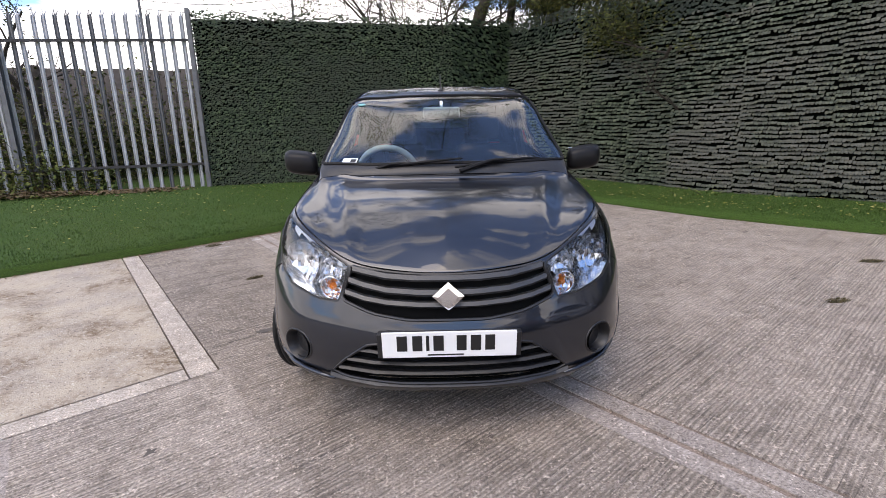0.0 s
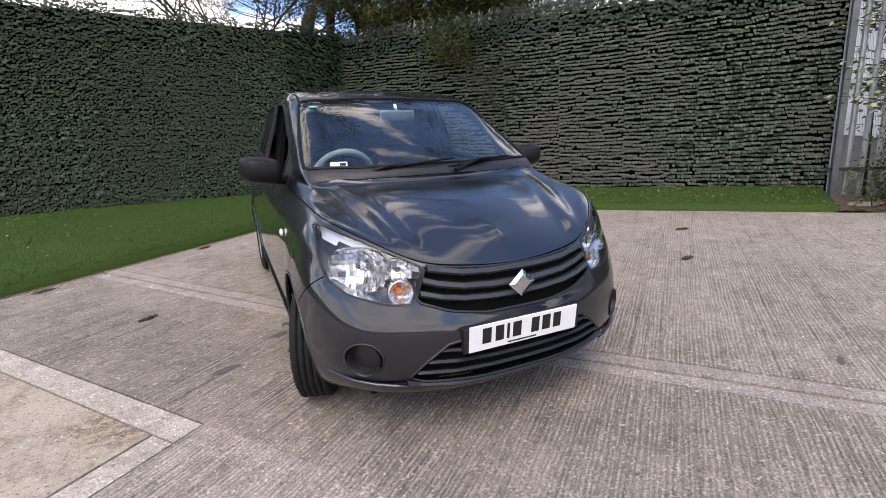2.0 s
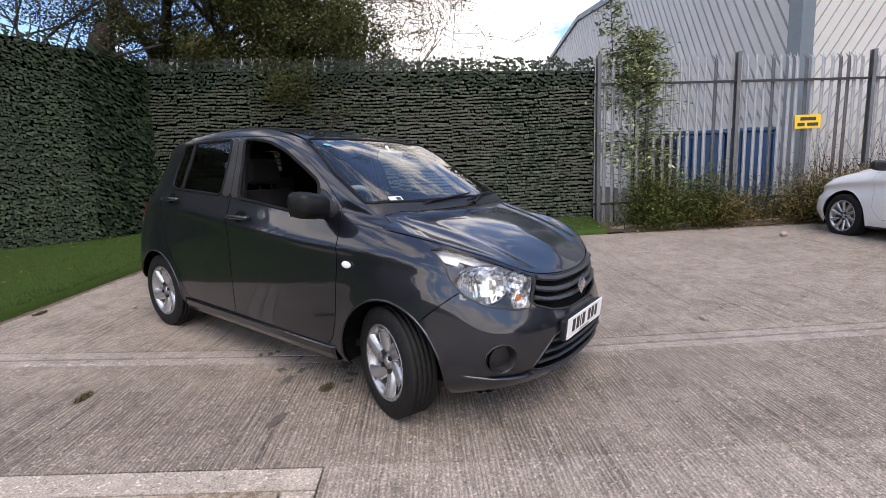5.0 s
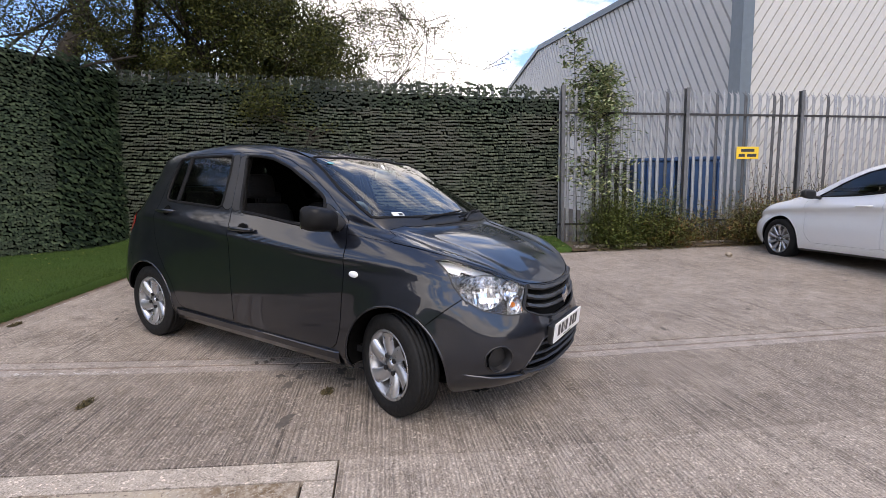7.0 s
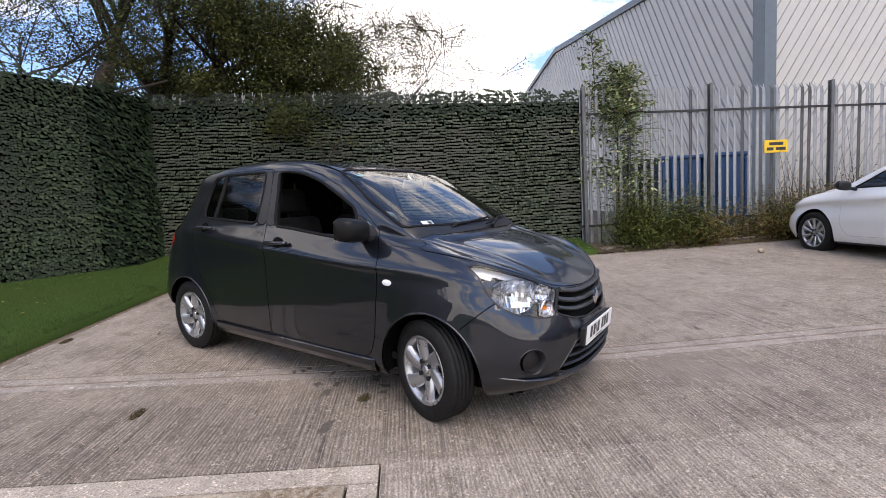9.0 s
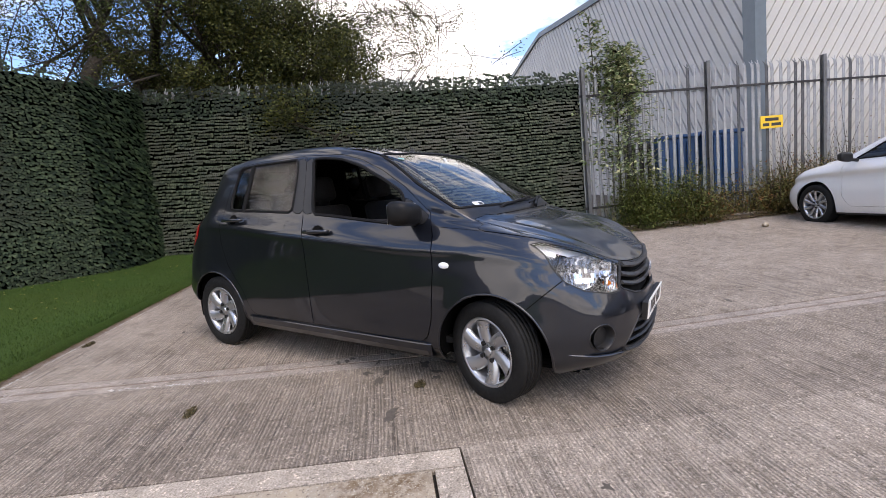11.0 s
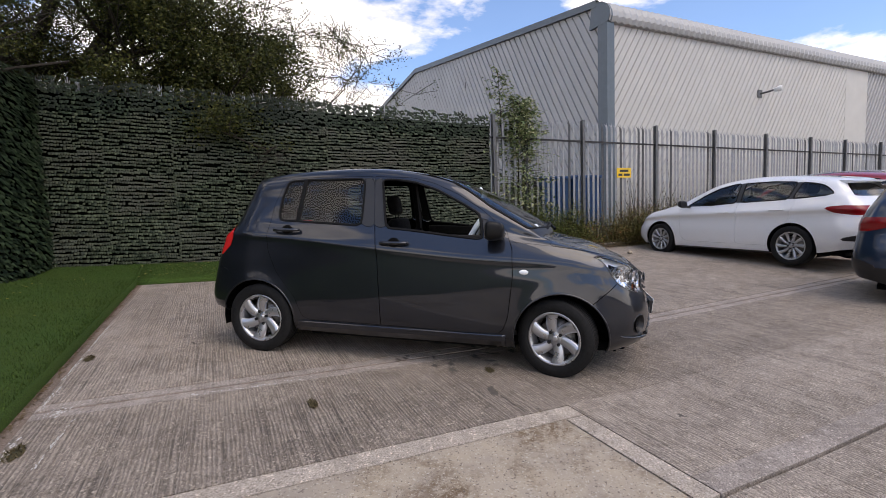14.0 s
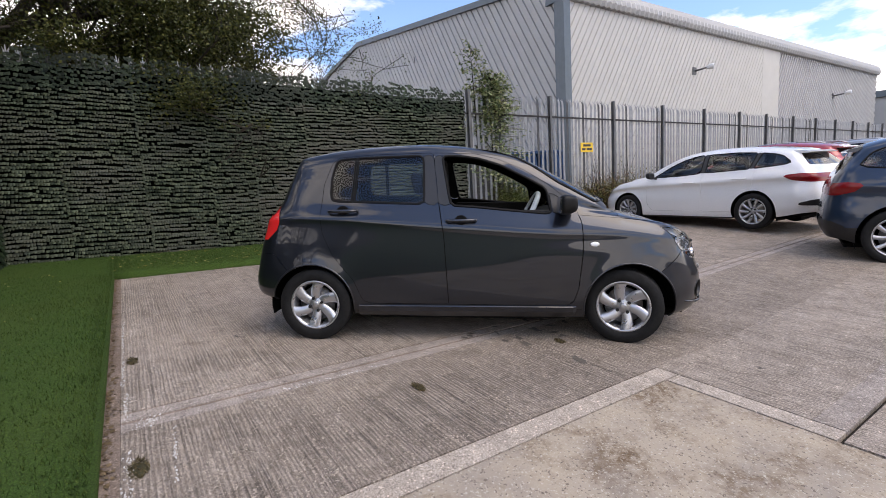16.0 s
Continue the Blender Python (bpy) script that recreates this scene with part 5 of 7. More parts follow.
    # a dark inner skin closes the panel gaps, its near-black standing for their shade
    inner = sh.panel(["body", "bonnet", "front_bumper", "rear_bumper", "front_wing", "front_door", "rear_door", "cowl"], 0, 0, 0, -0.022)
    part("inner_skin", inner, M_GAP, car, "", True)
    for sgn in (-1, 1):
        part("windscreen_seal", beading(sh.rim("windscreen"), sgn, 0.011, -0.002), M_SEAL, car)
        part("front_wing", sh.panel("front_wing", sgn, 0.0026, 0.012), M_GREY, car, "", True)
        d = part("front_door", sh.panel("front_door", sgn, 0.0034, 0.012), M_GREY, car, "graphite front door, its window wound down", True)
        part("window_seal", beading(sh.rim("front_window"), sgn, 0.011, -0.002), M_SEAL, d)
        part("mirror_sail", sh.panel("mirror_sail", sgn), M_TRIM, d, "", True)
        bm = bmesh.new()
        box(bm, sgn * 0.715 - 0.012, sgn * 0.715 + 0.012, 0.56, 1.36, 0.94, 1.025, 0.006)
        part("door_card", bm, M_DASH, d)
        e = part("rear_door", sh.panel("rear_door", sgn, 0.0034, 0.012), M_GREY, car, "graphite rear door", True)
        part("window_seal", beading(sh.rim("rear_window"), sgn, 0.011, -0.002, 12), M_SEAL, e)
        part("window_seal", beading(sh.rim("quarter_pane"), sgn, 0.011, -0.002, 12), M_SEAL, e)
        part("quarter_bar", sh.panel("quarter_bar", sgn, 0, 0, 0.001), M_SEAL, e, "black bar across the glass", True)
        part("window_glass", sh.panel("rear_window", sgn, 0, 0, -0.004), M_GLASS_S, e, "clear rear door glass", True)
        part("quarter_glass", sh.panel("quarter_pane", sgn, 0, 0, -0.004), M_GLASS_S, e, "clear fixed quarter glass", True)
        part("quarter_bar", sh.panel("quarter_bar", sgn, 0, 0, 0.004), M_SEAL, e, "", True)
        for who, y, z, xo in ((d, 1.255, 0.953, 0.776), (e, 2.175, 1.030, 0.760)):
            bm = bmesh.new()
            pts = [(sgn * (xo + dx), y + dy, z + dz) for dy, dx, dz in ((-0.115, 0.012, 0.002), (-0.105, 0.034, 0.003), (-0.05, 0.042, 0.002), (0.05, 0.042, 0.0), (0.10, 0.036, -0.002), (0.113, 0.012, -0.004))]
            tube(bm, pts, [0.010, 0.0125, 0.0135, 0.0135, 0.0125, 0.010], 10)
            part("handle", bm, M_GREY, who, "body-coloured pull handle", True)
            # flat near-black disc: the recess's shade painted behind the handle
            bm = bmesh.new()
            vs = []
            for k in range(20):
                a = k * math.tau / 20
                vs.append(bm.verts.new((sgn * (xo + 0.012 - 0.37 * 0.036 * math.sin(a)), y + 0.046 * math.cos(a), z + 0.004 + 0.036 * math.sin(a))))
            bm.faces.new(vs if sgn > 0 else vs[::-1])
            part("handle_recess_shade", bm, M_GAP, who)
        part("pillar_film", sh.panel("film_ahead", sgn, 0.001, 0.0, 0.001), M_FILM, d, "black film on the door pillar", True)
        part("pillar_film", sh.panel("film_behind", sgn, 0.001, 0.0, 0.001), M_FILM, e, "black film on the door pillar", True)
        # sill: a ledge that stands out under the doors
        bm, rings = bmesh.new(), []
        for y, k in ((0.375, 0.0), (0.40, 0.8), (0.46, 1.0), (0.9, 1.0), (1.5, 1.0), (1.93, 1.0), (2.02, 0.9), (2.07, 0.0)):
            rings.append([bm.verts.new((sgn * x, y, z)) for x, z in ((0.780, 0.291), (0.790 + 0.013 * k, 0.289), (0.793 + 0.014 * k, 0.283), (0.790 + 0.012 * k, 0.245), (0.775, 0.205), (0.74, 0.195))])
        for p, q in zip(rings, rings[1:]):
            for k in range(5):
                bm.faces.new((p[k], p[k + 1], q[k + 1], q[k]))
        bmesh.ops.recalc_face_normals(bm, faces=bm.faces[:])
        part("sill", bm, M_GREY, car, "graphite sill under the doors", False)
        # wheel arch lip and liner
        for ahead in (True, False):
            part("arch_lip", beading([l for l in sh.rim("arch") if (l[0][0].y < 1.2) == ahead], sgn, 0.0075, -0.003), M_GREY, car, "", True)
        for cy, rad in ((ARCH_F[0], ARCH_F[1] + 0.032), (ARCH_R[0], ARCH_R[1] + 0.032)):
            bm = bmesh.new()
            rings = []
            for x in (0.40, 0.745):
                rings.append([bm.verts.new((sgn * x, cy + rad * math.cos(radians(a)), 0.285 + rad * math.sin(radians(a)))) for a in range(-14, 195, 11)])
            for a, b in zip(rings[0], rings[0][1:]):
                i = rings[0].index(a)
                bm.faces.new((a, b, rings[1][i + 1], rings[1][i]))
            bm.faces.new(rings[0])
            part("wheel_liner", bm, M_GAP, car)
        # head lamp
        lamp = part("headlamp", sh.panel("lamp_lens", sgn, 0.001, 0.0, 0.0), M_LENS, car, "clear headlamp with chrome reflectors and an amber indicator", True)
        bm = sh.panel("lamp_lens", sgn)
        for v in bm.verts:
            v.co = Vector((v.co.x * 0.95, v.co.y + 0.105, v.co.z * 0.985 + 0.010))
        brow = bm.copy()                                      # its upper face is silvered, sky reflection put in its colour, the rest grey
        high = lambda f: (lambda c: c.z - 0.722 - 0.40 * (abs(c.x) - 0.40) > 0)(f.calc_center_median())
        bmesh.ops.delete(bm, geom=[f for f in bm.faces if high(f)], context="FACES")
        bmesh.ops.delete(brow, geom=[f for f in brow.faces if not high(f)], context="FACES")
        part("lamp_housing", bm, M_BEZEL, lamp, "dark lamp housing", False)
        for v in brow.verts:
            v.co.y -= 0.06
        part("lamp_brow", brow, M_SATIN, lamp, "silvered upper face, paled by reflected sky", True)
        bm = bmesh.new()
        for pts, _ in sh.rim("lamp_lens"):
            a = [bm.verts.new((q.x * sgn * 0.995, q.y + 0.004, q.z)) for q in pts]
            b = [bm.verts.new((q.x * sgn * 0.95, q.y + 0.105, q.z * 0.985 + 0.010)) for q in pts]
            for k in range(len(a) - 1):
                bm.faces.new((a[k], a[k + 1], b[k + 1], b[k]))
        part("lamp_wall", bm, M_SHINE, lamp, "", True)
        bm = beading(sh.rim("lamp_lens"), sgn, 0.006, -0.004)
        part("lamp_rim", bm, M_TRIM, lamp)

        def dish(name, x, y, z, rx, rz, depth, yaw, nx, nz, seed, label="", tilt=0.3):
            """A silvered reflector pressed in upright flutes and small facets, with a collar round its bulb hole."""
            rnd = random.Random(seed)
            b = bmesh.new()

            def at(a, c):
                """A place on the reflector, drawn in to its rounded outline."""
                r = (abs(a) ** 2.8 + abs(c) ** 2.8) ** (1 / 2.8)
                k = min(1.0, 1 / max(r, 1e-6))
                return a * k, c * k, min(1.0, r)
            for p in range(nx):
                lean = rnd.uniform(-tilt, tilt)
                for q in range(nz):
                    a0, a1, c0, c1 = (2 * p / nx - 1) * 1.02, (2 * (p + 1) / nx - 1) * 1.02, 2 * q / nz - 1, 2 * (q + 1) / nz - 1
                    if at((a0 + a1) / 2, (c0 + c1) / 2)[2] >= 1:
                        continue
                    nod, turn = rnd.uniform(-tilt, tilt) * 0.7, lean + rnd.uniform(-tilt, tilt) * 0.5
                    ring = []
                    for a, c in ((a0, c0), (a1, c0), (a1, c1), (a0, c1)):
                        u, w, r = at(a, c)
                        d = depth * (1 - r * r) + turn * (a - (a0 + a1) / 2) * rx + nod * (c - (c0 + c1) / 2) * rz
                        ring.append(b.verts.new((u * rx, d, w * rz)))
                    b.faces.new(ring)
            for r0, y0, r1, y1, sx, sz in ((1.0, 0.004, 1.03, -0.006, rx, rz), (1.03, -0.006, 1.06, 0.012, rx, rz), (0.013, depth, 0.013, depth - 0.012, 1, 1), (0.013, depth - 0.012, 0.009, depth - 0.010, 1, 1)):
                for k in range(28):
                    ring = []
                    for rr, yy, kk in ((r0, y0, k), (r0, y0, k + 1), (r1, y1, k + 1), (r1, y1, k)):
                        a, c = math.cos(math.tau * kk / 28), math.sin(math.tau * kk / 28)
                        e = 1 / (abs(a) ** 2.8 + abs(c) ** 2.8) ** (1 / 2.8)
                        ring.append(b.verts.new((a * e * sx * rr, yy, c * e * sz * rr)))
                    b.faces.new(ring)
            mm = Matrix.Translation((sgn * x, y, z)) @ Matrix.Rotation(radians(sgn * yaw), 4, "Z")
            bmesh.ops.transform(b, matrix=mm, verts=b.verts[:])
            return part(name, b, M_SHINE, lamp, label, False)
        dish("main_reflector", 0.600, -0.445, 0.725, 0.122, 0.088, 0.048, 37, 17, 7, 3, "large faceted silver reflector", 0.34)
        dish("inner_reflector", 0.470, -0.548, 0.730, 0.055, 0.050, 0.034, 22, 11, 6, 4, "", 0.25)
        dish("indicator_bowl", 0.472, -0.580, 0.655, 0.045, 0.045, 0.030, 14, 10, 6, 5, "", 0.2)
        bm = bmesh.new()
        lathe(bm, [(0.043, 0.004), (0.045, -0.006), (0.049, -0.006), (0.050, 0.006)], 28)
        bmesh.ops.transform(bm, matrix=Matrix.Translation((sgn * 0.472, -0.582, 0.655)) @ Matrix.Rotation(radians(sgn * 14), 4, "Z") @ Matrix.Rotation(radians(90), 4, "Z"), verts=bm.verts[:])
        part("indicator_ring", bm, M_SHINE, lamp, "bright ring round the indicator", True)
        bm = bmesh.new()
        bmesh.ops.create_uvsphere(bm, u_segments=14, v_segments=10, radius=0.0155, matrix=Matrix.Translation((sgn * 0.470, -0.562, 0.655)) @ Matrix.Diagonal((1, 1.5, 1, 1)))
        part("indicator_bulb", bm, M_AMBER, lamp, "amber bulb", True)
        for bx, by, bz in ((0.592, -0.418, 0.735), (0.466, -0.525, 0.733)):
            bm = bmesh.new()
            bmesh.ops.create_uvsphere(bm, u_segments=14, v_segments=10, radius=0.010, matrix=Matrix.Translation((sgn * bx, by, bz)) @ Matrix.Diagonal((1, 1.5, 1, 1)))
            part("lamp_bulb", bm, M_BEZEL, lamp, "", True)
        # fog lamp recess
        fog = part("fog_recess", sh.panel("fog_recess", sgn, 0, 0.0, -0.035), M_TRIM, car, "black round fog lamp blank", True)
        b = bmesh.new()
        lathe(b, [(0.068, -0.006), (0.063, 0.0), (0.056, 0.03), (0.046, 0.05), (0.0008, 0.052)], 28)
        bmesh.ops.transform(b, matrix=Matrix.Translation((sgn * 0.635, -0.580, 0.405)) @ Matrix.Rotation(radians(sgn * 34), 4, "Z") @ Matrix.Rotation(radians(90), 4, "Z"), verts=b.verts[:])
        part("fog_bowl", b, M_TRIM, fog, "", True)
        part("fog_rim", beading(sh.rim("fog_recess"), sgn, 0.006, -0.002), M_TRIM, fog, "", True)
        part("tail_lamp", sh.panel("tail_lamp", sgn, 0.0, 0.0, 0.004), M_REDL, car, "red tail lamp", True)
        # side repeater
        bm = bmesh.new()
        bmesh.ops.create_uvsphere(bm, u_segments=18, v_segments=10, radius=1, matrix=Matrix.Translation((sgn * 0.803, 0.255, 0.770)) @ Matrix.Diagonal((0.010, 0.034, 0.019, 1)))
        part("side_repeater", bm, M_COVER, car, "clear oval side repeater", True)
        # door mirror
        mir = new("door_mirror")
        mir.parent = car
        tagged(mir, "matt black door mirror")
        bm = bmesh.new()
        mirror_housing(bm, (sgn * 0.852, 0.485, 1.068), (0.098, 0.085, 0.072), sgn)
        part("mirror_shell", bm, M_MIRROR, mir, "", True)
        bm = bmesh.new()
        tube(bm, [(sgn * 0.70, 0.49, 1.01), (sgn * 0.76, 0.485, 1.012), (sgn * 0.82, 0.485, 1.03)], [0.03, 0.024, 0.028], 10)
        part("mirror_arm", bm, M_MIRROR, mir, "", True)
        bm = bmesh.new()
        box(bm, sgn * 0.852 - 0.08, sgn * 0.852 + 0.08, 0.530, 0.534, 1.012, 1.122, 0.002)
        part("mirror_glass", bm, M_CHROME, mir)

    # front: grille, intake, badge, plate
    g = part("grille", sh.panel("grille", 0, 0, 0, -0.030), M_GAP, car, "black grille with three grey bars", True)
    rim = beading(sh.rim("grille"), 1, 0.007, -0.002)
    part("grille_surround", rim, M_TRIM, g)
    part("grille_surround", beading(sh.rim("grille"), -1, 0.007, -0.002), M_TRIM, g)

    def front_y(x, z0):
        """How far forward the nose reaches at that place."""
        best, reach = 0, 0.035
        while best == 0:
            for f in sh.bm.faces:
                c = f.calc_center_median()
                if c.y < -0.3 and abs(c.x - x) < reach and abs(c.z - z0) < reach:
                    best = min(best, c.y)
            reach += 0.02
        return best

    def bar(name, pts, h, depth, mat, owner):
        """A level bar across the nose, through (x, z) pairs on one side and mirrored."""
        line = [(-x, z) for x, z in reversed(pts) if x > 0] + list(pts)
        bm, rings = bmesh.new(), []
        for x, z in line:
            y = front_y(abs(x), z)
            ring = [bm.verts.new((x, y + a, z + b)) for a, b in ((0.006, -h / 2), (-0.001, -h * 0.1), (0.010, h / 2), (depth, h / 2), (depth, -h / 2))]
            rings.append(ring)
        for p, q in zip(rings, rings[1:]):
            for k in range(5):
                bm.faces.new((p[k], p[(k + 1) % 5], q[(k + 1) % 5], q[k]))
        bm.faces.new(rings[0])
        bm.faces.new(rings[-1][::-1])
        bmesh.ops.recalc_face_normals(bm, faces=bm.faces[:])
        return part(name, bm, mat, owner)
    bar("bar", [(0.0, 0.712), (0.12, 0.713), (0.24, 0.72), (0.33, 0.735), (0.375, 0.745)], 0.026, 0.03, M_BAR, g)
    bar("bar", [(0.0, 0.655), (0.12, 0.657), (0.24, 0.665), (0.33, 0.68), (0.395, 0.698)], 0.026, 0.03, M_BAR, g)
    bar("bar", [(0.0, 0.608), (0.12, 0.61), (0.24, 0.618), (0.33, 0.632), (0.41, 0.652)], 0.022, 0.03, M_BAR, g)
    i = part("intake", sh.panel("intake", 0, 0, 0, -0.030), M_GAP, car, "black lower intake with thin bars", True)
    for sgn in (-1, 1):
        part("intake_surround", beading(sh.rim("intake"), sgn, 0.006, -0.002), M_TRIM, i)
    bar("bar", [(0.0, 0.418), (0.15, 0.419), (0.28, 0.423), (0.36, 0.43)], 0.014, 0.03, M_TRIM, i)
    bar("bar", [(0.0, 0.375), (0.15, 0.376), (0.30, 0.38), (0.41, 0.388)], 0.014, 0.03, M_TRIM, i)
    bar("bar", [(0.0, 0.333), (0.15, 0.334), (0.30, 0.337), (0.45, 0.345)], 0.014, 0.03, M_TRIM, i)
    for sgn in (-1, 1):
        bm = bmesh.new()
        tube(bm, [(sgn * 0.470, -0.668, 0.292), (sgn * 0.53, -0.640, 0.294), (sgn * 0.60, -0.600, 0.299), (sgn * 0.67, -0.548, 0.308), (sgn * 0.735, -0.462, 0.322), (sgn * 0.775, -0.385, 0.340)], [0.006, 0.010, 0.011, 0.010, 0.008, 0.003], 8)
        part("bumper_crease", bm, M_GREY, car, "", True)
    bar("splitter", [(0.0, 0.272), (0.15, 0.273), (0.30, 0.277), (0.44, 0.29), (0.49, 0.305)], 0.022, 0.03, M_TRIM, i)
    # a plain chrome lozenge stands for the maker's badge
    bm = bmesh.new()
    for k, s in ((0, 1.0), (1, 0.62)):
        vs = [bm.verts.new((x * s, -0.712 - 0.008 * k, 0.655 + z * s)) for x, z in ((0, 0.058), (-0.020, 0.040), (-0.062, 0.0), (-0.022, -0.038), (0, -0.058), (0.022, -0.040), (0.062, 0.0), (0.020, 0.038))]
        if k == 0:
            first = vs
    bm.faces.new(vs)
    for k in range(8):
        bm.faces.new((first[k], first[(k + 1) % 8], vs[(k + 1) % 8], vs[k]))
    bmesh.ops.recalc_face_normals(bm, faces=bm.faces[:])
    part("badge", bm, M_CHROME, g, "chrome lozenge badge")
    pl = new("number_plate")
    pl.parent = car
    tagged(pl, "white number plate with black bars")
    pl.matrix_basis = Matrix.Translation((0, -0.742, 0.470)) @ Matrix.Rotation(radians(4), 4, "X")
    bm = bmesh.new()
    box(bm, -0.26, 0.26, -0.003, 0.004, -0.0555, 0.0555, 0.002)
    part("plate", bm, M_PLATE, pl)
    for x0, x1 in ((-0.203, -0.163), (-0.143, -0.105), (-0.090, -0.078), (-0.062, -0.022), (0.028, 0.066), (0.082, 0.122), (0.138, 0.176)):
        bm = bmesh.new()
        box(bm, x0, x1, -0.0042, -0.003, -0.026, 0.040)
        part("dark_bar", bm, M_INK, pl)
    bm = bmesh.new()
    box(bm, -0.085, 0.055, -0.0042, -0.003, -0.047, -0.041)
    part("dark_bar", bm, M_INK, pl)
    bm = bmesh.new()
    box(bm, -0.28, 0.28, 0.004, 0.035, -0.06, 0.045, 0.004)
    part("plate_holder", bm, M_TRIM, pl)

    # roof line, aerial, wipers
    for sgn in (-1, 1):
        bm = bmesh.new()
        tube(bm, [(sgn * x, y, z) for x, y, z in ((0.566, 0.78, 1.412), (0.545, 1.0, 1.478), (0.538, 1.3, 1.515), (0.533, 1.7, 1.525), (0.522, 2.1, 1.508), (0.505, 2.45, 1.468))], 0.006, 6)
        part("roof_seam", bm, M_GAP, car)
    bm = bmesh.new()
    lathe(bm, [(0.022, 0.0), (0.018, 0.02), (0.006, 0.03)], 12, True)
    bmesh.ops.transform(bm, matrix=Matrix.Translation((0, 0.98, 1.475)) @ Matrix.Rotation(radians(-90), 4, "Y"), verts=bm.verts[:])
    tube(bm, [(0, 0.985, 1.50), (0, 1.05, 1.60)], 0.004, 6)
    part("aerial", bm, M_TRIM, car, "short black roof aerial")
    for pts in (((-0.50, 0.175, 1.048), (-0.28, 0.105, 1.072), (-0.05, 0.085, 1.094), (0.10, 0.09, 1.105)), ((0.06, 0.082, 1.060), (0.25, 0.10, 1.083), (0.42, 0.15, 1.092), (0.52, 0.19, 1.090))):
        wp = new("wiper")
        wp.parent = car
        tagged(wp, "black windscreen wiper")
        bm = bmesh.new()
        tube(bm, [(x, y - 0.012, z + 0.004) for x, y, z in pts], [0.007, 0.009, 0.008, 0.005], 6)
        part("blade", bm, M_SEAL, wp)
        bm = bmesh.new()
        x, y, z = pts[0] if pts[0][0] < 0 else pts[0]
        mid = Vector(pts[1])
        tube(bm, [(x * 0.9 + 0.03, y - 0.05, z - 0.012), (mid.x, mid.y - 0.02, mid.z + 0.012), (mid.x + 0.08, mid.y - 0.018, mid.z + 0.018)], [0.013, 0.009, 0.006], 6)
        part("arm", bm, M_SEAL, wp)
    # stickers on the glass
    for name, c, w, h, mat, lab in (("sticker", (-0.515, 0.205, 1.068), 0.085, 0.042, M_PAPER, "white paper sticker"), ("round_sticker", (-0.500, 0.745, 1.385), 0.05, 0.03, M_TEAL, "small teal oval sticker")):
        bm = bmesh.new()
        n = 4 if name == "sticker" else 16
        vs = []
        for k in range(n):
            a = (k + 0.5) * math.tau / n
            s = 1.414 if n == 4 else 1.0
            vs.append(bm.verts.new((w / 2 * s * math.cos(a), 0, h / 2 * s * math.sin(a))))
        bm.faces.new(vs)
        near = min((v for v in sh.bm.verts if v[sh.r] > 8.9), key=lambda v: (v.co - Vector((-c[0], c[1], c[2]))).length)
        nor = Vector((-near.normal.x, near.normal.y, near.normal.z))
        turn = (-nor).to_track_quat("Y", "Z").to_matrix().to_4x4()
        st = part(name, bm, mat, car, lab, m=Matrix.Translation(Vector((-near.co.x, near.co.y, near.co.z)) + nor * 0.005) @ turn)
        if name == "sticker":
            bm = bmesh.new()
            box(bm, 0.004, 0.036, -0.0008, 0.0, -0.012, 0.013)
            part("dark_bar", bm, M_INK, st)

    # cabin
    cab = new("cabin")
    cab.parent = car
    tagged(cab, "dark cabin with cloth seats")
    bm = bmesh.new()
    box(bm, -0.66, 0.66, 0.3, 2.5, 0.26, 0.30)
    part("floor_pan", bm, M_DASH, cab)
    # unseen plates added to block light and deepen the shade under the car
    bm = bmesh.new()
    box(bm, -0.58, 0.58, -0.44, 2.72, 0.165, 0.195, 0.01)
    box(bm, -0.71, 0.71, 0.44, 2.00, 0.166, 0.194, 0.01)
    part("shade_tray", bm, M_GAP, car)
    bm = bmesh.new()
    prof = ((0.20, 0.97), (0.30, 1.0), (0.48, 0.985), (0.56, 0.93), (0.58, 0.80), (0.50, 0.62))
    rows_ = [[bm.verts.new((x, y, z)) for y, z in prof] for x in (-0.665, 0.665)]
    for k in range(len(prof) - 1):
        bm.faces.new((rows_[0][k], rows_[0][k + 1], rows_[1][k + 1], rows_[1][k]))
    part("dashboard", bm, M_DASH, cab, "", True)
    bm = bmesh.new()
    box(bm, -0.50, -0.20, 0.36, 0.52, 0.97, 1.045, 0.03)
    part("binnacle", bm, M_DASH, cab, "", True)
    bm = bmesh.new()
    c, tilt = Vector((-0.355, 0.71, 0.975)), Matrix.Rotation(radians(-64), 4, "X")
    ring = [c + tilt @ Vector((0.18 * math.cos(k * math.tau / 32), 0.18 * math.sin(k * math.tau / 32), 0)) for k in range(33)]
    tube(bm, ring, 0.017, 8, False)
    for a in (0.0, 180.0, 270.0):
        tube(bm, [c, c + tilt @ Vector((0.17 * math.cos(radians(a)), 0.17 * math.sin(radians(a)), 0))], 0.016, 6)
    sw = part("steering_wheel", bm, M_DASH, cab, "steering wheel in a clear plastic wrap", True)
    bm = bmesh.new()
    ring = [c + tilt @ Vector((0.182 * math.cos(radians(a)), 0.182 * math.sin(radians(a)), -0.002)) for a in range(0, 361, 10)]
    tube(bm, ring, 0.0225, 8, False)
    part("plastic_wrap", bm, M_COVER, sw, "pale plastic wrap", True)
    bm = bmesh.new()
    box(bm, -0.115, 0.115, -0.012, 0.012, -0.033, 0.033, 0.012, m=Matrix.Translation((0.0, 0.66, 1.345)) @ Matrix.Rotation(radians(10), 4, "X"))
    tube(bm, [(0, 0.66, 1.36), (0, 0.70, 1.41)], 0.01, 6)
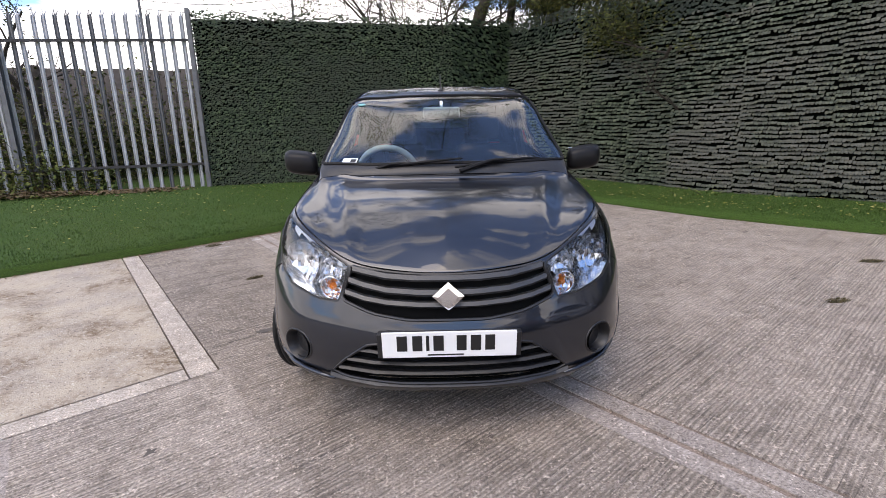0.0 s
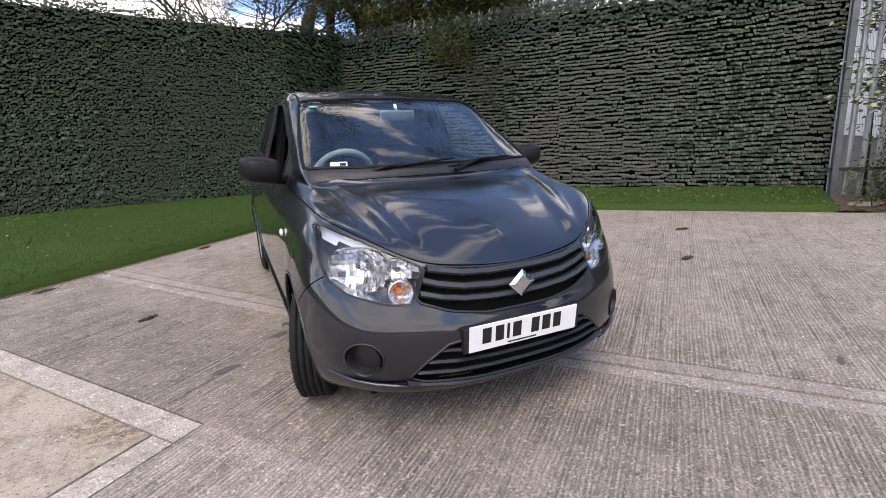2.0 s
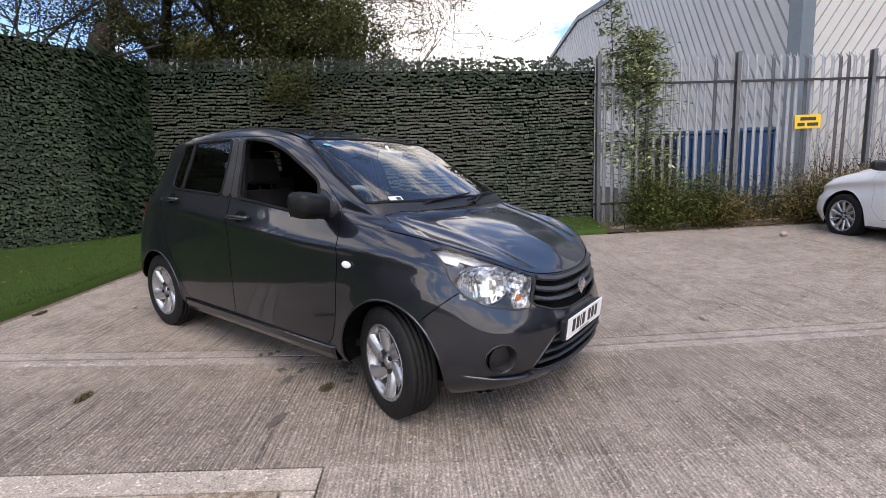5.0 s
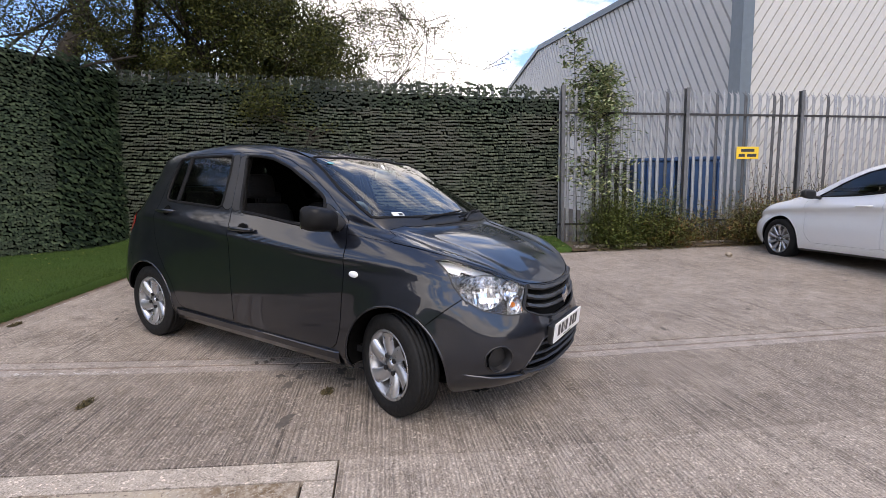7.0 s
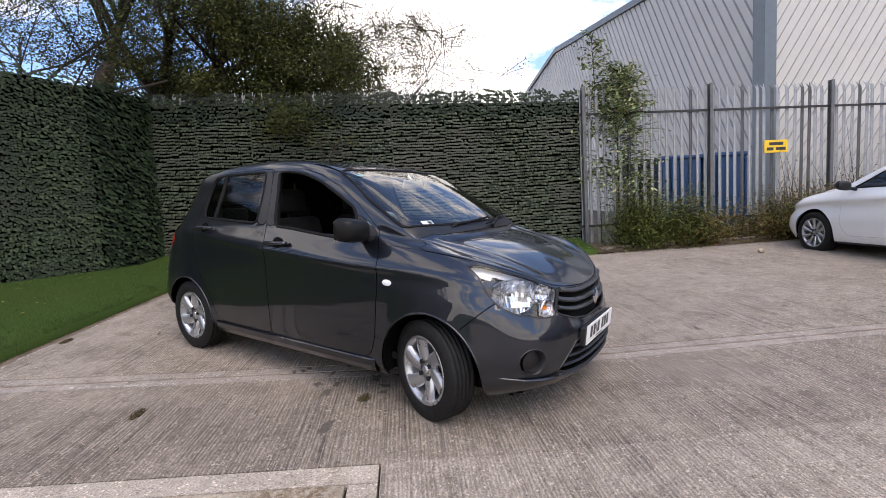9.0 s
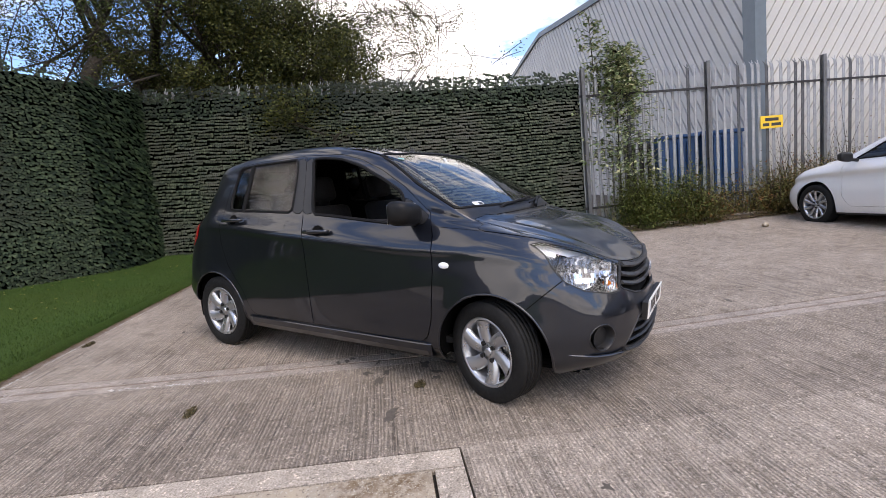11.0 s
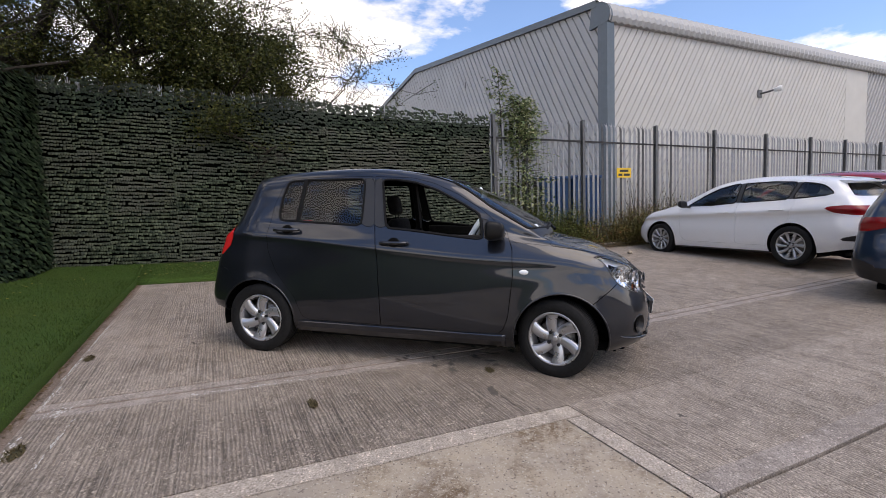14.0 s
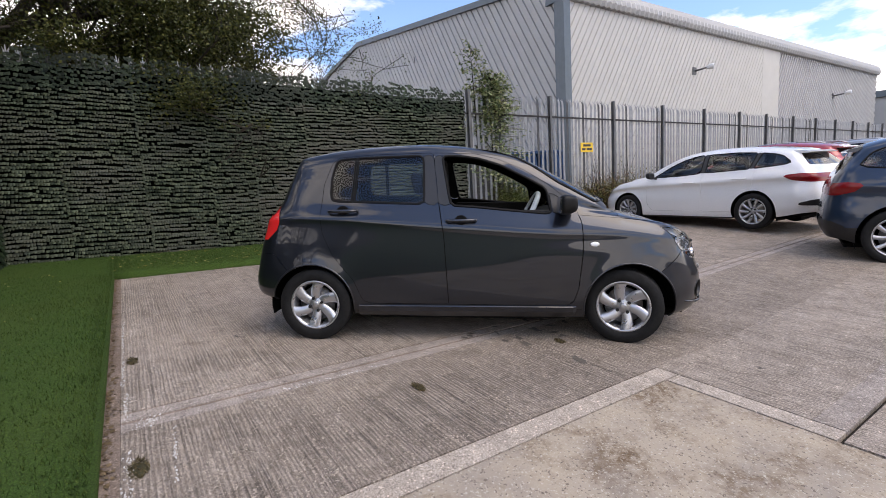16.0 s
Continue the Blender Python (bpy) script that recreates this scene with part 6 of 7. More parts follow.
    part("inner_mirror", bm, M_COVER, cab, "rear-view mirror in pale wrap", True)
    for x in (-0.355, 0.355):
        seat("seat", x, 1.22, 0.42).parent = cab
    bm = bmesh.new()
    box(bm, -0.60, 0.60, 1.80, 2.25, 0.40, 0.56, 0.05)
    box(bm, -0.60, 0.60, -0.06, 0.06, 0, 0.52, 0.05, m=Matrix.Translation((0, 2.25, 0.50)) @ Matrix.Rotation(radians(-16), 4, "X"))
    part("rear_bench", bm, M_SEAT, cab, "", True)
    for x in (-0.36, 0.36):
        bm = bmesh.new()
        box(bm, x - 0.12, x + 0.12, 2.36, 2.44, 1.04, 1.17, 0.03)
        part("rear_headrest", bm, M_SEAT, cab, "", True)
    for sgn in (-1, 1):
        bm = bmesh.new()
        box(bm, sgn * 0.665 - 0.02, sgn * 0.665 + 0.02, 1.42, 1.50, 0.3, 1.0, 0.01)
        tube(bm, [(sgn * 0.655, 1.45, 1.0), (sgn * 0.60, 1.47, 1.30), (sgn * 0.55, 1.48, 1.46)], 0.035, 6)
        part("pillar_trim", bm, M_DASH, cab)
    # wheels
    meshes = wheel_parts(0.287, 0.193, 0.168, 6, 0.26, 4, True, 0.032)
    z0 = 0.285
    wheel(car, meshes, -0.712, 0.0, z0, -19, 8)
    wheel(car, meshes, 0.712, 0.0, z0, -19, 40)
    wheel(car, meshes, -0.720, 2.425, z0, 0, 26)
    wheel(car, meshes, 0.720, 2.425, z0, 0, 10)
    # underside
    bm = bmesh.new()
    box(bm, -0.60, 0.60, -0.50, 2.70, 0.19, 0.24, 0.02)
    part("underside", bm, M_GAP, car)
    return car


M_BAR = plain("grey_grille_bar", (0.030, 0.031, 0.033), 0.36)
M_SHINE = plain("lamp_silvering", (0.80, 0.81, 0.83), 0.16, 0.9, 0.06)
# silver made paler, the sky's reflection held in its colour
M_SATIN = plain("sky_pale_silver_plastic", (0.82, 0.83, 0.85), 0.42, 0.25, 0.05)
M_BEZEL = plain("lamp_bezel", (0.10, 0.102, 0.108), 0.24, 0.45, 0.1)
M_MIRROR = plain("satin_black_plastic", (0.006, 0.006, 0.0065), 0.42, 0.0, 0.15, 20, Specular_IOR_Level=0.22)
hatchback()
# ---------------------------------------------------------------- other cars


def parked(name, label, place, turn, paint_m, k, tall=1.0, rails=False, wheels=10, clad=False, glass=None, tail=1.0):
    """A parked estate or tall estate; k lengthens it, tall raises it. Front towards its own -y, axle at its origin."""
    car = thing(name, label, "car", Matrix.Translation(place) @ Matrix.Rotation(radians(turn), 4, "Z"))
    side_y = (0.02, 0.42, 0.75, 1.15, 1.62, 2.15, 2.65, 3.10)
    T = lambda z: z if z < 0.45 else 0.45 + (z - 0.45) * tall
    L = lambda y: k * (y if y < 2.665 else 2.665 + (y - 2.665) * tail)

    def flank(front, xs, zs, rear):
        return [(x, L(y), T(z)) for x, y, z in front + list(zip(xs, side_y, zs)) + rear]

    rows = [
        flank([(0, -0.78, 0.19), (0.3, -0.77, 0.19), (0.55, -0.72, 0.2), (0.72, -0.58, 0.21), (0.82, -0.38, 0.21)], (0.84,) * 8, (0.2, 0.18, 0.18, 0.18, 0.18, 0.18, 0.2, 0.24),
              [(0.82, 3.38, 0.30), (0.70, 3.55, 0.32), (0.45, 3.60, 0.32), (0, 3.61, 0.32)]),
        flank([(0, -0.91, 0.30), (0.3, -0.89, 0.30), (0.55, -0.83, 0.32), (0.76, -0.66, 0.35), (0.875, -0.40, 0.37)], (0.895, 0.885, 0.88, 0.88, 0.88, 0.88, 0.89, 0.895), (0.36, 0.30, 0.29, 0.29, 0.29, 0.29, 0.32, 0.38),
              [(0.87, 3.40, 0.42), (0.76, 3.60, 0.43), (0.48, 3.67, 0.43), (0, 3.68, 0.43)]),
        flank([(0, -0.93, 0.50), (0.3, -0.91, 0.50), (0.55, -0.84, 0.52), (0.76, -0.66, 0.55), (0.885, -0.38, 0.58)], (0.905, 0.90, 0.90, 0.90, 0.90, 0.90, 0.905, 0.905), (0.58, 0.54, 0.53, 0.53, 0.53, 0.54, 0.56, 0.60),
              [(0.88, 3.40, 0.62), (0.765, 3.60, 0.62), (0.48, 3.67, 0.62), (0, 3.68, 0.62)]),
        flank([(0, -0.91, 0.66), (0.28, -0.885, 0.665), (0.52, -0.81, 0.68), (0.72, -0.62, 0.71), (0.86, -0.35, 0.76)], (0.885, 0.89, 0.895, 0.895, 0.895, 0.895, 0.895, 0.885), (0.80, 0.82, 0.83, 0.84, 0.85, 0.86, 0.88, 0.90),
              [(0.845, 3.38, 0.90), (0.735, 3.55, 0.89), (0.47, 3.61, 0.88), (0, 3.62, 0.87)]),
        flank([(0, -0.86, 0.75), (0.26, -0.835, 0.755), (0.48, -0.75, 0.77), (0.66, -0.55, 0.82), (0.79, -0.30, 0.88)], (0.82, 0.82, 0.82, 0.825, 0.825, 0.825, 0.82, 0.80), (0.93, 0.96, 0.98, 1.0, 1.02, 1.04, 1.07, 1.09),
              [(0.76, 3.36, 1.08), (0.66, 3.47, 1.05), (0.43, 3.52, 1.04), (0, 3.53, 1.03)]),
        flank([(0, -0.80, 0.79), (0.22, -0.72, 0.81), (0.40, -0.60, 0.84), (0.56, -0.40, 0.88), (0.68, -0.15, 0.92)], (0.73, 0.765, 0.745, 0.735, 0.73, 0.725, 0.715, 0.70), (0.955, 1.02, 1.10, 1.20, 1.25, 1.26, 1.245, 1.215),
              [(0.665, 3.27, 1.19), (0.58, 3.36, 1.175), (0.38, 3.40, 1.165), (0, 3.41, 1.165)]),
        flank([(0, -0.72, 0.83), (0.17, -0.58, 0.855), (0.30, -0.42, 0.885), (0.44, -0.20, 0.92), (0.56, 0.02, 0.95)], (0.67, 0.70, 0.655, 0.615, 0.595, 0.59, 0.58, 0.565), (0.98, 1.055, 1.22, 1.375, 1.440, 1.445, 1.412, 1.355),
              [(0.54, 3.18, 1.325), (0.48, 3.24, 1.31), (0.3, 3.27, 1.305), (0, 3.28, 1.305)]),
        flank([(0, -0.62, 0.86), (0, -0.42, 0.89), (0, -0.25, 0.92), (0, -0.08, 0.95), (0, 0.10, 0.97)], (0,) * 8, (1.0, 1.07, 1.24, 1.41, 1.485, 1.495, 1.460, 1.395),
              [(0, 3.22, 1.355), (0, 3.27, 1.335), (0, 3.29, 1.325), (0, 3.295, 1.325)]),
    ]
    rows.insert(3, [(x * 0.984 if x > 0.7 else x, y, z - 0.024 * tall) for x, y, z in rows[3]])
    rows[4] = [(x * 1.006 if x > 0.7 else x, y, z) for x, y, z in rows[4]]
    sh = Shell(rows, [3, 4, 5, 1, 5, 5, 6, 7], [4, 4, 5, 6, 7, 7, 6, 8, 8, 8, 8, 8, 7, 5, 5, 4])
    wb, rt = 2.665 * k, 0.325 if tall < 1.05 else 0.345

    def yz(poly):
        f = inside([(L(y), T(z)) for y, z in poly])
        return lambda co, r, c: f(co.y, co.z)
    for cy in (0.0, wb):
        sh.cut("arch", lambda co, r, c, cy=cy: math.hypot(co.y - cy, co.z - rt) - rt - 0.055, lambda p, cy=cy: p.x > 0.6 and abs(p.y - cy) < 0.6 and p.z < 0.9)
    hi = lambda p: p.x > 0.45 and p.z > 0.9
    sh.cut("front_window", yz([(0.62, 1.01), (0.95, 1.20), (1.25, 1.33), (1.55, 1.395), (1.66, 1.40), (1.66, 1.055), (1.2, 1.02)]), hi)
    sh.cut("rear_window", yz([(1.75, 1.398), (2.25, 1.397), (2.62, 1.370), (2.56, 1.09), (1.75, 1.058)]), hi)
    sh.cut("quarter_window", yz([(2.69, 1.362), (2.92, 1.325), (3.04, 1.285), (3.19, 1.165), (3.10, 1.135), (2.63, 1.095)]), hi)
    sh.cut("windscreen", lambda co, r, c: max(7.12 - r, 6.05 - c, c - 8.3) * 0.1, lambda p: p.z > 0.95 and 0.1 < p.y < 1.6)
    sh.cut("rear_screen", lambda co, r, c: max(5.5 - r, r - 7.2, 13.9 - c) * 0.1, lambda p: p.z > 1.0 and p.y > L(3.0))
    sh.cut("tail_lamp", yz([(3.10, 0.955), (3.26, 0.865), (3.48, 0.825), (3.8, 0.825), (3.8, 0.945), (3.38, 0.975)]), lambda p: p.y > L(3.0) and p.x > 0.25)
    sh.cut("reflector", yz([(3.36, 0.475), (3.40, 0.44), (3.8, 0.43), (3.8, 0.56), (3.55, 0.53)]), lambda p: p.y > L(3.2) and p.x > 0.3)
    sh.cut("headlamp", yz([(-0.30, 0.865), (-0.55, 0.70), (-1.0, 0.64), (-1.0, 0.78), (-0.6, 0.84)]), lambda p: p.y < -0.2 and p.x > 0.4)
    sh.cut("front_door", yz([(1.70, 1.42), (1.70, 0.31), (0.62, 0.31), (0.50, 0.45), (0.47, 0.95), (0.62, 1.05), (0.95, 1.235), (1.25, 1.365)]), lambda p: p.x > 0.5)
    sh.cut("rear_door", yz([(1.70, 1.42), (1.70, 0.31), (2.30, 0.31), (2.40, 0.50), (2.62, 0.75), (2.68, 1.0), (2.66, 1.40)]), lambda p: p.x > 0.5)
    for poly in ([(1.65, 1.402), (1.76, 1.402), (1.76, 1.056), (1.65, 1.054)], [(2.61, 1.372), (2.70, 1.362), (2.64, 1.094), (2.55, 1.09)]):
        sh.cut("pillar_ahead" if poly[0][0] < 2 else "pillar_behind", yz(poly), hi, ("front_door", "rear_door", "body"))
    sh.cut("skirt", lambda co, r, c: co.z - (0.46 if clad else 0.21), lambda p: p.z < 0.6)
    g = glass or M_GLASS_D
    part("body", sh.panel("body"), paint_m, car, "", True)
    part("inner_skin", sh.panel(["front_door", "rear_door"], 0, 0, 0, -0.012), M_GAP, car, "", True)
    part("skirt", sh.panel("skirt"), M_TRIM, car, "", True)
    part("windscreen", sh.panel("windscreen"), g, car, "", True)
    part("rear_screen", sh.panel("rear_screen"), g, car, "dark rear screen", True)
    for sgn in (-1, 1):
        d = part("front_door", sh.panel("front_door", sgn, 0.003, 0.01), paint_m, car, "", True)
        e = part("rear_door", sh.panel("rear_door", sgn, 0.003, 0.01), paint_m, car, "", True)
        part("window_glass", sh.panel("front_window", sgn), g, d, "", True)
        part("window_glass", sh.panel("rear_window", sgn), g, e, "", True)
        part("quarter_glass", sh.panel("quarter_window", sgn), g, car, "", True)
        for w, own in (("front_window", d), ("rear_window", e), ("quarter_window", car)):
            part("window_seal", beading(sh.rim(w), sgn, 0.011), M_SEAL, own)
        part("tail_lamp", sh.panel("tail_lamp", sgn, 0, 0, 0.004), M_REDD, car, "dark red tail lamp", True)
        part("pillar_trim", sh.panel("pillar_ahead", sgn, 0, 0, 0.002), M_FILM, car, "", True)
        part("pillar_trim", sh.panel("pillar_behind", sgn, 0, 0, 0.002), M_FILM, car, "", True)
        part("reflector", sh.panel("reflector", sgn, 0, 0, 0.004), M_TRIM, car, "", True)
        part("headlamp", sh.panel("headlamp", sgn, 0, 0, 0.003), M_SHINE, car, "", True)
        for own, y, z in ((d, 1.45, 0.88), (e, 2.42, 0.92)):
            bm = bmesh.new()
            tube(bm, [(sgn * 0.885, (y - 0.12) * k, T(z)), (sgn * 0.925, (y - 0.09) * k, T(z)), (sgn * 0.925, (y + 0.09) * k, T(z)), (sgn * 0.885, (y + 0.12) * k, T(z))], 0.012, 8)
            part("handle", bm, paint_m if not clad else M_TRIM, own, "", True)
        bm = bmesh.new()
        mirror_housing(bm, (sgn * 0.985, 0.66 * k, T(1.05)), (0.10, 0.085, 0.07), sgn)
        tube(bm, [(sgn * 0.82, 0.68 * k, T(0.99)), (sgn * 0.93, 0.67 * k, T(1.01))], 0.025, 8)
        part("door_mirror", bm, M_TRIM, car, "", True)
        for cy in (0.0, wb):
            bm = bmesh.new()
            rr = rt + 0.075
            rings = [[bm.verts.new((sgn * x, cy + rr * math.cos(radians(a)), rt + rr * math.sin(radians(a)))) for a in range(-25, 206, 15)] for x in (0.5, 0.85)]
            for i in range(len(rings[0]) - 1):
                bm.faces.new((rings[0][i], rings[0][i + 1], rings[1][i + 1], rings[1][i]))
            bm.faces.new(rings[0])
            part("wheel_liner", bm, M_GAP, car)
        if rails:
            bm = bmesh.new()
            tube(bm, [(sgn * x, y * k, T(z)) for x, y, z in ((0.60, 1.25, 1.425), (0.60, 1.35, 1.47), (0.59, 2.1, 1.50), (0.575, 2.9, 1.475), (0.565, 3.05, 1.42))], 0.016, 6)
            part("roof_rail", bm, M_ALLOY, car, "silver roof rail", True)
    bm = bmesh.new()
    lip = [[bm.verts.new((x, L(y) + 0.05 * abs(x) * -1, T(z))) for y, z in ((3.10, 1.372), (3.30, 1.352), (3.40, 1.325), (3.38, 1.308), (3.22, 1.312))] for x in (-0.52, -0.26, 0.0, 0.26, 0.52)]
    for p, q in zip(lip, lip[1:]):
        for n in range(5):
            bm.faces.new((p[n], p[(n + 1) % 5], q[(n + 1) % 5], q[n]))
    bm.faces.new(lip[0])
    bm.faces.new(lip[-1][::-1])
    bmesh.ops.recalc_face_normals(bm, faces=bm.faces[:])
    part("spoiler", bm, paint_m, car)
    cab = new("cabin")
    cab.parent = car
    for x in (-0.4, 0.4):
        for y in (1.35 * k, 2.3 * k):
            seat("seat", x, y, 0.45 * tall, 0.5, "dark cloth car seat").parent = cab
    bm = bmesh.new()
    box(bm, -0.75, 0.75, 0.4 * k, L(3.25), 0.3, 0.36)
    box(bm, -0.74, 0.74, 0.45 * k, 0.85 * k, 0.75, T(0.98), 0.05)
    box(bm, -0.7, 0.7, -0.6, L(3.35), 0.19, 0.24)
    part("cabin_floor", bm, M_GAP, cab)
    meshes = wheel_parts(rt, rt - 0.098, 0.205, wheels, 0.10, 5, False, 0.011)
    for sgn in (-1, 1):
        wheel(car, meshes, sgn * 0.80, 0.0, rt, 0, 12, "silver multi-spoke alloy wheel")
        wheel(car, meshes, sgn * 0.80, wb, rt, 0, 30, "silver multi-spoke alloy wheel")
    return car


M_GLASS_E = pane("estate_glass", (0.66, 0.70, 0.70), 1.0, 1.55)
WX, WY, WT = 7.225, -3.055, 124.6
wdir = Vector((math.cos(radians(WT)), math.sin(radians(WT))))


def bay(n, dx=0.0):
    """Places side by side along the fence."""
    x, y = WX - wdir.x * n - 0.823 * dx, WY - wdir.y * n - 0.568 * dx
    return (x, y, lie(x, y) + 0.0)


def settle(place, turn):
    """Height so that the wheels of a parked car touch the falling yard."""
    a = radians(turn)
    zs = []
    for sx, sy in ((-0.8, 0), (0.8, 0), (-0.8, 2.66), (0.8, 2.66)):
        x, y = place[0] + sx * math.cos(a) - sy * math.sin(a), place[1] + sx * math.sin(a) + sy * math.cos(a)
        zs.append(lie(x, y))
    return (place[0], place[1], sum(zs) / 4)


parked("estate_car", "white estate car with silver wheels parked nose to the fence", settle(bay(0), WT), WT, M_WHITE, 1.0, glass=M_GLASS_E)
parked("red_car", "red estate car with silver roof rails parked in a row", settle(bay(2.75, -0.45), WT), WT, M_RED, 0.98, 1.07, True)
parked("silver_car", "silver estate car with roof rails parked in a row", settle(bay(5.4, 0.1), WT), WT, M_SILVER, 0.98, 1.10, True)
parked("dark_car", "dark blue tall car parked in a row", settle(bay(8.0, 0.8), WT), WT, M_NAVY, 0.98, 1.12, True)
SUV_T = -32.0
SUV_R = Matrix.Rotation(radians(SUV_T), 2)
SUV_O = Vector((1.79, -4.04)) - SUV_R @ Vector((-0.80, 2.665 * 0.95))      # from its rear wheel
parked("navy_car", "navy blue tall car with black lower trim and red tail lamps", settle(SUV_O, SUV_T), SUV_T, M_NAVY, 0.95, 1.12, False, 10, True, None, 0.76)

# ---------------------------------------------------------------- trees and shrubs


def tree(name, label, place, height, seed, spread, leaves, leaf_size, mat, trunk_r=0.16, lean=(0.0, 0.0), levels=5, clear=1.5, droop=0.0, twig=0.003, fan=0.55):
    """A branching tree: tapered limbs in one mesh and a crown of single leaves at the twigs."""
    rnd = random.Random(seed)
    base = Vector((place[0], place[1], lie(*place) - 0.1))
    wood = bmesh.new()
    tips = []

    def grow(p, d, length, r, level):
        pts, rad = [p], [r]
        n = 4 if level < 2 else 3
        q, dd = p.copy(), d.copy()
        for i in range(n):
            dd = (dd + Vector((rnd.uniform(-1, 1), rnd.uniform(-1, 1), rnd.uniform(-0.7, 0.8) - droop * level * 0.12)) * 0.17).normalized()
            if level and q.z < base.z + clear + 0.3 and dd.z < 0.25:
                dd = Vector((dd.x, dd.y, 0.35)).normalized()
            q = q + dd * (length / n)
            pts.append(q.copy())
            rad.append(max(twig, r * (1 - 0.5 * (i + 1) / n)))
        tube(wood, pts, rad, 8 if level == 0 else (5 if level < 3 else 3), level < 2)
        if level >= levels - 2:
            tips.extend((pts[k], dd) for k in range(1, len(pts)))
        if level + 1 < levels:
            for i in range(rnd.choice((2, 3, 3, 4)) + (1 if level == 0 else 0)):
                f = rnd.uniform(0.35 if level else 0.55, 1.0)
                j = min(n - 1, int(f * n))
                start = pts[j].lerp(pts[j + 1], f * n - j)
                side = Vector((rnd.uniform(-1, 1), rnd.uniform(-1, 1), rnd.uniform(-0.25, 0.8) - droop * 0.3))
                grow(start, (dd * (1 - fan) + side.normalized() * (fan + 0.15) * spread).normalized(), length * rnd.uniform(0.52, 0.8), rad[j] * 0.62, level + 1)

    grow(base, Vector((lean[0], lean[1], 1)).normalized(), height * 0.42, trunk_r, 0)
    th = thing(name, label, "tree")
    part("trunk", wood, M_BARK, th, "", True)
    vs, fs = [], []
    for _ in range(leaves):
        p, d = rnd.choice(tips)
        c = p + Vector((rnd.gauss(0, 1), rnd.gauss(0, 1), rnd.gauss(0, 1) - droop)) * leaf_size * 2.2
        if c.z < base.z + clear or (c.z < 3.5 and c.y * UX - c.x * UY < 6.0 and rnd.random() < 0.7):
            continue
        a = Vector((rnd.uniform(-1, 1), rnd.uniform(-1, 1), rnd.uniform(-1, 0.4))).normalized()
        b = a.cross(Vector((rnd.uniform(-1, 1), rnd.uniform(-1, 1), rnd.uniform(-1, 1)))).normalized()
        s = leaf_size * rnd.uniform(0.6, 1.3)
        i = len(vs)
        vs += [c - a * s * 0.5, c + b * s * 0.3, c + a * s * 0.55, c - b * s * 0.3]
        fs.append((i, i + 1, i + 2, i + 3))
    tagged(part("crown", raw("crown", vs, fs, mat), mat, th), kind="stuff")
    return th


def shrub(name, label, uv0, uv1, height, n, leaf, mat, seed, sticks=40):
    """A mound of single leaves on thin stems along a strip of the yard."""
    rnd = random.Random(seed)
    th = thing(name, label, "shrub")
    vs, fs = [], []
    humps = [(rnd.random(), rnd.random(), rnd.uniform(0.45, 1.0)) for _ in range(9)]
    wood = bmesh.new()
    stems = []
    for _ in range(sticks):
        ha, hb, k = rnd.choice(humps)
        da, db = rnd.gauss(0, 0.09), rnd.gauss(0, 0.22)
        a, b = min(1, max(0, ha + da)), min(1, max(0, hb + db))
        x, y = yard(uv0[0] + (uv1[0] - uv0[0]) * a, uv0[1] + (uv1[1] - uv0[1]) * b)
        z = lie(x, y)
        h = height * k * rnd.uniform(0.75, 1.1) * max(0.35, 1.05 - abs(da) * 4.5)
        pts = [Vector((x, y, z)), Vector((x + rnd.uniform(-0.12, 0.12), y + rnd.uniform(-0.12, 0.12), z + h * 0.5)), Vector((x + rnd.uniform(-0.3, 0.3), y + rnd.uniform(-0.3, 0.3), z + h))]
        tube(wood, pts, [0.007, 0.005, 0.002], 4, False)
        stems.append(pts)
    tagged(part("undergrowth", wood, M_BARK, th), kind="stuff")
    for _ in range(n):
        s = rnd.choice(stems)
        f = rnd.random() ** 0.8
        p = s[0].lerp(s[1], f * 2) if f < 0.5 else s[1].lerp(s[2], f * 2 - 1)
        c = p + Vector((rnd.gauss(0, 0.15), rnd.gauss(0, 0.15), rnd.gauss(0, 0.07)))
        c.z = max(c.z, lie(c.x, c.y) + 0.02)
        a = Vector((rnd.uniform(-1, 1), rnd.uniform(-1, 1), rnd.uniform(-0.6, 0.6))).normalized()
        b = a.cross(Vector((rnd.uniform(-0.5, 0.5), rnd.uniform(-0.5, 0.5), 1))).normalized()
        z = leaf * rnd.uniform(0.6, 1.3)
        i = len(vs)
        vs += [c - a * z * 0.5, c + b * z * 0.28, c + a * z * 0.55, c - b * z * 0.28]
        fs.append((i, i + 1, i + 2, i + 3))
    tagged(part("foliage", raw("foliage", vs, fs, mat), mat, th), kind="stuff")
    return th


tree("old_tree", "old gnarled tree with mossy limbs and sparse small leaves", (2.0, 8.5), 9.5, 5, 1.05, 22000, 0.043, M_LEAF, 0.30, (0.10, 0.05), 6, 3.3, 0.15)
tree("bushy_tree", "dense dark olive evergreen tree behind the screen", (2.95, 7.55), 8.0, 9, 1.15, 50000, 0.052, M_OLIVE, 0.12, (0.0, 0.1), 6, 2.2, 0.0, fan=0.7)
tree("bushy_tree", "dense dark olive evergreen tree behind the screen", (2.3, 8.9), 9.0, 19, 1.2, 11000, 0.046, M_OLIVE, 0.14, (0.0, 0.1), 6, 2.2, 0.0, fan=0.7)
tree("bushy_tree", "dense low olive-green tree leaning over the screen", (3.75, 6.3), 6.2, 29, 1.15, 75000, 0.048, M_OLIVE, 0.10, (-0.05, -0.05), 6, 2.2, 0.1, fan=0.7)
px, py = yard(-1.6, 6.9)
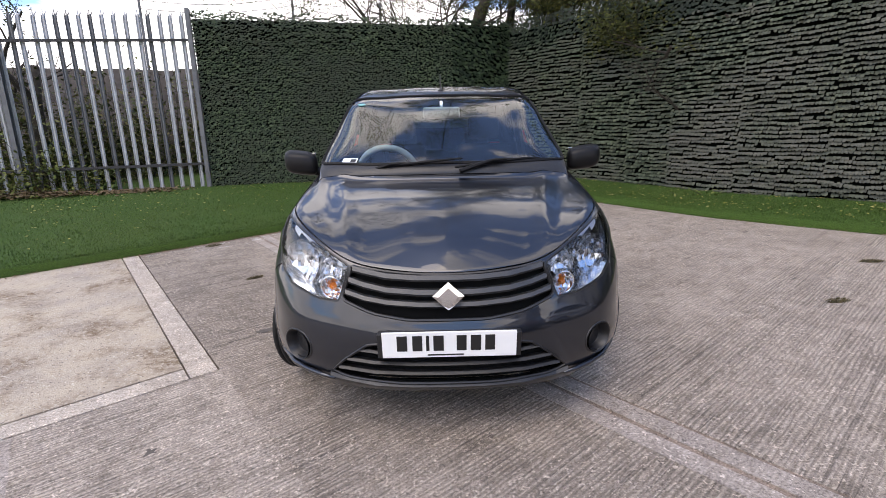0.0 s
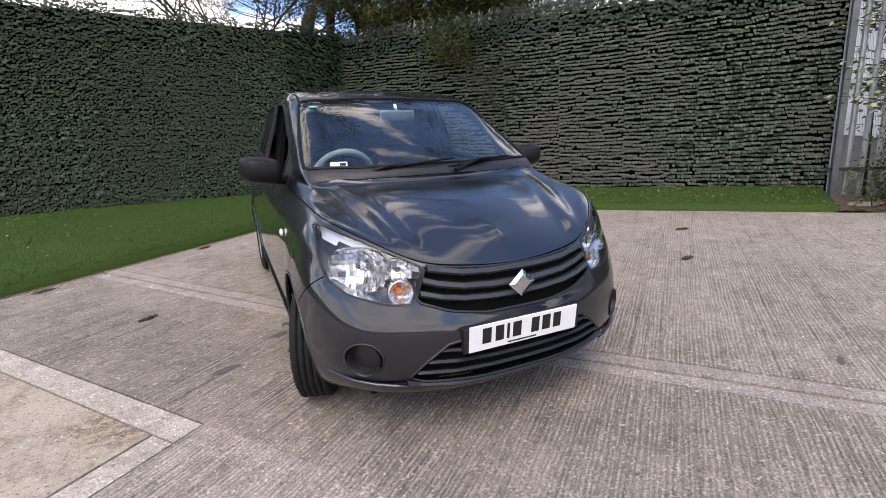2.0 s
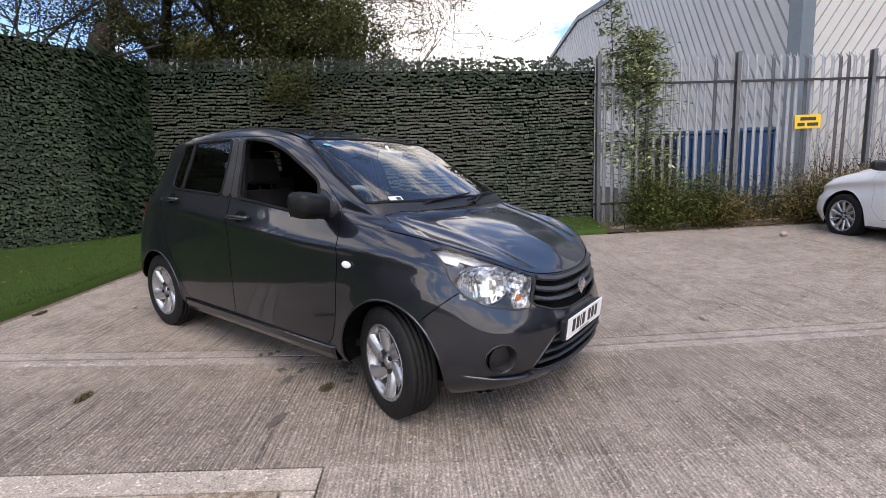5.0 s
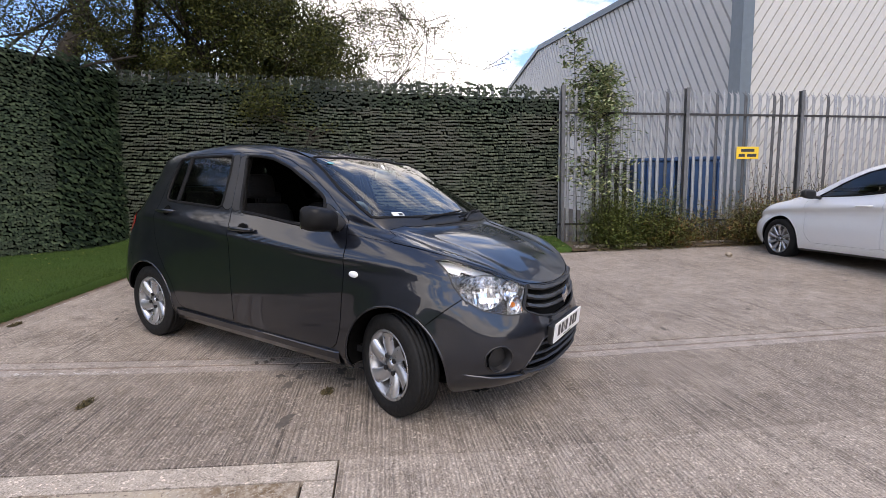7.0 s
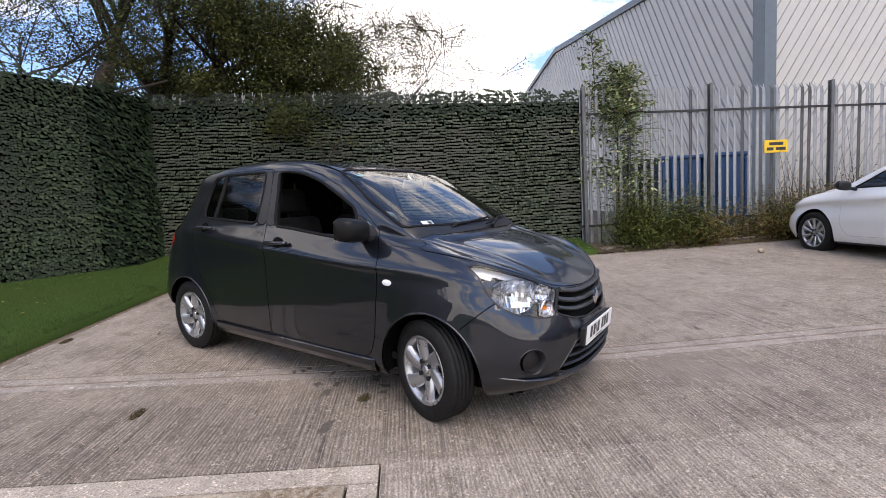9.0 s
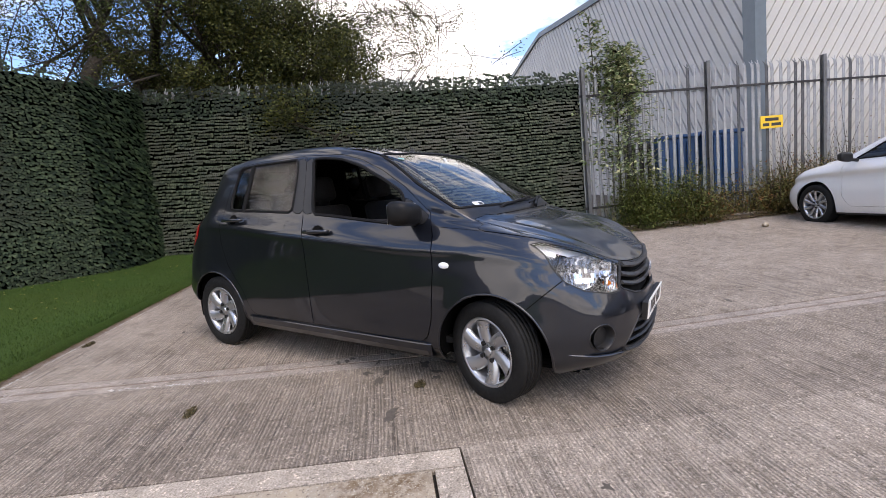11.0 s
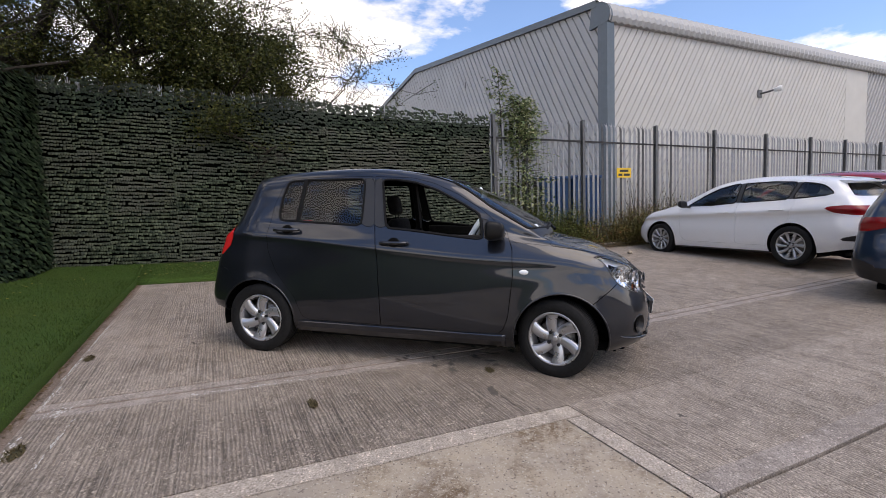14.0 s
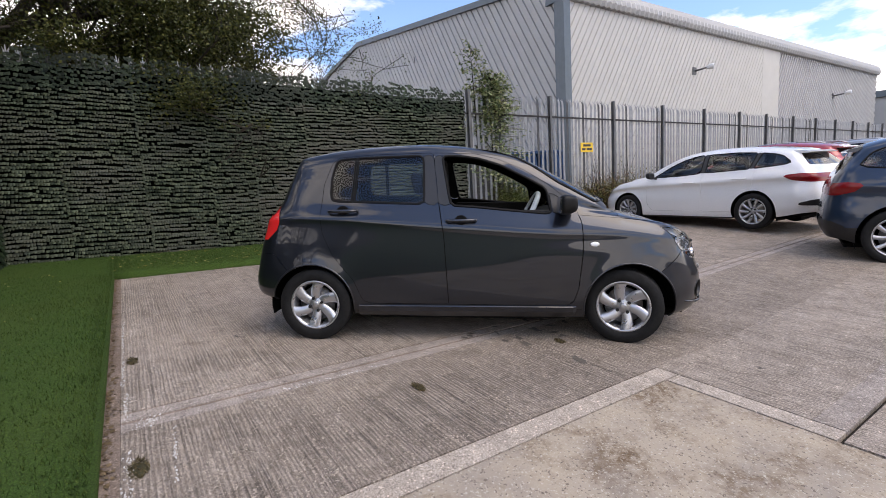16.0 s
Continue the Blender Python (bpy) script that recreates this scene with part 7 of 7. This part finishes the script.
tree("bushy_tree", "dense low olive-green tree leaning over the screen", (px, py), 4.6, 43, 1.1, 19000, 0.042, M_OLIVE, 0.08, (0.0, 0.0), 6, 2.2, 0.1, fan=0.7)
tree("bushy_tree", "low olive tree with loose arching twigs over the screen", yard(-0.4, 7.6), 6.6, 83, 1.2, 22000, 0.040, M_OLIVE, 0.07, (0.0, 0.05), 6, 2.7, 0.15, fan=0.7)
tree("bushy_tree", "dense dark olive evergreen tree behind the screen", yard(-3.9, 7.9), 7.4, 89, 1.15, 26000, 0.046, M_OLIVE, 0.10, (0.0, 0.1), 6, 3.0, 0.0, fan=0.7)
tree("tall_tree", "tall spreading tree whose crown stands high over the screen", (1.6, 10.4), 14.0, 97, 1.25, 30000, 0.07, M_LEAF, 0.15, (0.1, -0.25), 6, 7.2, 0.1)
tree("budding_tree", "slender tree with bare arching branches and few buds", (4.3, 8.2), 9.5, 14, 1.3, 9500, 0.045, M_LEAF, 0.10, (0.40, -0.32), 6, 2.5, 0.35, twig=0.008)
tree("budding_tree", "slender tree with bare arching branches and few buds", yard(-2.2, 8.2), 7.6, 71, 1.2, 3000, 0.04, M_LEAF, 0.06, (0.30, -0.36), 6, 2.5, 0.25, twig=0.008)
tree("thicket", "thin bare stems with scattered small leaves above the screen", (0.2, 8.4), 8.0, 31, 1.0, 10500, 0.044, M_LEAF, 0.07, (-0.2, 0.0), 7, 3.2)
tree("thicket", "thin bare stems with scattered small leaves above the screen", (0.9, 8.3), 8.4, 33, 1.0, 10500, 0.044, M_LEAF, 0.07, (-0.35, 0.1), 7, 3.2)
tree("thicket", "thin bare stems with scattered small leaves above the screen", (-0.9, 9.0), 7.5, 37, 1.0, 10000, 0.044, M_LEAF, 0.06, (-0.1, 0.0), 7, 3.2)
tree("far_left_tree", "dark forked trunk behind the palisade fence", (-7.3, 6.4), 6.0, 41, 1.0, 2500, 0.05, M_LEAF, 0.15, (-0.1, 0.2), 5, 3.0)


def stump():
    th = thing("tree_stump", "sawn-off brown tree trunk rising above the screen", "tree stump")
    bm = bmesh.new()
    z = lie(0.8, 7.9)
    tube(bm, [(0.74, 7.9, z), (0.76, 7.9, 2.6), (0.80, 7.88, 3.35), (0.90, 7.86, 3.72), (1.02, 7.84, 4.0)], [0.20, 0.16, 0.12, 0.13, 0.10], 12)
    part("trunk", bm, M_BARK, th, "", True)


stump()
def sapling(u, v, height, lean, seed, twigs, wide=1.0):
    """A slender stem with short drooping twigs, each a spray of broad leaves."""
    rnd = random.Random(seed)
    x, y = yard(u, v)
    z = lie(x, y)
    dx, dy = UX * lean, UY * lean
    pts = [Vector((x + dx * f * f + 0.04 * math.sin(f * 7 + seed), y + dy * f * f, z + height * f)) for f in (0, 0.2, 0.4, 0.6, 0.8, 1.0)]
    wood = bmesh.new()
    tube(wood, pts, [0.026, 0.022, 0.018, 0.014, 0.009, 0.004], 6)
    vs, fs = [], []
    clumps = [min(1.0, rnd.triangular(0.3, 1.0, 0.85)) for _ in range(14)]
    for _ in range(twigs):
        f = min(0.995, max(0.08, rnd.choice(clumps) + rnd.gauss(0, 0.06)))
        k = min(4, int(f * 5))
        s = pts[k].lerp(pts[k + 1], f * 5 - k)
        a = rnd.uniform(0, 6.283)
        r = wide * rnd.uniform(0.2, 0.62) * (1.2 - 0.7 * f * f)
        e = s + Vector((math.cos(a) * r, math.sin(a) * r, rnd.uniform(-0.05, 0.22)))
        tube(wood, [s, s.lerp(e, 0.5) + Vector((0, 0, 0.04)), e], [0.005, 0.004, 0.002], 4, False)
        for _ in range(rnd.randint(8, 14)):
            c = s.lerp(e, rnd.uniform(0.35, 1.1)) + Vector((rnd.gauss(0, 0.035), rnd.gauss(0, 0.035), rnd.gauss(0, 0.035)))
            g = rnd.uniform(0, 6.283)
            d = Vector((math.cos(g), math.sin(g), rnd.uniform(-0.9, 0.1))).normalized()
            w = d.cross(Vector((rnd.uniform(-0.4, 0.4), rnd.uniform(-0.4, 0.4), 1))).normalized()
            n = d.cross(w)
            q = rnd.uniform(0.07, 0.12)
            i = len(vs)
            vs += [c, c + d * q * 0.4 + w * q * 0.24 + n * q * 0.06, c + d * q, c + d * q * 0.4 - w * q * 0.24 + n * q * 0.06, c + d * q * 0.45]
            fs += [(i, i + 1, i + 4), (i + 1, i + 2, i + 4), (i + 2, i + 3, i + 4), (i + 3, i, i + 4)]
    th = thing("sapling", "leafy green sapling growing through the palisade fence", "tree")
    part("trunk", wood, M_BARK, th, "", True)
    tagged(part("crown", raw("crown", vs, fs, M_SAP), M_SAP, th), kind="stuff")
    return th


sapling(3.38, 5.86, 4.05, -0.1, 52, 55)
sapling(3.76, 5.84, 3.4, 0.05, 57, 430, 1.55)
sapling(4.05, 6.08, 2.7, 0.1, 58, 60)
shrub("green_bush", "low bright green bush at the foot of the fence", (3.05, 5.05), (5.0, 5.65), 1.30, 24000, 0.046, M_LEAF_G, 61, 150)
shrub("bramble", "reddish green brambles at the foot of the fence", (4.5, 5.0), (7.0, 5.65), 0.98, 17000, 0.046, M_LEAF_R, 62, 210)
shrub("bramble", "reddish green brambles at the foot of the fence", (6.3, 5.0), (8.6, 5.7), 1.2, 11000, 0.045, M_LEAF_R, 63, 160)
shrub("dry_weeds", "tall dry brown weeds beside the yellow sign", (7.0, 5.3), (8.4, 5.7), 1.9, 1500, 0.04, M_DRY, 64, 70)
shrub("weeds", "weeds along the fence behind the parked cars", (9.0, 5.9), (20.0, 6.6), 1.5, 9000, 0.06, M_LEAF_R, 65, 160)
shrub("weeds", "tall bare weeds behind the far stretch of fence", (17.6, 6.0), (25.0, 6.5), 2.3, 5000, 0.05, M_LEAF_R, 68, 80)
shrub("creeper", "small green creeper at the foot of the leaf screen", (-1.32, 5.62), (-0.77, 5.74), 0.34, 420, 0.05, M_LEAF_G, 69, 14)
shrub("hedge_bank", "ivy and bushes growing behind the palisade fence", (-11.5, -4.0), (-9.2, 1.2), 2.5, 24000, 0.09, M_LEAF_H, 66, 260)
shrub("overhanging_bush", "light green branch growing through the palisade fence", (-8.5, -2.4), (-8.05, -1.0), 1.25, 2600, 0.075, M_LEAF_G, 67, 40)

# ---------------------------------------------------------------- beds, boundary, clutter


def bed():
    th = thing("planting_bed", "strip of bare soil and dead leaves along the fence", "soil bed", kind="structure")
    rnd = random.Random(8)
    vs, fs = [], []
    nu, nv = 60, 8
    for i in range(nu + 1):
        for j in range(nv + 1):
            u = 2.95 + 7.0 * i / nu
            v = 4.98 + 0.06 * math.sin(u * 3.1) + (6.9 - 4.98) * j / nv
            x, y = yard(u, v)
            vs.append((x, y, lie(x, y) + (0.006 if j == 0 else 0.05 + rnd.uniform(0, 0.05))))
    at = lambda i, j: i * (nv + 1) + j
    fs = [(at(i, j), at(i + 1, j), at(i + 1, j + 1), at(i, j + 1)) for i in range(nu) for j in range(nv)]
    part("soil", raw("soil", vs, fs, M_SOIL, True), M_SOIL, th)
    bm = bmesh.new()
    for k in range(7):
        x, y = yard(3.05 + k * 0.93, 5.16)
        box(bm, 0.0, 0.90, -0.05, 0.05, -0.05, 0.085, 0.012, m=pose(x, y, lie(x, y), rnd.uniform(-2, 2), 0, YARD_TURN + rnd.uniform(-1, 1)))
    part("kerb", bm, M_BAND, th, "worn concrete edging")
    vs, fs = [], []
    for _ in range(2600):
        u, v = rnd.uniform(2.9, 9.5), 4.85 + abs(rnd.gauss(0, 0.22))
        x, y = yard(u, v)
        a, s = rnd.random() * math.tau, rnd.uniform(0.012, 0.03)
        z = lie(x, y) + (0.012 if v < 5.0 else 0.09) + rnd.uniform(0, 0.02)
        k = len(vs)
        vs += [(x + s * math.cos(a + q), y + s * 0.7 * math.sin(a + q), z + rnd.uniform(0, 0.015)) for q in (0, 1.57, 3.14, 4.71)]
        fs.append((k, k + 1, k + 2, k + 3))
    tagged(part("leaf_litter", raw("leaf_litter", vs, fs, M_DRY), M_DRY, th), kind="stuff")
    # litter by the left fence
    vs, fs = [], []
    for _ in range(2600):
        s = rnd.random()
        x, y = -8.6 + 3.9 * s + rnd.gauss(0, 0.25), 4.55 + 1.25 * s + rnd.gauss(0, 0.16)
        a, q0 = rnd.random() * math.tau, rnd.uniform(0.015, 0.04)
        z = lawn_z(x, y) + rnd.uniform(0.0, 0.12) * max(0, 1 - abs(s - 0.3) * 2)
        k = len(vs)
        vs += [(x + q0 * math.cos(a + q), y + q0 * math.sin(a + q), z + rnd.uniform(0, 0.03)) for q in (0, 1.57, 3.14, 4.71)]
        fs.append((k, k + 1, k + 2, k + 3))
    tagged(part("leaf_heap", raw("leaf_heap", vs, fs, M_DRY), M_DRY, None), "heap of dead brown leaves by the fence", "leaves", kind="stuff")


bed()


def boundary():
    rnd = random.Random(3)
    th = thing("boundary_wall", "dark brown weathered wall behind the left fence", "wall")
    a, b = Vector((-16.0, 7.0)), Vector((-3.2, 10.2))
    d = (b - a)
    n = 34
    for i in range(n):
        p = a + d * (i / n)
        bm = bmesh.new()
        box(bm, 0, d.length / n - 0.012, -0.03, 0.03, -0.2, 2.55 + rnd.uniform(-0.03, 0.03))
        part("board", bm, M_FENCE, th, m=pose(p.x, p.y, lie(p.x, p.y), 0, 0, math.degrees(math.atan2(d.y, d.x))))
    th = thing("far_shed", "long low dark roofed shed in the distance", "building")
    bm = bmesh.new()
    box(bm, -30, 12, 0, 8, 0, 3.2)
    part("wall", bm, M_SHED, th, m=pose(-18, 40, 0.8, 0, 0, 6))
    bm = bmesh.new()
    vs = [bm.verts.new(p) for p in ((-30.4, -0.4, 3.1), (12.4, -0.4, 3.1), (12.4, 4, 5.2), (-30.4, 4, 5.2), (-30.4, 8.4, 3.1), (12.4, 8.4, 3.1))]
    bm.faces.new((vs[0], vs[1], vs[2], vs[3]))
    bm.faces.new((vs[3], vs[2], vs[5], vs[4]))
    part("roof", bm, M_SHED, th, m=pose(-18, 40, 0.8, 0, 0, 6))
    for x, y in ((-4.6, 14.0), (-1.9, 15.0), (-9.5, 14.0)):
        th = thing("pole", "thin dark utility pole", "pole")
        bm = bmesh.new()
        tube(bm, [(x, y, 0), (x, y, 5.9)], [0.05, 0.04], 8)
        part("shaft", bm, M_STEELD, th)
    for z in (5.6, 5.85):
        th = thing("overhead_wire", "thin dark wire strung between utility poles", "wire")
        bm = bmesh.new()
        for (xa, ya), (xb, yb) in (((-9.5, 14.0), (-4.6, 14.0)), ((-4.6, 14.0), (-1.9, 15.0))):
            tube(bm, [(xa + (xb - xa) * f / 8, ya + (yb - ya) * f / 8, z - 0.18 * math.sin(math.pi * f / 8)) for f in range(9)], 0.01, 4)
        part("strand", bm, M_STEELD, th)
    # a low annex and more sheds close the view beyond the fence's far end
    th = thing("far_annex", "low grey industrial annex beyond the warehouse", "building")
    bm = bmesh.new()
    x, y = yard(52, 6)
    box(bm, -4, 20, -4, 16, 0, 5.0)
    part("wall", bm, M_CLAD, th, m=pose(x, y, 1.0, 0, 0, YARD_TURN))
    bm = bmesh.new()
    box(bm, -4.2, 20.2, -4.2, 16.2, 5.0, 5.5)
    part("roof", bm, M_FLASH, th, m=pose(x, y, 1.0, 0, 0, YARD_TURN))


M_FENCE = plain("weathered_boards", (0.10, 0.085, 0.075), 0.95, 0.0, 0.4, 7, 0.5)
M_SHED = plain("dark_shed", (0.10, 0.10, 0.10), 0.8)
boundary()


def skips():
    for u, w, label, mat, h in ((5.05, 1.04, "blue steel bin behind the fence", M_BLUE, 1.72), (6.11, 1.06, "blue steel bin behind the fence", M_BLUE, 1.74), (4.35, 0.62, "dark bin behind the fence", M_TRIM, 1.60)):
        th = thing("waste_bin", label, "bin", group="bins behind the fence")
        x, y = yard(u, 6.62)
        m = pose(x, y, lie(x, y) + 0.05, 0, 0, YARD_TURN)
        bm = bmesh.new()
        box(bm, 0.04, w - 0.04, 0.04, 0.80, 0.12, h - 0.10, 0.02)
        part("body", bm, mat, th, m=m)
        for k in range(5):
            bm = bmesh.new()
            xx = 0.08 + (w - 0.2) * k / 4
            box(bm, xx, xx + 0.05, 0.0, 0.05, 0.2, h - 0.16, 0.008)
            part("rib", bm, mat, th, m=m)
        bm = bmesh.new()
        box(bm, 0.0, w, 0.0, 0.84, h - 0.10, h - 0.02, 0.02)
        part("lid", bm, mat, th, m=m)
        for xx in (0.1, w - 0.1):
            for yy in (0.12, 0.7):
                bm = bmesh.new()
                tube(bm, [(xx - 0.02, yy, 0.07), (xx + 0.02, yy, 0.07)], 0.07, 10)
                part("castor", bm, M_TRIM, th, m=m)
    th = thing("steel_frame", "grey steel gate frame behind the fence", "frame")
    x, y = yard(4.5, 7.1)
    m = pose(x, y, lie(x, y), 0, 0, YARD_TURN)
    h = 2.22 - lie(x, y)
    for a in (0.0, 0.42):
        bm = bmesh.new()
        box(bm, a, a + 0.05, 0, 0.05, 0, h - 0.06, 0.004)
        part("upright", bm, M_STEELD, th, m=m)
    bm = bmesh.new()
    box(bm, 0, 0.47, 0, 0.05, h - 0.058, h, 0.004)
    part("crossbar", bm, M_STEELD, th, m=m)


skips()


def sign():
    th = thing("fence_sign", "small yellow sign with black bars wired to the fence", "sign")
    x, y = yard(6.72, 5.68)
    m = pose(x, y, lie(x, y) + 1.66, 0, 0, YARD_TURN)
    bm = bmesh.new()
    box(bm, 0, 0.50, -0.004, 0.004, 0, 0.25, 0.003)
    part("board", bm, M_YELLOW, th, m=m)
    for x0, x1, z0, z1 in ((0.10, 0.40, 0.145, 0.205), (0.05, 0.19, 0.045, 0.105), (0.24, 0.45, 0.045, 0.105)):
        bm = bmesh.new()
        box(bm, x0, x1, -0.0065, -0.004, z0, z1)
        part("dark_bar", bm, M_INK, th, m=m)


sign()


def floodlight(u, v, z, s=1.0):
    th = thing("floodlight", "white floodlight on a grey steel bracket", "light", group="floodlights on the warehouse")
    x, y = yard(u, v)
    m = pose(x, y, z, 0, 0, YARD_TURN)
    bm = bmesh.new()
    tube(bm, [(0, 0, 0), (0.25 * s, -0.45 * s, 0.08 * s), (0.45 * s, -0.8 * s, 0.16 * s)], 0.07 * s, 8)
    part("bracket", bm, M_STEELD, th, "", True, m=m)
    bm = bmesh.new()
    tube(bm, [(0.40 * s, -0.72 * s, 0.14 * s), (0.62 * s, -1.05 * s, 0.20 * s), (0.68 * s, -1.15 * s, 0.2 * s)], [0.12 * s, 0.22 * s, 0.2 * s], 12)
    part("lamp_head", bm, M_PAPER, th, "white lamp head", True, m=m)
    bm = bmesh.new()
    box(bm, -0.12, 0.12, -0.02, 0.02, -0.14, 0.14)
    part("wall_plate", bm, M_STEELD, th, m=m)


floodlight(15.6, 7.35, 5.05, 0.5)
floodlight(30.6, 7.35, 4.85, 0.6)
x, y = yard(8.2, 16.0)
floodlight(8.2, 16.0, 6.9, 0.7)


def marks():
    """Oil stains, moss and crumbs on the concrete, and old white paint by the turf."""
    rnd = random.Random(77)

    def blot(name, label, x, y, a, b, turn, mat, cat, lift=0.004, jag=0.16, tall=0.0):
        n = 18
        c, s = math.cos(radians(turn)), math.sin(radians(turn))
        vs = [(x, y, lie(x, y) + lift + tall)]
        for k in range(n):
            f = 1 + rnd.uniform(-jag, jag)
            px_, py_ = a * f * math.cos(k * math.tau / n), b * f * math.sin(k * math.tau / n)
            X, Y = x + px_ * c - py_ * s, y + px_ * s + py_ * c
            vs.append((X, Y, lie(X, Y) + lift))
        fs = [(0, 1 + k, 1 + (k + 1) % n) for k in range(n)]
        tagged(part(name, raw(name, vs, fs, mat), mat), label, cat)
    def tuft(x, y, a, b, turn, label):
        """A clump of dirt with short moss blades and dead leaf scraps."""
        c, s = math.cos(radians(turn)), math.sin(radians(turn))
        th = thing("moss_tuft", label, "moss")
        vs, fs = [], []
        for _ in range(170):
            r, w = math.sqrt(rnd.random()), rnd.random() * math.tau
            px_, py_ = a * r * math.cos(w), b * r * math.sin(w)
            X, Y = x + px_ * c - py_ * s, y + px_ * s + py_ * c
            z = lie(X, Y) + 0.003 + 0.014 * (1 - r) * rnd.random()
            q, l = rnd.random() * math.tau, rnd.uniform(0.006, 0.02)
            k = len(vs)
            vs += [(X - 0.004 * math.sin(q), Y + 0.004 * math.cos(q), z), (X + 0.004 * math.sin(q), Y - 0.004 * math.cos(q), z), (X + l * math.cos(q), Y + l * math.sin(q), z + rnd.uniform(0.0, 0.016))]
            fs.append((k, k + 1, k + 2))
        tagged(part("moss", raw("moss", vs, fs, M_TUFT), M_TUFT, th), kind="stuff")
        n = 16
        vs = [(x, y, lie(x, y) + 0.012)]
        for k in range(n):
            f = rnd.uniform(0.55, 1.0)
            px_, py_ = a * f * math.cos(k * math.tau / n), b * f * math.sin(k * math.tau / n)
            X, Y = x + px_ * c - py_ * s, y + px_ * s + py_ * c
            vs.append((X, Y, lie(X, Y) + 0.001))
        part("dirt", raw("dirt", vs, [(0, 1 + k, 1 + (k + 1) % n) for k in range(n)], M_MOSS, True), M_MOSS, th)

    for x, y, a, b, t in ((-1.645, 1.485, 0.07, 0.03, 40), (-0.77, 0.49, 0.06, 0.035, 20), (3.61, 1.33, 0.10, 0.05, 0), (2.65, 0.52, 0.09, 0.04, 10)):
        tuft(x, y, a, b, t, "brown clump of dirt and moss on concrete")
    for x, y, a, b, t in ((-1.32, 3.59, 0.08, 0.035, 40), (-2.53, 2.62, 0.09, 0.04, 40)):
        tuft(x, y, a, b, t, "small olive moss tuft beside the concrete edge")
    for _ in range(16):
        x, y = rnd.gauss(-0.45, 0.28), rnd.gauss(0.75, 0.28)
        blot("oil_stain", "dark oil stain on concrete", x, y, rnd.uniform(0.02, 0.07), rnd.uniform(0.012, 0.03), rnd.uniform(0, 90), M_OIL, "stain", 0.0035, 0.5)
    for _ in range(40):
        u, v = rnd.uniform(-3.3, 6.5), rnd.uniform(-1.8, 4.7)
        x, y = yard(u, v)
        blot("stain", "small dark stain on concrete", x, y, rnd.uniform(0.015, 0.06), rnd.uniform(0.008, 0.02), YARD_TURN + 90 + rnd.uniform(-20, 20), M_OIL, "stain", 0.003, 0.6)
    for u0, v0, u1, v1, w, n in ((-3.67, -0.95, -3.665, -0.15, 0.03, 100), (-3.50, -0.55, -3.46, 0.0, 0.012, 45), (-3.60, 0.10, -3.55, 0.17, 0.05, 50), (-3.68, 0.22, -3.66, 0.62, 0.022, 60), (-3.685, 0.7, -3.68, 2.4, 0.012, 120), (-2.9, 0.10, -2.2, 0.09, 0.02, 60)):
        vs, fs = [], []
        for _ in range(n):
            f = rnd.random()
            u, v = u0 + (u1 - u0) * f + rnd.gauss(0, 0.4) * w, v0 + (v1 - v0) * f + rnd.gauss(0, 0.4) * w
            r, k = rnd.uniform(0.002, 0.009), len(vs)
            for q in range(5):
                e = r * rnd.uniform(0.5, 1.2)
                x, y = yard(u + e * 0.7 * math.cos(q * 1.257), v + e * 1.5 * math.sin(q * 1.257))
                vs.append((x, y, lie(x, y) + 0.0035))
            fs.append(tuple(range(k, k + 5)))
        tagged(part("paint_flecks", raw("paint_flecks", vs, fs, M_CHALK), M_CHALK), "crumbling streak of old white lime on concrete", "paint mark", kind="stuff")
    x, y = 6.28, -1.63
    bm = bmesh.new()
    bmesh.ops.create_icosphere(bm, subdivisions=2, radius=0.06, matrix=Matrix.Translation((x, y, lie(x, y) + 0.03)) @ Matrix.Diagonal((1.2, 0.9, 0.7, 1)))
    for v in bm.verts:
        v.co += Vector((rnd.uniform(-1, 1), rnd.uniform(-1, 1), rnd.uniform(-1, 1))) * 0.006
    tagged(part("stone", bm, M_PALE), "loose pale stone lying on the concrete", "stone")


M_MOSS = plain("moss_and_dirt", (0.055, 0.050, 0.022), 1.0, 0.0, 0.5, 60, 0.6)
M_TUFT = leaf_mat("moss_blades", [(0, (0.045, 0.035, 0.02)), (0.5, (0.085, 0.068, 0.028)), (1, (0.14, 0.105, 0.055))])
M_OIL = plain("oil_stained_concrete", (0.10, 0.085, 0.07), 0.8, 0.0, 0.3, 30)
M_CHALK = plain("old_white_paint", (0.62, 0.60, 0.57), 0.8, 0.0, 0.2, 40)
marks()
